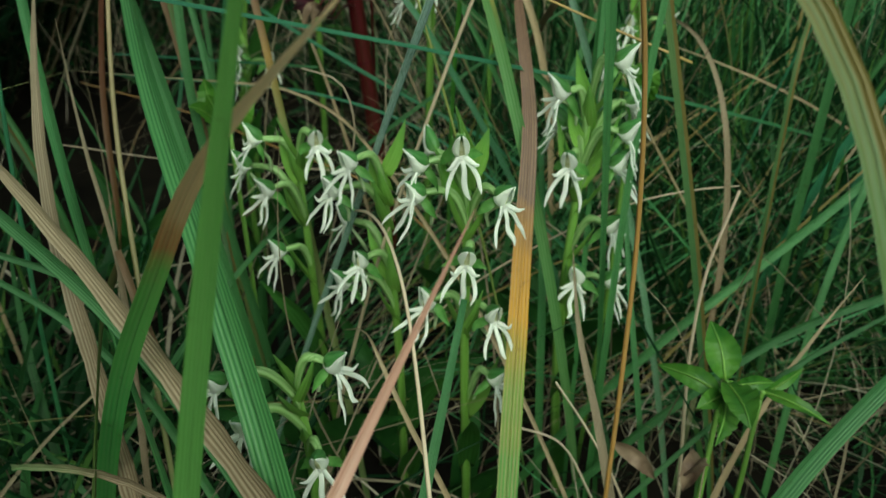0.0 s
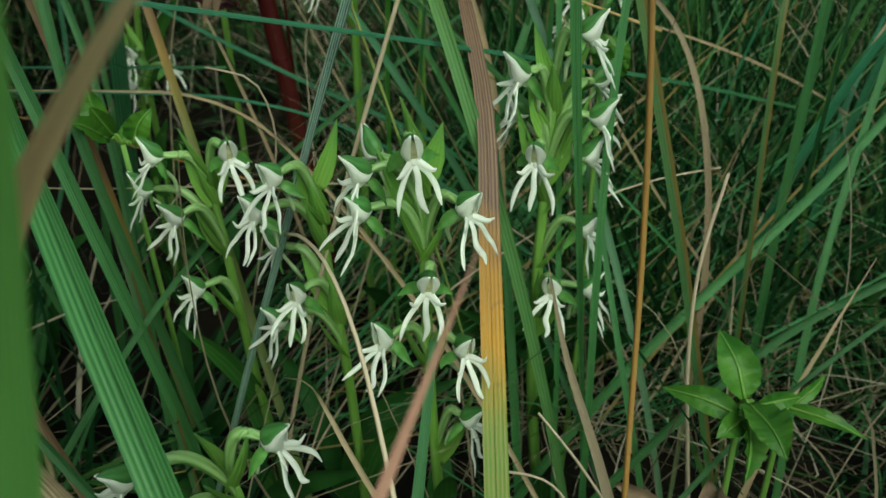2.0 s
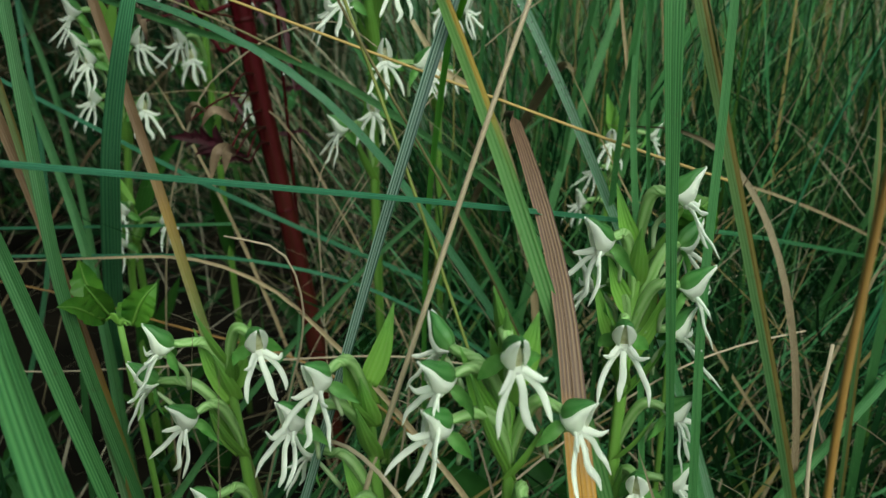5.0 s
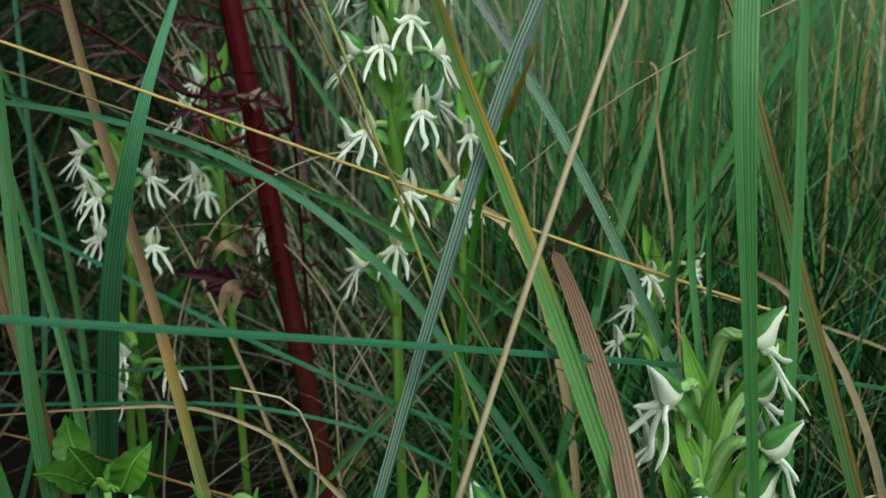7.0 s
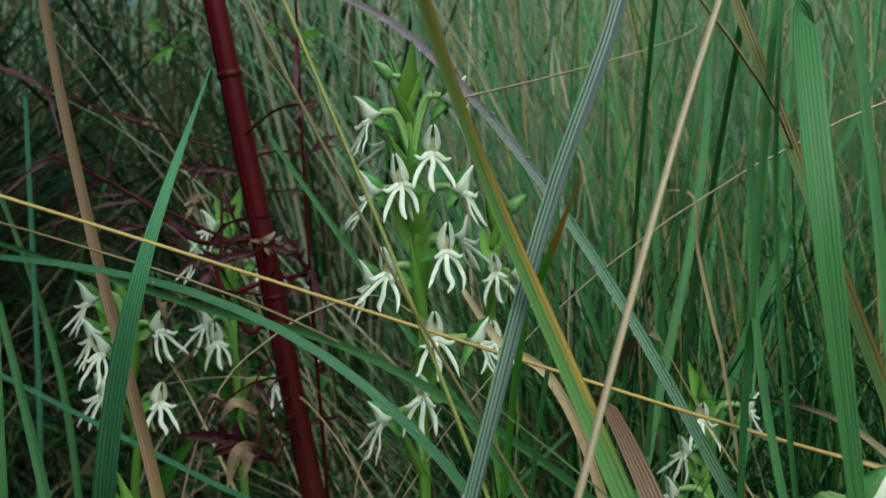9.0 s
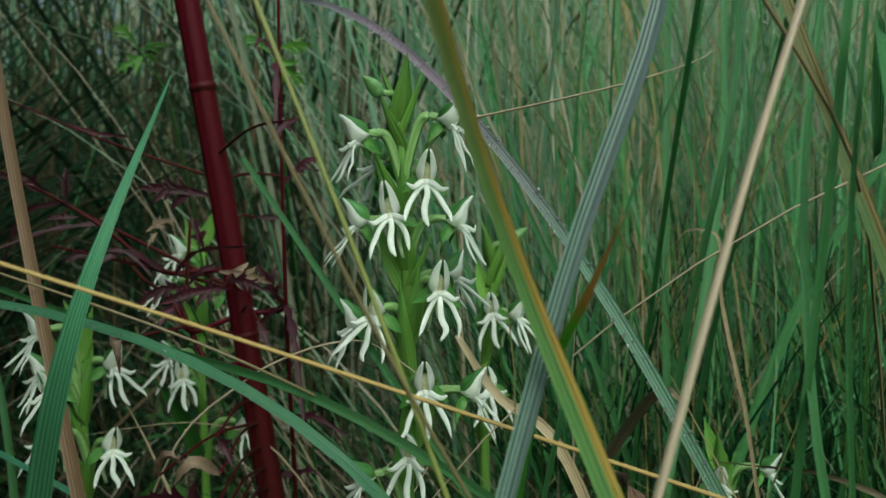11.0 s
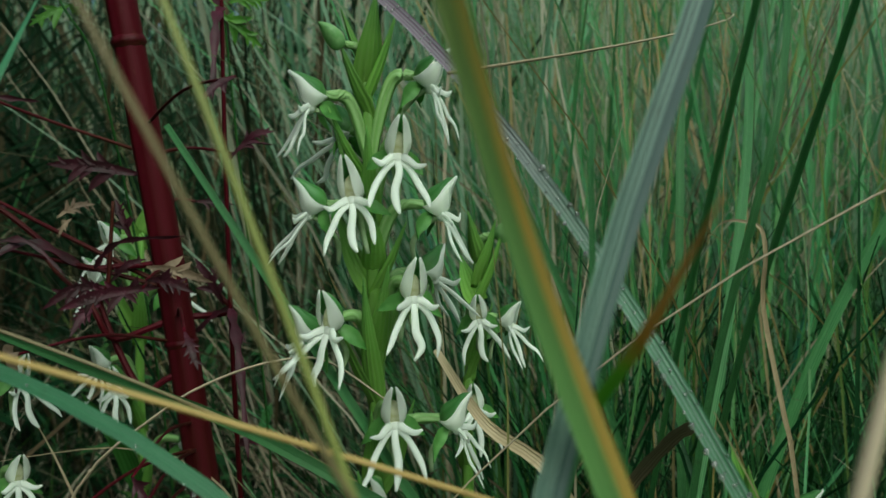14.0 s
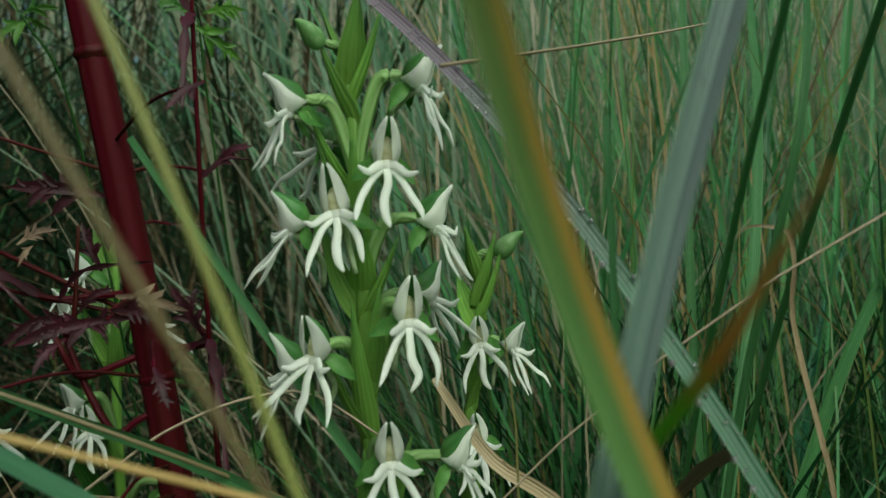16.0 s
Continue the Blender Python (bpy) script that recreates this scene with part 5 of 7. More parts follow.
grass_stem("straw", "pale dry straw stalk leaning through the grass", 0.00170, (0.0394, 0.1476, -0.0066), (0.0362, 0.1611, 0.0184), (0.0328, 0.1758, 0.0428), (0.0290, 0.1918, 0.0662), (0.0249, 0.2091, 0.0886), (0.0205, 0.2279, 0.1098), (0.0157, 0.2481, 0.1295), (0.0106, 0.2697, 0.1476), (0.0052, 0.2926, 0.1638), (-0.0005, 0.3169, 0.1779), (-0.0074, 0.3428, 0.1879), (-0.0164, 0.3697, 0.1903), (-0.0267, 0.3956, 0.1840), (-0.0369, 0.4192, 0.1716))
grass_blade("straw_leaf", "dry straw-coloured grass leaf, bent", 0.00236, (0.0515, 0.3188, -0.0061), (0.0460, 0.3209, 0.0114), (0.0402, 0.3231, 0.0289), (0.0339, 0.3254, 0.0461), (0.0273, 0.3279, 0.0633), (0.0203, 0.3306, 0.0802), (0.0128, 0.3334, 0.0969), (0.0049, 0.3364, 0.1134), (-0.0035, 0.3396, 0.1296), (-0.0118, 0.3451, 0.1451), (-0.0207, 0.3569, 0.1554), (-0.0278, 0.3718, 0.1480), (-0.0338, 0.3854, 0.1370), (-0.0398, 0.3990, 0.1259), profile=POINTED, ripple=0.1)
grass_blade("green", "fresh blue-green grass blade with fine parallel veins", 0.00344, (-0.1513, 0.5794, -0.0003), (-0.1557, 0.5916, 0.0484), (-0.1611, 0.6061, 0.0963), (-0.1673, 0.6233, 0.1432), (-0.1753, 0.6430, 0.1889), (-0.1875, 0.6622, 0.2338), (-0.2050, 0.6798, 0.2776), (-0.2252, 0.6966, 0.3206))
grass_blade("teal", "narrow blue-green grass blade lying across the meadow", 0.00282, (-0.2228, 0.5529, -0.0002), (-0.2111, 0.5738, 0.0501), (-0.1971, 0.5987, 0.0979), (-0.1886, 0.6232, 0.1470), (-0.1896, 0.6430, 0.1990), (-0.1941, 0.6601, 0.2518), (-0.1991, 0.6764, 0.3049), (-0.2041, 0.6927, 0.3579), profile=EVEN, face=(0, -0.5, 0.85))
grass_blade("green", "fresh blue-green grass blade with fine parallel veins", 0.00405, (0.0087, 0.5136, -0.0038), (0.0237, 0.5309, 0.0689), (0.0431, 0.5534, 0.1391), (0.0677, 0.5820, 0.2052), (0.0971, 0.6171, 0.2661), (0.1226, 0.6550, 0.3271), (0.1423, 0.6954, 0.3886), (0.1603, 0.7366, 0.4502))
grass_blade("green", "fresh blue-green grass blade with fine parallel veins", 0.00343, (0.0818, 0.6074, -0.0066), (0.0846, 0.6180, 0.0696), (0.0883, 0.6318, 0.1452), (0.0935, 0.6493, 0.2200), (0.1010, 0.6672, 0.2944), (0.1100, 0.6850, 0.3688), (0.1190, 0.7028, 0.4431), (0.1281, 0.7207, 0.5174))
grass_stem("olive", "thin olive-brown grass stem", 0.00114, (0.2001, 0.6529, -0.0021), (0.1868, 0.6345, 0.0607), (0.1703, 0.6115, 0.1212), (0.1499, 0.5832, 0.1782), (0.1251, 0.5488, 0.2298), (0.0958, 0.5079, 0.2736), (0.0627, 0.4644, 0.3120), (0.0188, 0.4342, 0.3520))
grass_blade("redolive", "olive-green grass blade turning dark red at its top", 0.00355, (-0.0036, 0.0837, -0.0056), (-0.0244, 0.1345, 0.0628), (-0.0503, 0.1978, 0.1175), (-0.0807, 0.2722, 0.1520), (-0.1137, 0.3527, 0.1608), (-0.1460, 0.4319, 0.1425), (-0.1635, 0.4758, 0.1959), (-0.1558, 0.4973, 0.2806))
grass_blade("dry", "dry pale-brown grass leaf with dark streaks", 0.00298, (-0.0903, 0.2977, -0.0005), (-0.0960, 0.3147, 0.0433), (-0.1026, 0.3344, 0.0857), (-0.1103, 0.3573, 0.1263), (-0.1209, 0.3822, 0.1649), (-0.1366, 0.4045, 0.2035), (-0.1503, 0.4279, 0.2422), profile=POINTED, ripple=0.15)
grass_blade("green", "fresh blue-green grass blade with fine parallel veins", 0.00442, (0.0226, 0.2742, -0.0067), (0.0012, 0.2876, 0.0342), (-0.0235, 0.3030, 0.0725), (-0.0516, 0.3205, 0.1073), (-0.0826, 0.3404, 0.1381), (-0.1163, 0.3566, 0.1677), (-0.1595, 0.3532, 0.1885))
grass_blade("green", "fresh blue-green grass blade with fine parallel veins", 0.00486, (-0.0191, 0.2949, -0.0020), (-0.0373, 0.3080, 0.0321), (-0.0579, 0.3227, 0.0643), (-0.0808, 0.3391, 0.0939), (-0.1064, 0.3567, 0.1204), (-0.1376, 0.3688, 0.1435), (-0.1731, 0.3742, 0.1630))
grass_blade("strawyellow", "grass blade turning from green to yellow and brown", 0.00539, (0.0034, 0.2954, -0.0049), (-0.0140, 0.3052, 0.0280), (-0.0335, 0.3163, 0.0594), (-0.0553, 0.3285, 0.0887), (-0.0793, 0.3422, 0.1156), (-0.1004, 0.3589, 0.1431), (-0.1172, 0.3775, 0.1723))
grass_stem("straw", "pale dry straw stalk leaning through the grass", 0.00114, (-0.0638, 0.4156, -0.0065), (-0.0575, 0.4179, 0.0145), (-0.0501, 0.4206, 0.0351), (-0.0412, 0.4238, 0.0550), (-0.0308, 0.4276, 0.0741), (-0.0187, 0.4321, 0.0920), (-0.0047, 0.4372, 0.1082), (0.0113, 0.4430, 0.1222), (0.0290, 0.4495, 0.1335), (0.0478, 0.4561, 0.1431), (0.0671, 0.4621, 0.1518), (0.0873, 0.4673, 0.1590), (0.1086, 0.4709, 0.1635), (0.1304, 0.4732, 0.1661))
grass_blade("straw_leaf", "dry straw-coloured grass leaf, bent", 0.00143, (0.2276, 0.5499, 0.1523), (0.2081, 0.5557, 0.1639), (0.1876, 0.5608, 0.1739), (0.1662, 0.5653, 0.1824), (0.1443, 0.5693, 0.1897), (0.1221, 0.5729, 0.1961), (0.0996, 0.5763, 0.2021), profile=POINTED, ripple=0.1)
grass_blade("green", "fresh blue-green grass blade with fine parallel veins", 0.00271, (0.0040, 0.3134, -0.0031), (0.0277, 0.3265, 0.0332), (0.0545, 0.3414, 0.0665), (0.0845, 0.3581, 0.0960), (0.1172, 0.3757, 0.1220), (0.1536, 0.3899, 0.1448), (0.1922, 0.4016, 0.1654))
grass_stem("straw", "pale dry straw stalk leaning through the grass", 0.00193, (0.1018, 0.3387, -0.0013), (0.1025, 0.3539, 0.0303), (0.1032, 0.3708, 0.0609), (0.1039, 0.3896, 0.0905), (0.1051, 0.4086, 0.1199), (0.1100, 0.4263, 0.1496), (0.1204, 0.4417, 0.1793))
grass_stem("straw", "pale dry straw stalk leaning through the grass", 0.00150, (0.1123, 0.3450, -0.0050), (0.1041, 0.3528, 0.0153), (0.0954, 0.3612, 0.0351), (0.0861, 0.3701, 0.0544), (0.0761, 0.3797, 0.0731), (0.0639, 0.3894, 0.0902), (0.0499, 0.3986, 0.1063))
grass_stem("straw", "pale dry straw stalk leaning through the grass", 0.00150, (0.1038, 0.3355, -0.0072), (0.0954, 0.3445, 0.0125), (0.0863, 0.3540, 0.0317), (0.0767, 0.3642, 0.0503), (0.0663, 0.3751, 0.0681), (0.0534, 0.3856, 0.0841), (0.0319, 0.3879, 0.0901))
grass_blade("teal", "narrow blue-green grass blade lying across the meadow", 0.00172, (-0.0830, 0.5611, 0.1816), (-0.1030, 0.5623, 0.1815), (-0.1231, 0.5636, 0.1814), (-0.1431, 0.5649, 0.1813), (-0.1631, 0.5662, 0.1813), (-0.1831, 0.5674, 0.1812), (-0.2032, 0.5687, 0.1810), profile=EVEN, face=(0, -0.5, 0.85))
grass_blade("teal", "narrow blue-green grass blade lying across the meadow", 0.00186, (0.1422, 0.4923, -0.0033), (0.1101, 0.5015, 0.0457), (0.0721, 0.5123, 0.0898), (0.0281, 0.5249, 0.1275), (-0.0215, 0.5390, 0.1566), (-0.0780, 0.5483, 0.1703), (-0.1372, 0.5504, 0.1739), (-0.1964, 0.5505, 0.1756), profile=EVEN, face=(0, -0.5, 0.85))
grass_blade("teal", "narrow blue-green grass blade lying across the meadow", 0.00267, (0.1504, 0.5656, -0.0074), (0.1123, 0.5710, 0.0462), (0.0667, 0.5774, 0.0934), (0.0135, 0.5849, 0.1317), (-0.0459, 0.5935, 0.1591), (-0.1045, 0.6035, 0.1878), (-0.1618, 0.6135, 0.2191), (-0.2192, 0.6228, 0.2504), profile=EVEN, face=(0, -0.5, 0.85))
grass_stem("straw", "pale dry straw stalk leaning through the grass", 0.00071, (-0.0478, 0.5625, -0.0012), (-0.0479, 0.5644, 0.0165), (-0.0480, 0.5664, 0.0342), (-0.0480, 0.5685, 0.0519), (-0.0481, 0.5708, 0.0695), (-0.0482, 0.5732, 0.0872), (-0.0483, 0.5758, 0.1048), (-0.0483, 0.5785, 0.1224), (-0.0484, 0.5815, 0.1399), (-0.0485, 0.5846, 0.1574), (-0.0486, 0.5879, 0.1749), (-0.0465, 0.5912, 0.1922), (-0.0374, 0.5936, 0.2072), (-0.0235, 0.5949, 0.2180))
grass_stem("straw", "pale dry straw stalk leaning through the grass", 0.00071, (0.5130, 0.2921, -0.0001), (0.4912, 0.3035, 0.0680), (0.4635, 0.3180, 0.1332), (0.4289, 0.3361, 0.1941), (0.3863, 0.3584, 0.2481), (0.3355, 0.3850, 0.2921), (0.2775, 0.4154, 0.3225), (0.2147, 0.4483, 0.3359), (0.1509, 0.4817, 0.3306), (0.0904, 0.5134, 0.3071), (0.0364, 0.5416, 0.2683), (-0.0093, 0.5656, 0.2178), (-0.0468, 0.5852, 0.1591), (-0.0123, 0.5937, 0.2156))
grass_blade("straw_leaf", "dry straw-coloured grass leaf, bent", 0.00102, (0.0266, 0.5542, -0.0024), (0.0200, 0.5591, 0.0220), (0.0128, 0.5645, 0.0461), (0.0049, 0.5704, 0.0700), (-0.0036, 0.5768, 0.0934), (-0.0129, 0.5838, 0.1164), (-0.0230, 0.5913, 0.1389), (-0.0338, 0.5995, 0.1608), (-0.0456, 0.6083, 0.1819), (-0.0583, 0.6178, 0.2022), (-0.0756, 0.6263, 0.2189), (-0.1000, 0.6292, 0.2256), (-0.1257, 0.6272, 0.2252), (-0.1510, 0.6236, 0.2227), profile=POINTED, ripple=0.1)
grass_blade("straw_leaf", "dry straw-coloured grass leaf, bent", 0.00207, (-0.0481, 0.5960, -0.0031), (-0.0523, 0.5982, 0.0168), (-0.0568, 0.6004, 0.0365), (-0.0616, 0.6029, 0.0562), (-0.0667, 0.6055, 0.0758), (-0.0723, 0.6083, 0.0952), (-0.0782, 0.6113, 0.1145), (-0.0846, 0.6145, 0.1336), (-0.0913, 0.6179, 0.1526), (-0.0986, 0.6216, 0.1713), (-0.1064, 0.6255, 0.1897), (-0.1147, 0.6297, 0.2079), (-0.1239, 0.6340, 0.2256), (-0.1345, 0.6381, 0.2425), profile=POINTED, ripple=0.1)


def scattered_grass(seed, count, xs, ys, lean_x, kinds):
    """Single blades standing round the orchids, leaning mostly one way."""
    r = random.Random(seed)
    names = {"green": "fresh blue-green grass blade with fine parallel veins", "teal": "narrow blue-green grass blade", "olivegreen": "olive-green grass blade with a brownish edge", "straw_leaf": "dry straw-coloured grass leaf, bent"}
    for _ in range(count):
        x, y = r.uniform(*xs), r.uniform(*ys)
        h = r.uniform(0.24, 0.48)
        dx, dy = r.gauss(lean_x, 0.25) * h, r.gauss(0.1, 0.15) * h
        sag = r.uniform(0.0, 0.25) * h
        grass_blade(k := r.choice(kinds), names[k], r.uniform(0.0018, 0.0048), (x, y, -0.005), (x + dx * 0.12, y + dy * 0.2, h * 0.34), (x + dx * 0.45, y + dy * 0.5, h * 0.68 - sag * 0.2), (x + dx, y + dy, h - sag),
                    profile=POINTED, fold=r.uniform(0.2, 0.5), face=(r.uniform(-0.5, 0.5), -1, 0.1), twist=r.uniform(-40, 40))


scattered_grass(3, 10, (-0.34, -0.15), (0.38, 0.6), -0.35, ("green", "olivegreen", "teal", "olivegreen", "straw_leaf"))
scattered_grass(4, 16, (0.13, 0.42), (0.5, 0.72), 0.2, ("green", "green", "teal", "olivegreen", "straw_leaf"))
scattered_grass(5, 12, (-0.02, 0.2), (0.7, 0.85), 0.1, ("green", "teal", "olivegreen"))


# ---- orchids ----
def flower_meshes(v):
    """The meshes of one kind of flower; it faces -y, the foot of its lip at the origin: a green hood arching forward and up, white petals along
    its rims, two short arms, three long lip lobes, two green sepals bent back and a hanging spur."""
    r = random.Random(40 + v)
    mm = 0.001
    j = lambda a: r.uniform(-a, a)
    out = {}
    lift, open_by = j(0.9), 1 + j(0.12)
    # ridge, rim and lower petal edge of the hood from its back to its tip: y, z and half the width
    ridge = spline(((0, 3.8, 4.0), (0, 2.0, 7.3), (0, -1.3, 8.9 + lift * 0.4), (0, -3.2, 9.9 + lift * 0.8), (0, -5.5, 10.2 + lift)), 12)
    rim = spline(((0.5, 3.7, 3.4), (2.4 * open_by, 1.4, 3.7), (2.6 * open_by, -1.0, 5.4 + lift * 0.3), (1.7 * open_by, -2.9, 7.8 + lift * 0.7), (0.12, -5.6, 10.1 + lift)), 12)
    low = spline(((0.8, 2.6, 2.8), (1.6, 0.2, 0.9), (1.0 * open_by, -2.6, 2.1 + lift * 0.2), (0.55 * open_by, -4.0, 6.4 + lift * 0.6), (0.05, -5.7, 10.0 + lift)), 12)
    hood = []
    for d, e in zip(ridge, rim):
        row = []
        for k in range(11):
            w = math.pi * k / 10
            up = math.sin(w) ** 0.8
            row.append((-math.cos(w) * e.x * mm, (e.y + (d.y - e.y) * up) * mm, (e.z + (d.z - e.z) * up) * mm))
        hood.append(row)
    out["hood"] = Shape().sheet(hood, -0.18 * mm)
    for side, key in ((-1, "left"), (1, "right")):
        rows = []
        for e, q in zip(rim, low):
            row = []
            for k in range(6):
                u = k / 5
                belly = math.sin(math.pi * min(1.0, u * 1.25)) * 0.3 * min(1.0, e.x)
                row.append((side * (e.x + (q.x - e.x) * u ** 1.5 + belly + 0.2) * mm, (e.y + (q.y - e.y) * u - belly * 0.6) * mm, (e.z + 0.25 * (1 - u) + (q.z - e.z) * u) * mm))
            rows.append(row)
        out["petal_" + key] = Shape().sheet(rows, side * 0.3 * mm)
        reach, dip = 7.6 + j(1.2), -3.4 + j(1.6)
        out["sepal_" + key] = Shape().ribbon(((side * 0.5 * mm, 1.8 * mm, 1.6 * mm), (side * 3.0 * mm, 3.2 * mm, (0.6 + j(0.6)) * mm), (side * 5.2 * mm, 4.4 * mm, (dip * 0.4) * mm), (side * reach * mm, (5.2 + j(1)) * mm, dip * mm)),
                                  3.7 * mm, (0.35, 0.9, 1.0, 0.6, 0.03), 12, 0.35, 0.25 * mm, (side * 0.5, -0.75, 0.45), side * 30)
        out["side_lobe_" + key] = Shape().tube(((side * 0.9 * mm, -1.0 * mm, 1.0 * mm), (side * 2.4 * mm, -2.6 * mm, 0.1 * mm), (side * (4.0 + j(0.4)) * mm, -3.9 * mm, (-0.9 + j(0.4)) * mm), (side * (5.7 + j(0.8)) * mm, (-4.8 + j(0.6)) * mm, (-0.3 + j(0.8)) * mm)),
                                  (1.15 * mm, 0.9 * mm, 0.8 * mm, 0.7 * mm, 0.25 * mm), 12, 8, 0.5)
        bow, kick = j(1.3), r.uniform(2.6, 6.8)
        out["lip_lobe_" + key] = Shape().tube(((side * 0.5 * mm, -1.0 * mm, 0.2 * mm), (side * 2.9 * mm, -2.6 * mm, -2.3 * mm), (side * (4.9 + bow * 0.5) * mm, (-2.2 - kick * 0.4) * mm, (-5.8 + j(0.5)) * mm), (side * (5.9 + bow) * mm, (-2.4 - kick * 0.75) * mm, (-8.8 + j(0.6)) * mm), (side * (6.5 + bow * 1.9 + j(1.0)) * mm, (-2.6 - kick) * mm, (-11.4 + j(1.0)) * mm)),
                                  (0.7 * mm, 0.72 * mm, 0.8 * mm, 0.78 * mm, 0.62 * mm, 0.18 * mm), 16, 8, 0.5)
    kick = r.uniform(2.0, 5.4)
    out["lip_lobe_middle"] = Shape().tube(((0, -1.0 * mm, 0.2 * mm), (j(0.3) * mm, -2.8 * mm, -3.0 * mm), (j(0.7) * mm, (-2.6 - kick * 0.35) * mm, -6.6 * mm), (j(1.2) * mm, (-2.4 - kick * 0.7) * mm, -9.8 * mm), (j(1.8) * mm, (-2.4 - kick) * mm, (-12.4 + j(0.8)) * mm)),
                                  (0.8 * mm, 0.85 * mm, 0.95 * mm, 1.0 * mm, 0.85 * mm, 0.3 * mm), 16, 8, 0.5)
    out["lip"] = Shape().ball((0, -0.6 * mm, 0.7 * mm), 1.7 * mm, 1.3 * mm, 1.5 * mm)
    out["throat"] = Shape().ball((0, -0.7 * mm, 3.6 * mm), 1.7 * mm, 0.9 * mm, 3.2 * mm)
    out["spur"] = Shape().tube(((0, 0.4 * mm, 0.4 * mm), (j(1) * mm, 3.4 * mm, -1.2 * mm), (j(1.5) * mm, 7.2 * mm, -5.0 * mm), (j(2) * mm, 8.2 * mm, -10.5 * mm)), (0.7 * mm, 0.6 * mm, 0.8 * mm, 0.55 * mm), 10, 7)
    mats = {"petal_left": PETAL, "petal_right": PETAL, "hood": HOOD, "sepal_left": SEPAL, "sepal_right": SEPAL, "throat": THROAT, "spur": SPUR}
    plain = {"petal_left": "petal", "petal_right": "petal", "sepal_left": "sepal", "sepal_right": "sepal", "side_lobe_left": "side_lobe", "side_lobe_right": "side_lobe",
             "lip_lobe_left": "lip_lobe", "lip_lobe_right": "lip_lobe", "lip_lobe_middle": "lip_lobe"}
    return [(plain.get(k, k), s.mesh(plain.get(k, k), mats.get(k, WHITE))) for k, s in out.items()]


FLOWERS = [flower_meshes(v) for v in range(11)]
def closed_bud():
    """An unopened flower: a plump pointed hood with two sepals folded under it."""
    mm = 0.001
    out = Shape()
    ridge = spline(((0, 3.8, 4.0), (0, 1.6, 7.4), (0, -1.8, 8.8), (0, -5.0, 9.2), (0, -7.4, 8.8)), 12)
    keel = spline(((0, 3.4, 3.2), (0, 0.6, 1.0), (0, -2.2, 2.2), (0, -4.8, 5.4), (0, -7.5, 8.6)), 12)
    wide = (0.8, 2.6, 3.4, 2.2, 0.1)
    rings = []
    for i, (d, e) in enumerate(zip(ridge, keel)):
        u = i / 12 * 4
        k = min(int(u), 3)
        w = wide[k] + (wide[k + 1] - wide[k]) * (u - k)
        c = (d + e) / 2
        rings.append([(math.sin(2 * math.pi * q / 14) * w * mm, (c.y + (d.y - c.y) * math.cos(2 * math.pi * q / 14)) * mm, (c.z + (d.z - c.z) * math.cos(2 * math.pi * q / 14)) * mm) for q in range(14)])
    out.rings(rings)
    return out.mesh("bud", BUD)


CLOSED = closed_bud()
OVARY_AT = Vector((0, 0.0030, 0.0040))


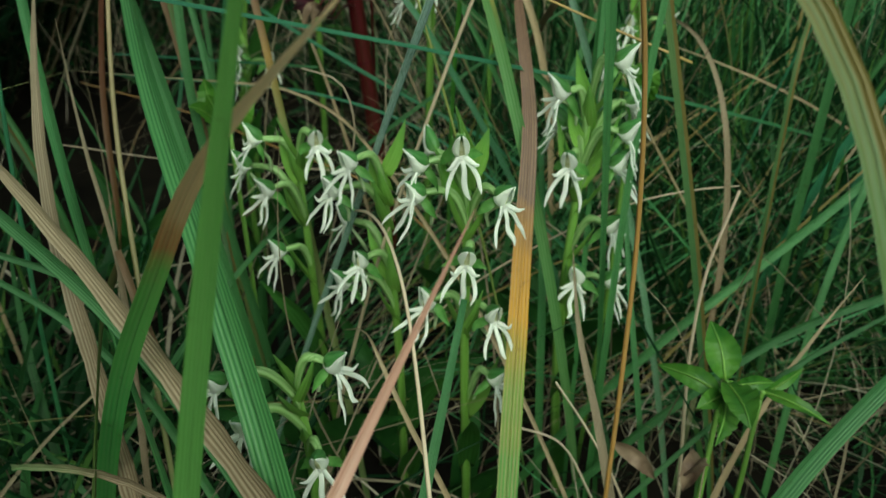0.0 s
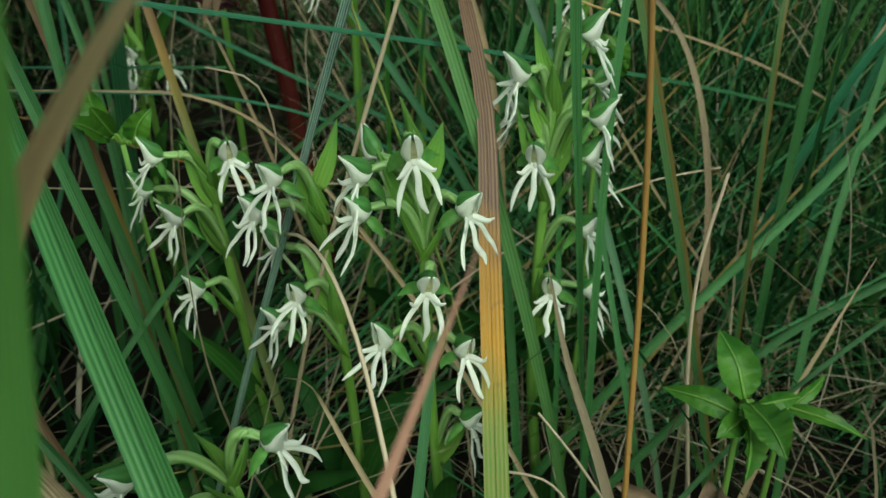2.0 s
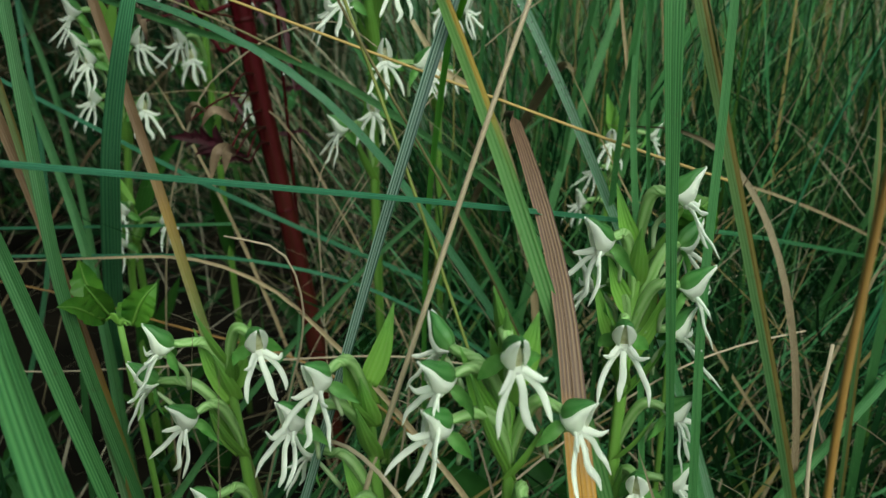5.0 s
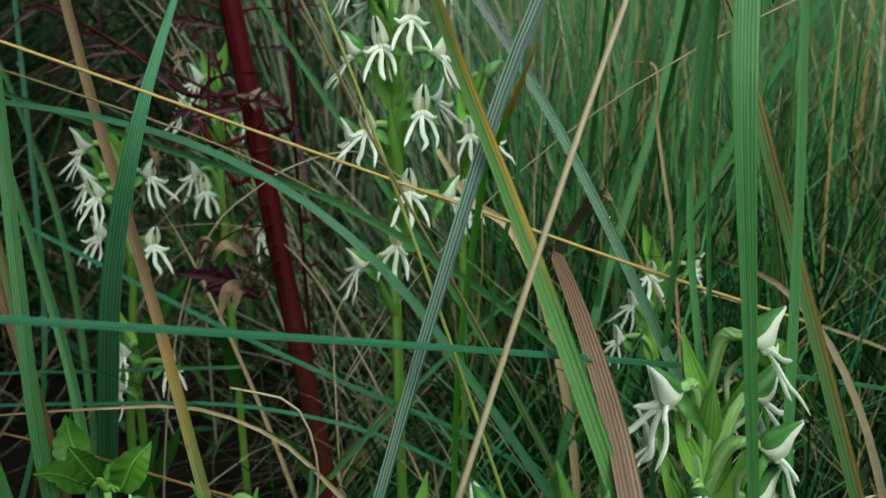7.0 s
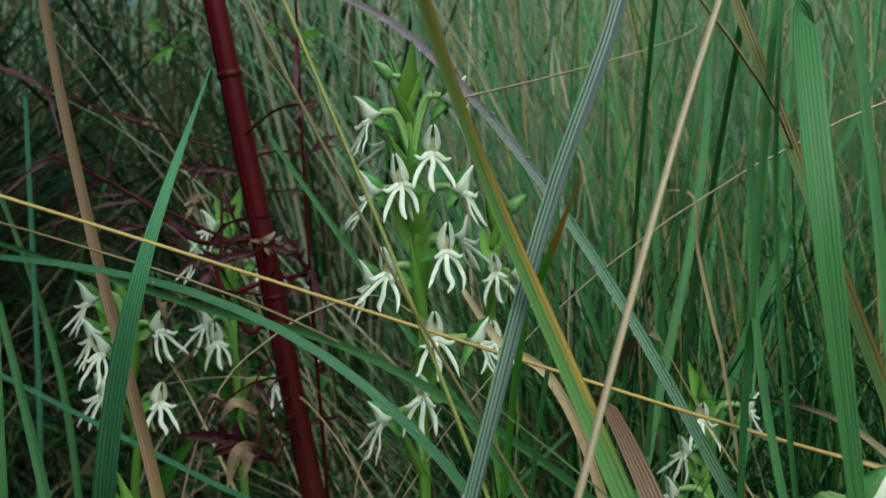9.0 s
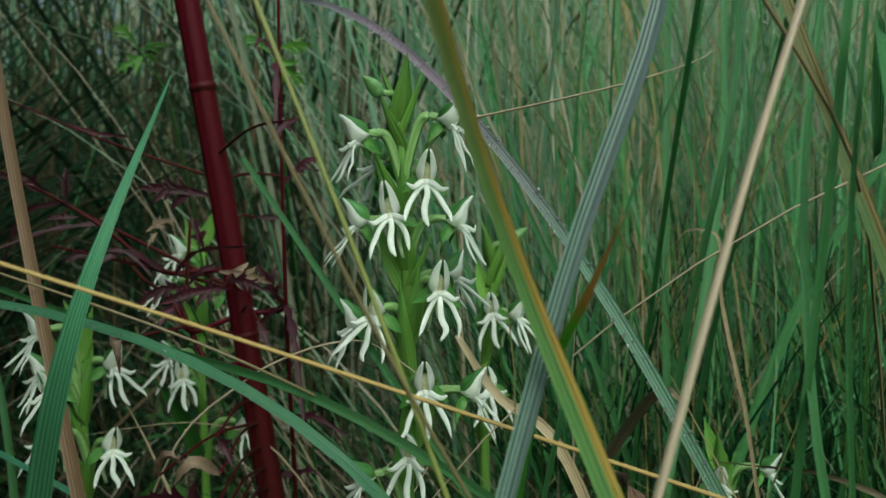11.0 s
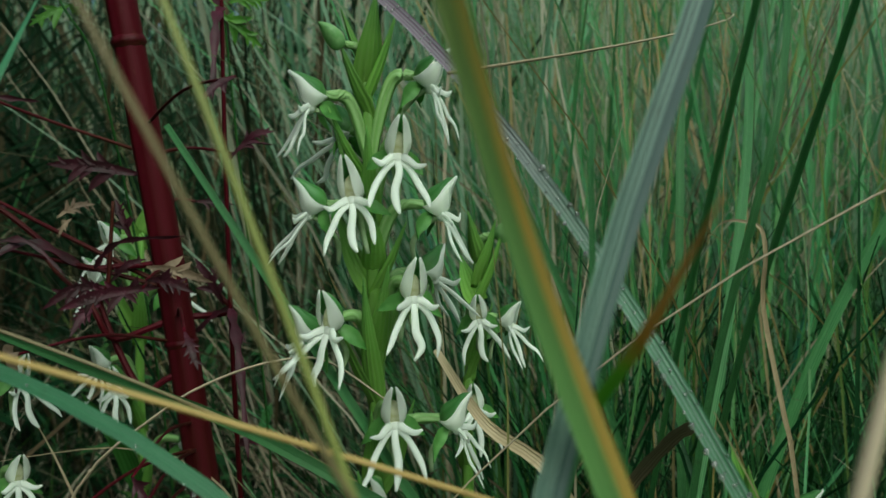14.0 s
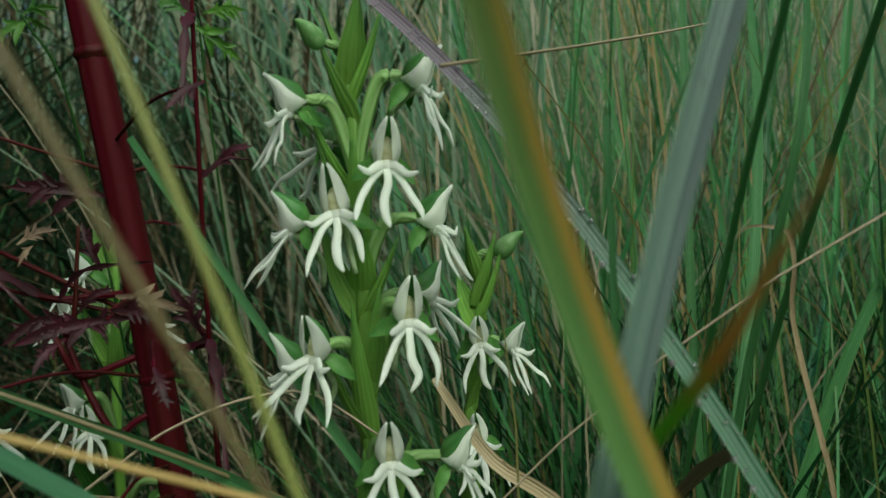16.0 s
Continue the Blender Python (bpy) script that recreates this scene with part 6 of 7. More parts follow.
def orchid(label, stem, flowers, buds=(), leaves=3, thick=0.0042, seed=1, top_bracts=3):
    """stem: knots from the ground up; flowers: (x, y, z, azimuth, size) of each open flower; buds alike."""
    r = random.Random(seed)
    base = Vector(stem[0])
    root = new("orchid", None)
    root.location = base
    tagged(root, label, "orchid", "white orchids in the grass")
    local = [Vector(p) - base for p in stem]
    part("stem", Shape().tube(local, (thick / 2, thick / 2 * 0.95, thick / 2 * 0.85, thick / 2 * 0.55), 26, 9).mesh("stem", STEM), root)
    axis = spline(local, 40)

    def on_axis(z):
        return min(axis, key=lambda p: abs(p.z - z))

    def bract(a, az, length, width, rise):
        d = Vector((math.sin(az), -math.cos(az), 0))
        part("bract", Shape().ribbon((a, a + d * length * 0.28 + Vector((0, 0, length * 0.45 * rise)), a + d * length * 0.5 + Vector((0, 0, length * rise))), width, (0.8, 1.0, 0.85, 0.45, 0.03), 14, 0.45, 0.0003, -d if abs(d.y) > 0.3 else (0, -1, 0.2)).mesh("bract", BRACT), root)

    for k, (x, y, z, az, size) in enumerate((*flowers, *buds)):
        here = Vector((x, y, z)) - base
        turn = Matrix.Rotation(radians(az + r.uniform(-6, 6)), 4, "Z") @ Matrix.Rotation(radians(r.uniform(-13, 2)), 4, "X") @ Matrix.Rotation(radians(r.uniform(-7, 7)), 4, "Y")
        at = Matrix.Translation(here) @ turn @ Matrix.Scale(size, 4)
        inv = at.inverted()
        foot = on_axis(min(here.z - 0.021 * size, axis[-1].z - 0.006))
        a = inv @ foot
        d = a - OVARY_AT
        mid1 = OVARY_AT + Vector((d.x * 0.86, d.y * 0.86, d.z * 0.52))
        mid2 = OVARY_AT + Vector((d.x * 0.45, d.y * 0.5, d.z * 0.06 + 0.0008))
        ov = part("flower", Shape().tube((a, mid1, mid2, OVARY_AT), (0.0007, 0.0012, 0.0016, 0.0016, 0.0011), 20, 14, 1.0, 0.06).mesh("flower", OVARY), root, at)
        if k < len(flowers):
            for name, me in FLOWERS[(k + seed) % len(FLOWERS)]:
                part(name, me, ov)
        else:
            part("bud", CLOSED, ov)
        bract(foot, radians(az + r.uniform(-25, 25)), r.uniform(0.017, 0.027) * size, r.uniform(0.0045, 0.007), r.uniform(0.8, 1.5))
    for k in range(top_bracts):
        bract(axis[-1 - k * 2], radians(r.uniform(-120, 120)), r.uniform(0.011, 0.017), r.uniform(0.006, 0.008), 1.4)
    for k in range(leaves):
        h = axis[int(2 + 16 * k / leaves)]
        az = r.uniform(-2.6, 2.6)
        d = Vector((math.sin(az), -math.cos(az), 0))
        length = r.uniform(0.04, 0.065)
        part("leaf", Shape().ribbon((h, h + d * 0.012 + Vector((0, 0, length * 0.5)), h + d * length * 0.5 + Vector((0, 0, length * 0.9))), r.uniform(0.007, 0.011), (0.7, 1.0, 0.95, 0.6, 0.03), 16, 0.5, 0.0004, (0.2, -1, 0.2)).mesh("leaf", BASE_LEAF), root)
    return root


orchid("tall white orchid spike with many spidery flowers and green bracts",
       ((-0.0219, 0.5720, -0.0100), (-0.0211, 0.5720, 0.1937), (-0.0185, 0.5720, 0.2481), (-0.0184, 0.5720, 0.2930), (-0.0184, 0.5720, 0.3182), (-0.0190, 0.5720, 0.3338)),
       ((-0.0124, 0.5552, 0.3117, 8, 1), (-0.0229, 0.5556, 0.3018, -15, 1), (-0.0321, 0.5667, 0.3248, -72, 1), (-0.0040, 0.5656, 0.3290, 68, 1), (-0.0019, 0.5667, 0.2979, 72, 1), (-0.0095, 0.5556, 0.2785, 15, 1), (-0.0292, 0.5562, 0.2718, -22, 1), (-0.0356, 0.5690, 0.2666, -80, 1), (-0.0334, 0.5685, 0.2987, -78, 1), (-0.0147, 0.5550, 0.2489, 0, 1), (-0.0259, 0.5850, 0.3180, -140, 1), (-0.0025, 0.5818, 0.2802, 125, 1), (-0.0199, 0.5556, 0.2289, -15, 1), (-0.0343, 0.5648, 0.2184, -65, 1), (0.0009, 0.5662, 0.2441, 70, 1),),
       ((-0.0262, 0.5660, 0.3385, -55, 0.72),), leaves=0, thick=0.0045, seed=1, top_bracts=3)
orchid("white orchid spike with open flowers and upright green bracts",
       ((0.0157, 0.3920, -0.0100), (0.0146, 0.3920, 0.0465), (0.0112, 0.3920, 0.1194), (0.0100, 0.3920, 0.1760), (0.0097, 0.3920, 0.2106)),
       ((0.0078, 0.3751, 0.2180, 5, 1), (0.0221, 0.3790, 0.1989, 40, 1), (0.0105, 0.3750, 0.1764, 0, 1), (0.0217, 0.3781, 0.1500, 35, 1), (-0.0033, 0.3781, 0.1540, -35, 1), (0.0239, 0.3848, 0.1141, 65, 1), (-0.0070, 0.3840, 0.2077, -62, 1), (-0.0081, 0.3822, 0.1968, -55, 1), (-0.0047, 0.4067, 0.2036, -150, 1),),
       (), leaves=3, thick=0.0042, seed=2, top_bracts=3)
orchid("white orchid spike among grass, flowers turned sideways",
       ((-0.0166, 0.4180, -0.0100), (-0.0172, 0.4180, 0.0378), (-0.0195, 0.4180, 0.1081), (-0.0227, 0.4180, 0.1525), (-0.0240, 0.4180, 0.1893)),
       ((-0.0352, 0.4033, 0.1971, -30, 1), (-0.0428, 0.4060, 0.1836, -45, 1), (-0.0323, 0.4020, 0.1545, -20, 1), (-0.0404, 0.4071, 0.1409, -50, 1), (-0.0412, 0.4265, 0.1598, -120, 1),),
       (), leaves=3, thick=0.0042, seed=3, top_bracts=3)
orchid("white orchid spike with small open flowers behind the others",
       ((-0.0534, 0.4450, -0.0100), (-0.0613, 0.4450, 0.0834), (-0.0643, 0.4450, 0.1418), (-0.0659, 0.4450, 0.1789)),
       ((-0.0830, 0.4397, 0.1882, -72, 1), (-0.0536, 0.4290, 0.1938, 20, 1), (-0.0766, 0.4320, 0.1684, -40, 1), (-0.0905, 0.4480, 0.1718, -100, 1), (-0.0752, 0.4330, 0.1370, -45, 1),),
       (), leaves=3, thick=0.0042, seed=4, top_bracts=3)
orchid("low white orchid with few flowers among grass roots",
       ((-0.0382, 0.3350, -0.0100), (-0.0388, 0.3350, 0.1069), (-0.0408, 0.3350, 0.1358), (-0.0421, 0.3350, 0.1488)),
       ((-0.0633, 0.3220, 0.1584, -40, 1), (-0.0555, 0.3186, 0.1443, -15, 1), (-0.0270, 0.3286, 0.1641, 68, 1), (-0.0314, 0.3183, 0.1314, 10, 1),),
       (), leaves=0, thick=0.0042, seed=5, top_bracts=1)
orchid("sturdy white orchid spike with broad green bracts",
       ((0.0626, 0.4420, -0.0100), (0.0543, 0.4420, 0.0819), (0.0537, 0.4420, 0.1519), (0.0556, 0.4420, 0.2110)),
       ((0.0426, 0.4367, 0.2159, -72, 1.08), (0.0650, 0.4367, 0.2290, 72, 1.08), (0.0703, 0.4362, 0.2006, 70, 1.08), (0.0478, 0.4258, 0.1916, -18, 1.08), (0.0696, 0.4396, 0.1849, 82, 1.08), (0.0447, 0.4492, 0.1983, -115, 1.08), (0.0720, 0.4505, 0.2083, 120, 1.08), (0.0687, 0.4335, 0.1594, 60, 1.08), (0.0568, 0.4266, 0.1372, -25, 1.08), (0.0731, 0.4362, 0.1304, 70, 1.08),),
       (), leaves=2, thick=0.005, seed=6, top_bracts=4)
orchid("slender orchid behind with few small white flowers",
       ((0.1000, 0.6000, -0.0100), (0.0988, 0.6000, 0.1423), (0.0946, 0.6000, 0.1761), (0.0959, 0.6000, 0.2055)),
       ((0.0836, 0.5915, 0.1889, -60, 0.85), (0.0777, 0.5915, 0.1724, -60, 0.85), (0.0878, 0.5833, 0.2048, -10, 0.85), (0.1112, 0.5956, 0.2035, 75, 0.85),),
       (), leaves=1, thick=0.0042, seed=7, top_bracts=3)
orchid("orchid with a curved bud and white flowers behind the tall spike",
       ((0.0111, 0.6300, -0.0100), (0.0117, 0.6300, 0.2147), (0.0138, 0.6300, 0.2466), (0.0175, 0.6300, 0.2779)),
       ((0.0142, 0.6130, 0.2640, 0, 0.95), (0.0243, 0.6191, 0.2608, 50, 0.95), (0.0127, 0.6130, 0.2355, 0, 0.95),),
       ((0.0249, 0.6242, 0.2873, 70, 0.95),), leaves=1, thick=0.0042, seed=8, top_bracts=3)
orchid("white orchid in the shade of the red stem",
       ((-0.1142, 0.7000, -0.0100), (-0.1140, 0.7000, 0.1971), (-0.1132, 0.7000, 0.2414), (-0.1102, 0.7000, 0.2924)),
       ((-0.1176, 0.6853, 0.2872, -30, 1.05), (-0.1234, 0.6846, 0.2394, -25, 1.05), (-0.0952, 0.6870, 0.2678, 40, 1.05), (-0.1262, 0.6915, 0.2727, -60, 1.05), (-0.1181, 0.6833, 0.2305, 10, 1.05), (-0.0927, 0.6870, 0.2058, 40, 1.05),),
       (), leaves=3, thick=0.0042, seed=9, top_bracts=3)
orchid("white orchid in the dark at the grass edge",
       ((-0.1511, 0.6400, -0.0100), (-0.1500, 0.6400, 0.1558), (-0.1461, 0.6400, 0.2019), (-0.1473, 0.6400, 0.2588)),
       ((-0.1581, 0.6315, 0.2602, -60, 1.05), (-0.1567, 0.6291, 0.2451, -50, 1.05), (-0.1302, 0.6291, 0.2468, 50, 1.05), (-0.1538, 0.6253, 0.2209, -30, 1.05), (-0.1317, 0.6270, 0.2157, 40, 1.05), (-0.1519, 0.6240, 0.2393, -20, 1.05),),
       (), leaves=3, thick=0.0042, seed=10, top_bracts=3)
orchid("small white orchid low in the dark grass",
       ((-0.1470, 0.6100, -0.0100), (-0.1460, 0.6100, 0.1226), (-0.1428, 0.6100, 0.1509), (-0.1402, 0.6100, 0.1742)),
       ((-0.1389, 0.5940, 0.1750, -20, 0.9), (-0.1423, 0.5953, 0.1588, -30, 0.9), (-0.1212, 0.5970, 0.1677, 40, 0.9),),
       (), leaves=2, thick=0.0042, seed=11, top_bracts=3)



# ---- herbs and the red stem ----
def herb(label, ground_at, crown, leaves):
    """A short stem with broad leaves: each from its base to its tip, with a width."""
    base = Vector(ground_at)
    plant = tagged(new("herb", None), label, "herb")
    plant.location = base
    top = Vector(crown) - base
    part("stem", Shape().tube((Vector((0, 0, 0)), top * 0.5 + Vector((0.002, 0, 0)), top), (0.0013, 0.0012, 0.001), 12, 7).mesh("stem", STEM), plant)
    for k, (a, b, w) in enumerate(leaves):
        a, b = Vector(a) - base, Vector(b) - base
        mid = (a + b) / 2 + Vector((0, -0.1, 0.12)) * (b - a).length
        part("leaf_stalk", Shape().tube((top, (top + a) / 2 + Vector((0, 0, 0.002)), a), (0.0008, 0.0007, 0.0006), 8, 6).mesh("leaf_stalk", STEM), plant)
        leaf = part("leaf", Shape().ribbon((a, mid, b), w, (0.3, 0.85, 1.0, 0.8, 0.45, 0.03), 18, 0.4, 0.0004, (0.15, -0.8, 0.6), 35 * (k % 3 - 1), 0.16, k).mesh("leaf", BROAD), plant)
        part("midrib", Shape().tube((a + Vector((0, -0.0004, 0.0003)), mid + Vector((0, -0.0004, 0.0003)), b), (0.0005, 0.0004, 0.0002), 12, 5).mesh("midrib", BRACT), leaf)
    return plant


def lacy_leaf(a, b, seed, broad=0.34):
    """A deeply cut leaf from a to b: a narrow blade with pointed lobes in pairs, drooping a little."""
    r = random.Random(seed)
    a, b = Vector(a), Vector(b)
    n = (b - a).length
    face = Vector((r.uniform(-0.3, 0.3), -1, r.uniform(-0.2, 0.4)))
    mid = (a + b) / 2 + Vector((0, -0.06, r.uniform(0.02, 0.16))) * n
    out = Shape().ribbon((a, mid, b), n * 0.15, (0.25, 0.7, 0.8, 1.0, 0.7, 0.03), 14, 0.3, 0.0002, face, r.uniform(-25, 25))
    line = spline((a, mid, b), 20)
    for i in (5, 8, 11, 14):
        d = (line[i + 1] - line[i - 1]).normalized()
        across = d.cross(face).normalized()
        for side in (-1, 1):
            p = line[i + r.randint(-1, 1)]
            reach = n * broad * (1.15 - i / 22) * r.uniform(0.55, 1.15)
            tip = p + (across * side * 0.8 + d * 0.75) * reach + Vector((0, r.uniform(-0.2, 0.2), -0.15)) * reach
            out.ribbon((p, (p + tip) / 2 + d * reach * 0.12, tip), reach * 0.34, (0.7, 1.0, 0.7, 0.03), 6, 0.3, 0.0002, face)
    return out


def red_herb(main, width, side, side_width, withered, toothed, twigs, lacy, dry_lacy):
    """A stout dark red stem with thin side shoots and toothed dark leaves."""
    r = random.Random(8)
    base = Vector(main[0])
    plant = tagged(new("red_stemmed_herb", None), "stout dark red stem with toothed purple-red leaves, partly withered", "herb")
    plant.location = base
    a = [Vector(k) - base for k in main]
    part("stem", Shape().tube(a, (width * 0.55, width * 0.52, width * 0.48, width * 0.42), 40, 14, 1.0, 0.012).mesh("stem", RED), plant)
    pts = spline(a, 60)
    for i in (20, 31, 42, 50):
        d = (pts[i + 1] - pts[i]).normalized()
        part("node", Shape().tube((pts[i] - d * 0.002, pts[i], pts[i] + d * 0.0022), (width * 0.46, width * 0.56, width * 0.45), 6, 14).mesh("node", RED), plant)
    b = [Vector(k) - base for k in side]
    shoots = [(b, side_width)]
    for k in range(3):
        i = r.randint(26, 44)
        az = -r.uniform(0.4, 2.2) if k < 8 else r.uniform(1.6, 2.6)
        d = Vector((math.sin(az), -math.cos(az) * 0.7, r.uniform(0.1, 0.7)))
        n = r.uniform(0.04, 0.12) if k < 8 else 0.04
        bend = Vector((r.uniform(-0.3, 0.3), r.uniform(-0.3, 0.1), r.uniform(-0.5, 0.2)))
        shoots.append(([pts[i], pts[i] + d * n * 0.5, pts[i] + (d + bend * 0.6) * n], r.uniform(0.0011, 0.0022)))
    for knots, w in shoots:
        shoot = part("shoot", Shape().tube(knots, (w / 2, w / 2 * 0.8, w / 2 * 0.4), 20, 7).mesh("shoot", RED), plant)
        line = spline(knots, 20)
        for _ in range(3 if len(knots) < 5 else 9):
            p = line[r.randint(9, 20)]
            d = Vector((r.uniform(-1, 1), r.uniform(-0.7, 0.3), r.uniform(-0.5, 0.6))).normalized()
            n = r.uniform(0.014, 0.04)
            droop = Vector((r.uniform(-0.3, 0.3), 0, r.uniform(-0.6, 0.1)))
            w2 = r.uniform(0.002, 0.0042)
            part("leaf", Shape().ribbon((p, p + d * n * 0.5, p + (d + droop) * n), w2, (0.2, 0.9, 0.35, 1.0, 0.35, 0.8, 0.25, 0.5, 0.03), 18, 0.3, 0.0003, (0.2, -1, 0.4), r.uniform(-60, 60), 0.2, r.random() * 6).mesh("leaf", RED_LEAF), shoot)
    for mat, leaves, w, frill in ((DEAD, withered, 0.0042, 0.15), (RED_LEAF, toothed, 0.006, 0.2)):
        for k, (p, q) in enumerate(leaves):
            p, q = Vector(p) - base, Vector(q) - base
            root = min(pts, key=lambda c: abs(c.z - p.z + 0.006))
            stalk = part("shoot", Shape().tube((root, (root + p) / 2 + Vector((0, 0, 0.004)), p), (0.0006, 0.0005, 0.0004), 10, 6).mesh("shoot", RED), plant)
            bend = (p + q) / 2 + Vector((0, -0.004, 0.006))
            teeth = (0.25, 0.9, 1.0, 0.7, 0.05) if mat == DEAD else (0.2, 0.8, 0.4, 1.0, 0.4, 0.8, 0.3, 0.5, 0.03)
            part("leaf", lacy_leaf(p, q, 90 + k).mesh("leaf", mat) if mat == RED_LEAF else Shape().ribbon((p, bend, q), w, teeth, 20, 0.6, 0.0003, (0.2, -0.9, 0.4), 50 - 40 * k, frill, k).mesh("leaf", mat), stalk, None, "curled withered brown leaf" if mat == DEAD else "toothed dark purple leaf")
    lines = []
    for knots in twigs:
        t = [Vector(k) - base for k in knots]
        root = min(pts, key=lambda c: (c - t[-1]).length)
        t.append((t[-1] + root) / 2 + Vector((0, 0.002, -0.001)))
        t.append(root)
        twig = part("shoot", Shape().tube(t, (0.0005, 0.0008, 0.0011, 0.0011), 24, 7).mesh("shoot", RED), plant)
        lines += [(p, twig) for p in spline(t, 30)]
    lines += [(p, None) for p in pts]
    for mat, leaves in ((RED_LEAF, lacy), (DEAD, dry_lacy)):
        for k, (p, q) in enumerate(leaves):
            p, q = Vector(p) - base, Vector(q) - base
            root, twig = min(lines, key=lambda c: (c[0] - p).length)
            leaf = part("leaf", lacy_leaf(p, q, 60 + k).mesh("leaf", mat), twig or plant, None, "lacy dark purple leaf" if mat == RED_LEAF else "lacy withered pale leaf")
            if (root - p).length > 0.002 and not twig:
                part("leaf_stalk", Shape().tube((root, (root + p) / 2 + Vector((0, 0, 0.002)), p), (0.0007, 0.0005, 0.0004), 8, 6).mesh("leaf_stalk", RED), plant)
    return plant


def feathery_herb(label, stem, leaves):
    """A thin green stem with deeply cut leaves at its top."""
    base = Vector(stem[0])
    plant = tagged(new("herb", None), label, "herb")
    plant.location = base
    # the stem takes the shade-dark leaf colour so that it hardly shows
    part("stem", Shape().tube([Vector(k) - base for k in stem], (0.0006, 0.0005, 0.0004), 24, 7).mesh("stem", SHADE_LEAF), plant)
    for k, (a, b) in enumerate(leaves):
        part("leaf", lacy_leaf(Vector(a) - base, Vector(b) - base, 30 + k, 0.42).mesh("leaf", BROAD), plant)
    return plant


def dead_leaf(label, a, b, width, twist, seed):
    """A withered leaf curled along its length."""
    base = Vector(a)
    mid = (Vector(b) - base) * 0.5 + Vector((0, -0.004, 0.006))
    leaf = new("dead_leaf", Shape().ribbon((Vector((0, 0, 0)), mid, Vector(b) - base), width, (0.2, 0.8, 1.0, 0.7, 0.05), 20, 0.7, 0.0003, (0.1, -0.8, 0.5), twist, 0.1, seed).mesh("dead_leaf", DEAD))
    leaf.location = base
    return tagged(leaf, label, "leaf", "withered leaves on the ground")


def shade_leaves(count, seed, xs, ys):
    """Broad basal leaves below the flowers, their shade put into the dark green."""
    r = random.Random(seed)
    for _ in range(count):
        base = Vector((r.uniform(*xs), r.uniform(*ys), -0.005))
        az, n = r.uniform(-1.9, 1.9), r.uniform(0.06, 0.12)
        d = Vector((math.sin(az), -math.cos(az) * 0.6, 0))
        plant = tagged(new("orchid_shoot", None), "low shoot with broad green leaves painted shade-dark", "plant", "leafy shoots under the orchids")
        plant.location = base
        for k in range(r.randint(2, 3)):
            dd = Matrix.Rotation(radians(k * 140 + r.uniform(-20, 20)), 3, "Z") @ d
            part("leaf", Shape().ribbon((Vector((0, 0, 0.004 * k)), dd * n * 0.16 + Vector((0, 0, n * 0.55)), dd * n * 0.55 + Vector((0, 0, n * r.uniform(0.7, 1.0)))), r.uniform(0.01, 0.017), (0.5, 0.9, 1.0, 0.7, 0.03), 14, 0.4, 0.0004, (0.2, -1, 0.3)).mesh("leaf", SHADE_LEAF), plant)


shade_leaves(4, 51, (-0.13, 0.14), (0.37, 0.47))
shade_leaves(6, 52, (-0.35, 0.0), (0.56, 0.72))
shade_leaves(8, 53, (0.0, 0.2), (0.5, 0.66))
dew_drops(0.00330, 0.5, 0.93, 230, 5, (0.1188, 0.4257, -0.0023), (0.1118, 0.4329, 0.0347), (0.1039, 0.4410, 0.0713), (0.0948, 0.4503, 0.1074), (0.0845, 0.4608, 0.1427), (0.0728, 0.4727, 0.1773), (0.0598, 0.4860, 0.2107), (0.0464, 0.4996, 0.2440), (0.0320, 0.5143, 0.2763), (0.0158, 0.5310, 0.3068), (-0.0019, 0.5505, 0.3346), (-0.0204, 0.5738, 0.3586), (-0.0379, 0.6030, 0.3758), (-0.0537, 0.6357, 0.3881))
dew_drops(0.00290, 0.5, 0.9, 16, 6, (0.0942, 0.4501, -0.0000), (0.0831, 0.4535, 0.0357), (0.0705, 0.4575, 0.0709), (0.0563, 0.4619, 0.1053), (0.0403, 0.4670, 0.1389), (0.0222, 0.4726, 0.1713), (0.0023, 0.4789, 0.2026), (-0.0189, 0.4857, 0.2328), (-0.0454, 0.4952, 0.2574), (-0.0772, 0.5065, 0.2738), (-0.1117, 0.5178, 0.2831), (-0.1473, 0.5284, 0.2884), (-0.1832, 0.5387, 0.2928), (-0.2190, 0.5490, 0.2973))
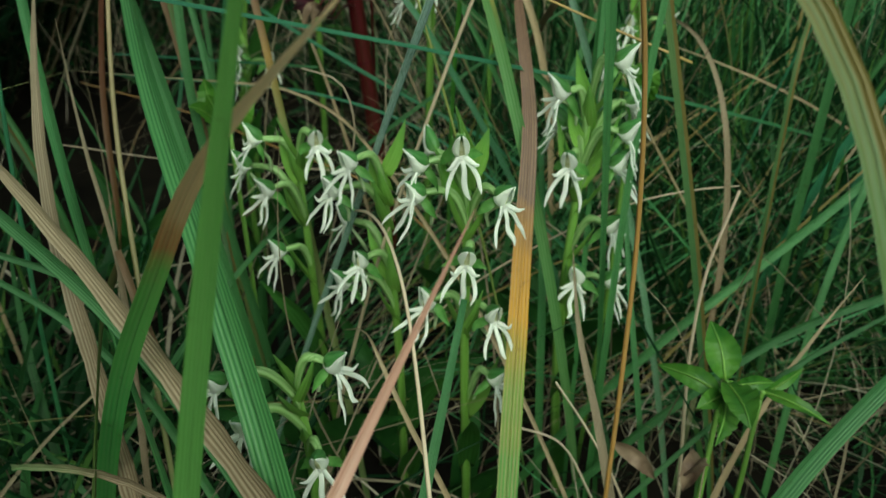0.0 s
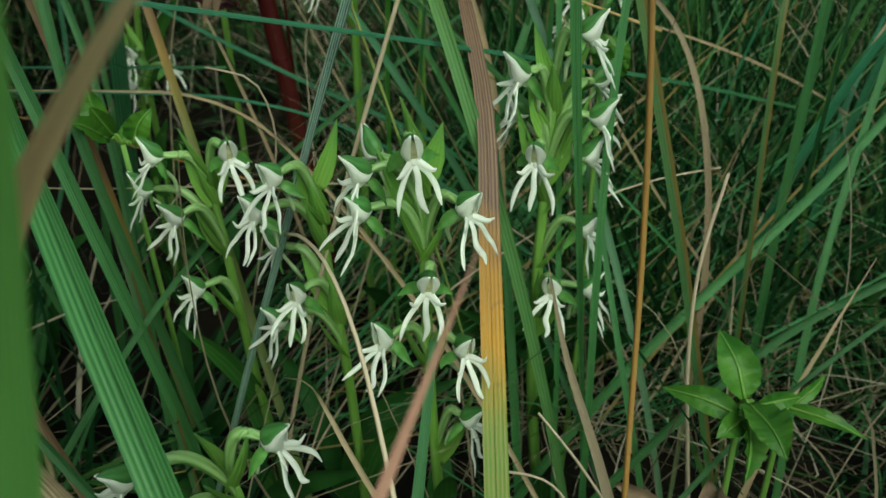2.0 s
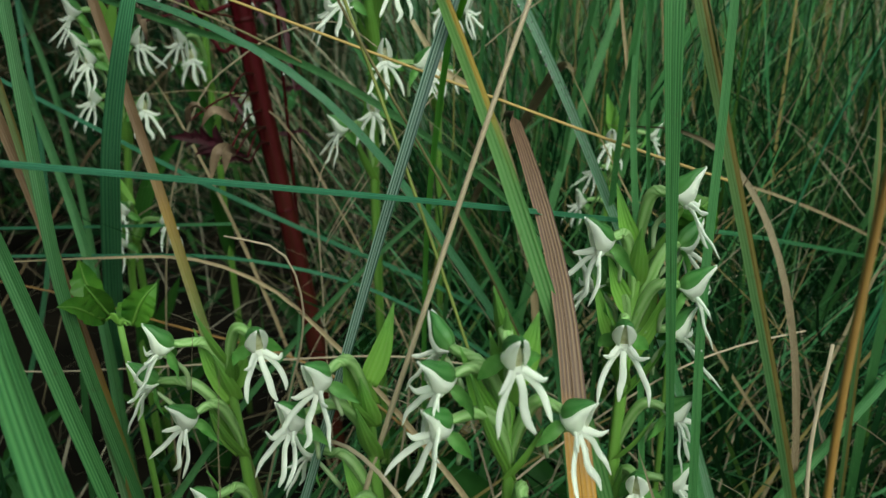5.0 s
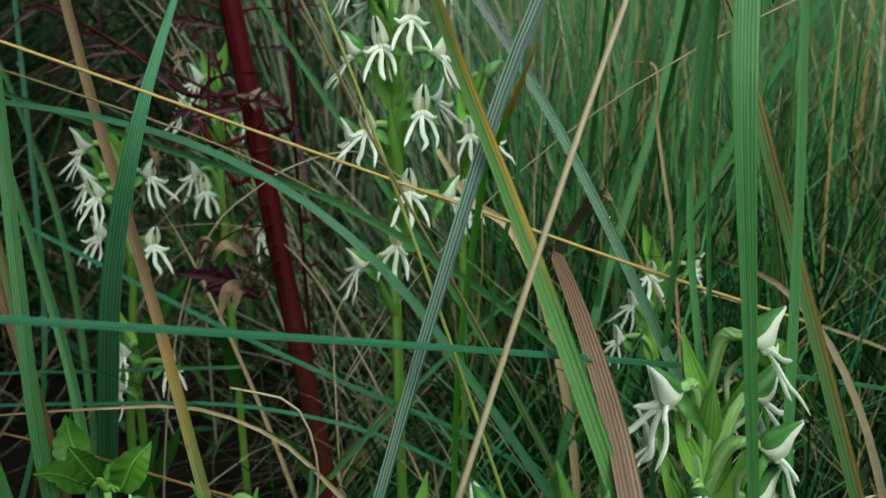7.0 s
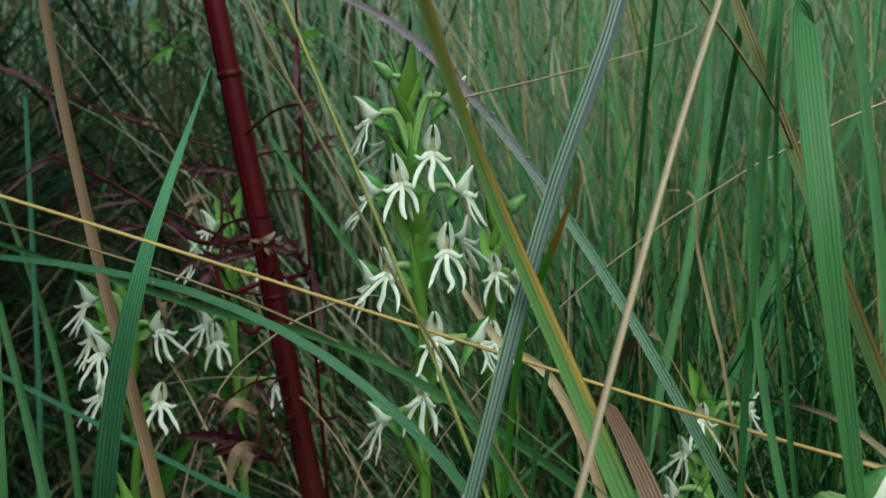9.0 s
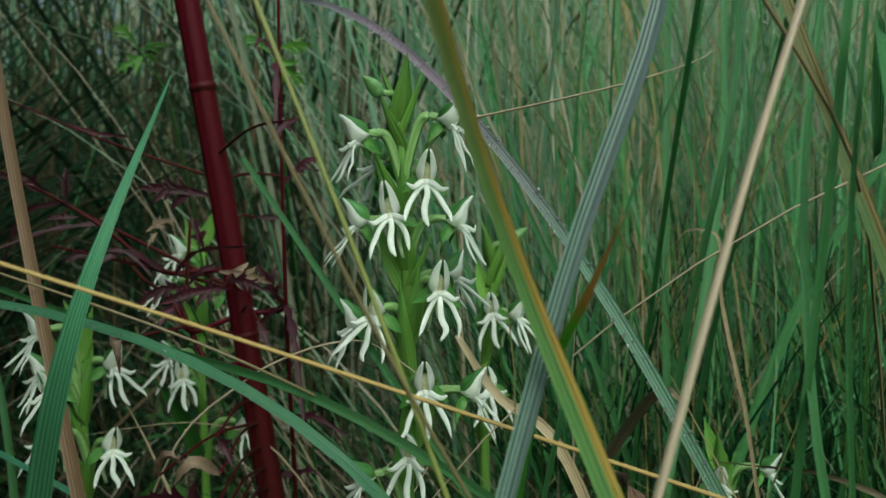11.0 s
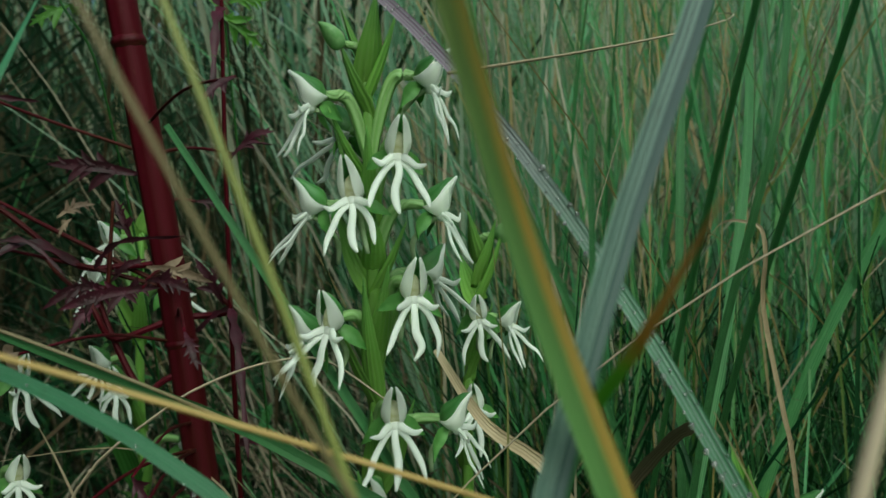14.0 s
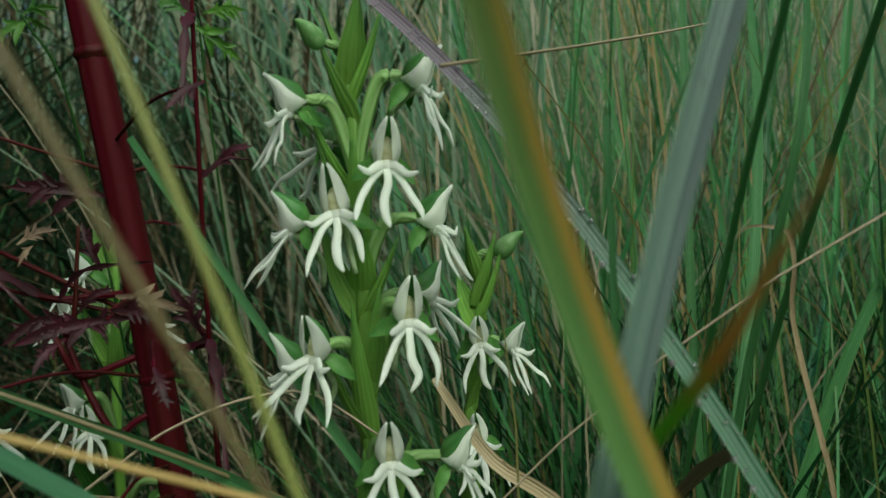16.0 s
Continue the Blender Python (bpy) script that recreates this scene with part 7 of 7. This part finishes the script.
red_herb(((-0.0473, 0.6120, -0.0064), (-0.0547, 0.6166, 0.0672), (-0.0642, 0.6225, 0.1404), (-0.0746, 0.6282, 0.2135), (-0.0831, 0.6289, 0.2871), (-0.0917, 0.6243, 0.3605), (-0.1004, 0.6189, 0.4339), (-0.1091, 0.6134, 0.5072)), 0.0099, ((-0.0644, 0.6500, -0.0035), (-0.0643, 0.6459, 0.0619), (-0.0641, 0.6408, 0.1272), (-0.0639, 0.6344, 0.1924), (-0.0636, 0.6263, 0.2574), (-0.0621, 0.6185, 0.3224), (-0.0600, 0.6126, 0.3876), (-0.0579, 0.6071, 0.4529)), 0.0022,
         (((-0.0769, 0.5600, 0.2270), (-0.0892, 0.5540, 0.2260)), ((-0.0781, 0.5550, 0.2177), (-0.0870, 0.5490, 0.2051)), ((-0.0760, 0.5500, 0.2160), (-0.0801, 0.5440, 0.2097)), ((-0.1184, 0.6000, 0.2622), (-0.1160, 0.5940, 0.2526)), ((-0.0958, 0.5600, 0.2269), (-0.0847, 0.5540, 0.2307))),
         (((-0.0732, 0.5600, 0.2116), (-0.1026, 0.5540, 0.2230)), ((-0.0741, 0.5700, 0.2062), (-0.0938, 0.5640, 0.2125)), ((-0.0766, 0.5800, 0.2837), (-0.0633, 0.5740, 0.2805)), ((-0.0654, 0.5700, 0.2715), (-0.0611, 0.5640, 0.2626)), ((-0.0778, 0.5800, 0.2816), (-0.0967, 0.5740, 0.2773)), ((-0.0795, 0.5700, 0.2356), (-0.0734, 0.5640, 0.2269)), ((-0.0508, 0.5700, 0.3337), (-0.0584, 0.5640, 0.3266))),
         (((-0.0970, 0.6224, 0.3046), (-0.0981, 0.6221, 0.2927), (-0.0993, 0.6208, 0.2785), (-0.1024, 0.6233, 0.2720), (-0.0908, 0.6186, 0.2472)), ((-0.1278, 0.6426, 0.2899), (-0.1188, 0.6351, 0.2815), (-0.1043, 0.6186, 0.2743), (-0.0984, 0.6191, 0.2628)),
          ((-0.0704, 0.6290, 0.2792), (-0.0682, 0.6290, 0.2749), (-0.0641, 0.6291, 0.2687)), ((-0.1689, 0.6263, 0.3256), (-0.1509, 0.6230, 0.3167), (-0.1287, 0.6202, 0.3027), (-0.1103, 0.6250, 0.2855))),
         (((-0.0660, 0.6290, 0.2705), (-0.0736, 0.6236, 0.2864)), ((-0.0697, 0.6288, 0.2758), (-0.0670, 0.6301, 0.2848)), ((-0.0993, 0.6208, 0.2785), (-0.1164, 0.6135, 0.2727)), ((-0.0988, 0.6210, 0.2793), (-0.0876, 0.6209, 0.2866)), ((-0.0996, 0.6204, 0.2751), (-0.0826, 0.6176, 0.2779)),
          ((-0.1013, 0.6196, 0.2732), (-0.1081, 0.6114, 0.2641)), ((-0.0983, 0.6205, 0.2721), (-0.1041, 0.6193, 0.2813)), ((-0.0612, 0.6308, 0.3189), (-0.0479, 0.6271, 0.3256)), ((-0.0599, 0.6289, 0.2617), (-0.0625, 0.6271, 0.2539)),
          ((-0.0896, 0.6250, 0.3127), (-0.1160, 0.6222, 0.3162)), ((-0.1395, 0.6167, 0.3098), (-0.1387, 0.6162, 0.3245)), ((-0.1358, 0.6180, 0.3063), (-0.1462, 0.6144, 0.3054)), ((-0.1451, 0.6146, 0.3144), (-0.1550, 0.6105, 0.3222)), ((-0.1287, 0.6202, 0.2921), (-0.1417, 0.6159, 0.2902)),
          ((-0.0745, 0.6322, 0.3040), (-0.0623, 0.6337, 0.3026)), ((-0.0935, 0.6289, 0.2911), (-0.0981, 0.6280, 0.3057))),
         (((-0.0855, 0.6131, 0.2847), (-0.0667, 0.6154, 0.2792)), ((-0.1118, 0.6170, 0.2999), (-0.1018, 0.6208, 0.3037)), ((-0.1080, 0.6185, 0.2996), (-0.1118, 0.6169, 0.2937))))
feathery_herb("feathery green herb leaning out of the dark grass", ((-0.1000, 0.7100, -0.0050), (-0.1020, 0.6950, 0.2000), (-0.1120, 0.6700, 0.3400), (-0.1235, 0.6611, 0.3750)), (((-0.1207, 0.6626, 0.3735), (-0.1337, 0.6594, 0.3657)), ((-0.1235, 0.6611, 0.3750), (-0.1122, 0.6645, 0.3775)), ((-0.1220, 0.6610, 0.3740), (-0.1164, 0.6650, 0.3703)), ((-0.1240, 0.6606, 0.3755), (-0.1330, 0.6600, 0.3860))))
feathery_herb("feathery green herb behind the thin red shoot", ((-0.0600, 0.7300, -0.0050), (-0.0640, 0.7100, 0.2000), (-0.0690, 0.6850, 0.3300), (-0.0705, 0.6760, 0.3760)), (((-0.0720, 0.6759, 0.3741), (-0.0569, 0.6812, 0.3620)), ((-0.0722, 0.6764, 0.3722), (-0.0630, 0.6786, 0.3696)), ((-0.0688, 0.6755, 0.3778), (-0.0535, 0.6774, 0.3791)), ((-0.0715, 0.6755, 0.3755), (-0.0840, 0.6740, 0.3830))))
dead_leaf("pale curled dead leaf between the grass roots", (0.0690, 0.3600, 0.1120), (0.0844, 0.3500, 0.1050), 0.0062, 30, 3)
dead_leaf("red-brown curled dead leaf between the grass roots", (0.0965, 0.3600, 0.0967), (0.1060, 0.3650, 0.1030), 0.008, 120, 4)
dead_leaf("small brown withered leaf between the grass roots", (0.1030, 0.3700, 0.1011), (0.0972, 0.3550, 0.0942), 0.008, 60, 5)
herb("small bright green herb with broad crinkled leaves", (0.1070, 0.3650, -0.0050), (0.1048, 0.3640, 0.1395), (((0.1044, 0.3627, 0.1442), (0.1006, 0.3802, 0.1564), 0.0125), ((0.1028, 0.3600, 0.1401), (0.0828, 0.3729, 0.1405), 0.0085), ((0.1051, 0.3608, 0.1439), (0.1080, 0.3391, 0.1432), 0.0125), ((0.1048, 0.3583, 0.1392), (0.0984, 0.3401, 0.1335), 0.0105), ((0.1082, 0.3612, 0.1427), (0.1218, 0.3636, 0.1433), 0.0060), ((0.1035, 0.3600, 0.1389), (0.0936, 0.3525, 0.1385), 0.0080)))
herb("narrow-leaved green herb between grass roots", (0.1260, 0.3760, -0.0050), (0.1209, 0.3680, 0.1314), (((0.1214, 0.3699, 0.1339), (0.1422, 0.3566, 0.1318), 0.0052), ((0.1223, 0.3689, 0.1333), (0.1379, 0.3790, 0.1383), 0.0045)))
herb("low herb with pointed fresh green leaves in the dark grass", (-0.1039, 0.4700, -0.0050), (-0.1039, 0.4700, 0.1830), (((-0.1094, 0.4700, 0.1886), (-0.1167, 0.4800, 0.2021), 0.01), ((-0.1066, 0.4700, 0.1867), (-0.1084, 0.4600, 0.2024), 0.008), ((-0.1001, 0.4700, 0.1827), (-0.0903, 0.4700, 0.1974), 0.01), ((-0.1017, 0.4700, 0.1828), (-0.1029, 0.4900, 0.1844), 0.008), ((-0.1083, 0.4700, 0.1850), (-0.1131, 0.4500, 0.2003), 0.008),))
herb("green herb leaf low between the grass stems", (0.0745, 0.4600, -0.0050), (0.0745, 0.4600, 0.2081), (((0.0744, 0.4600, 0.2123), (0.0833, 0.4600, 0.2224), 0.017), ((0.0758, 0.4600, 0.2108), (0.0804, 0.4500, 0.2190), 0.014),))
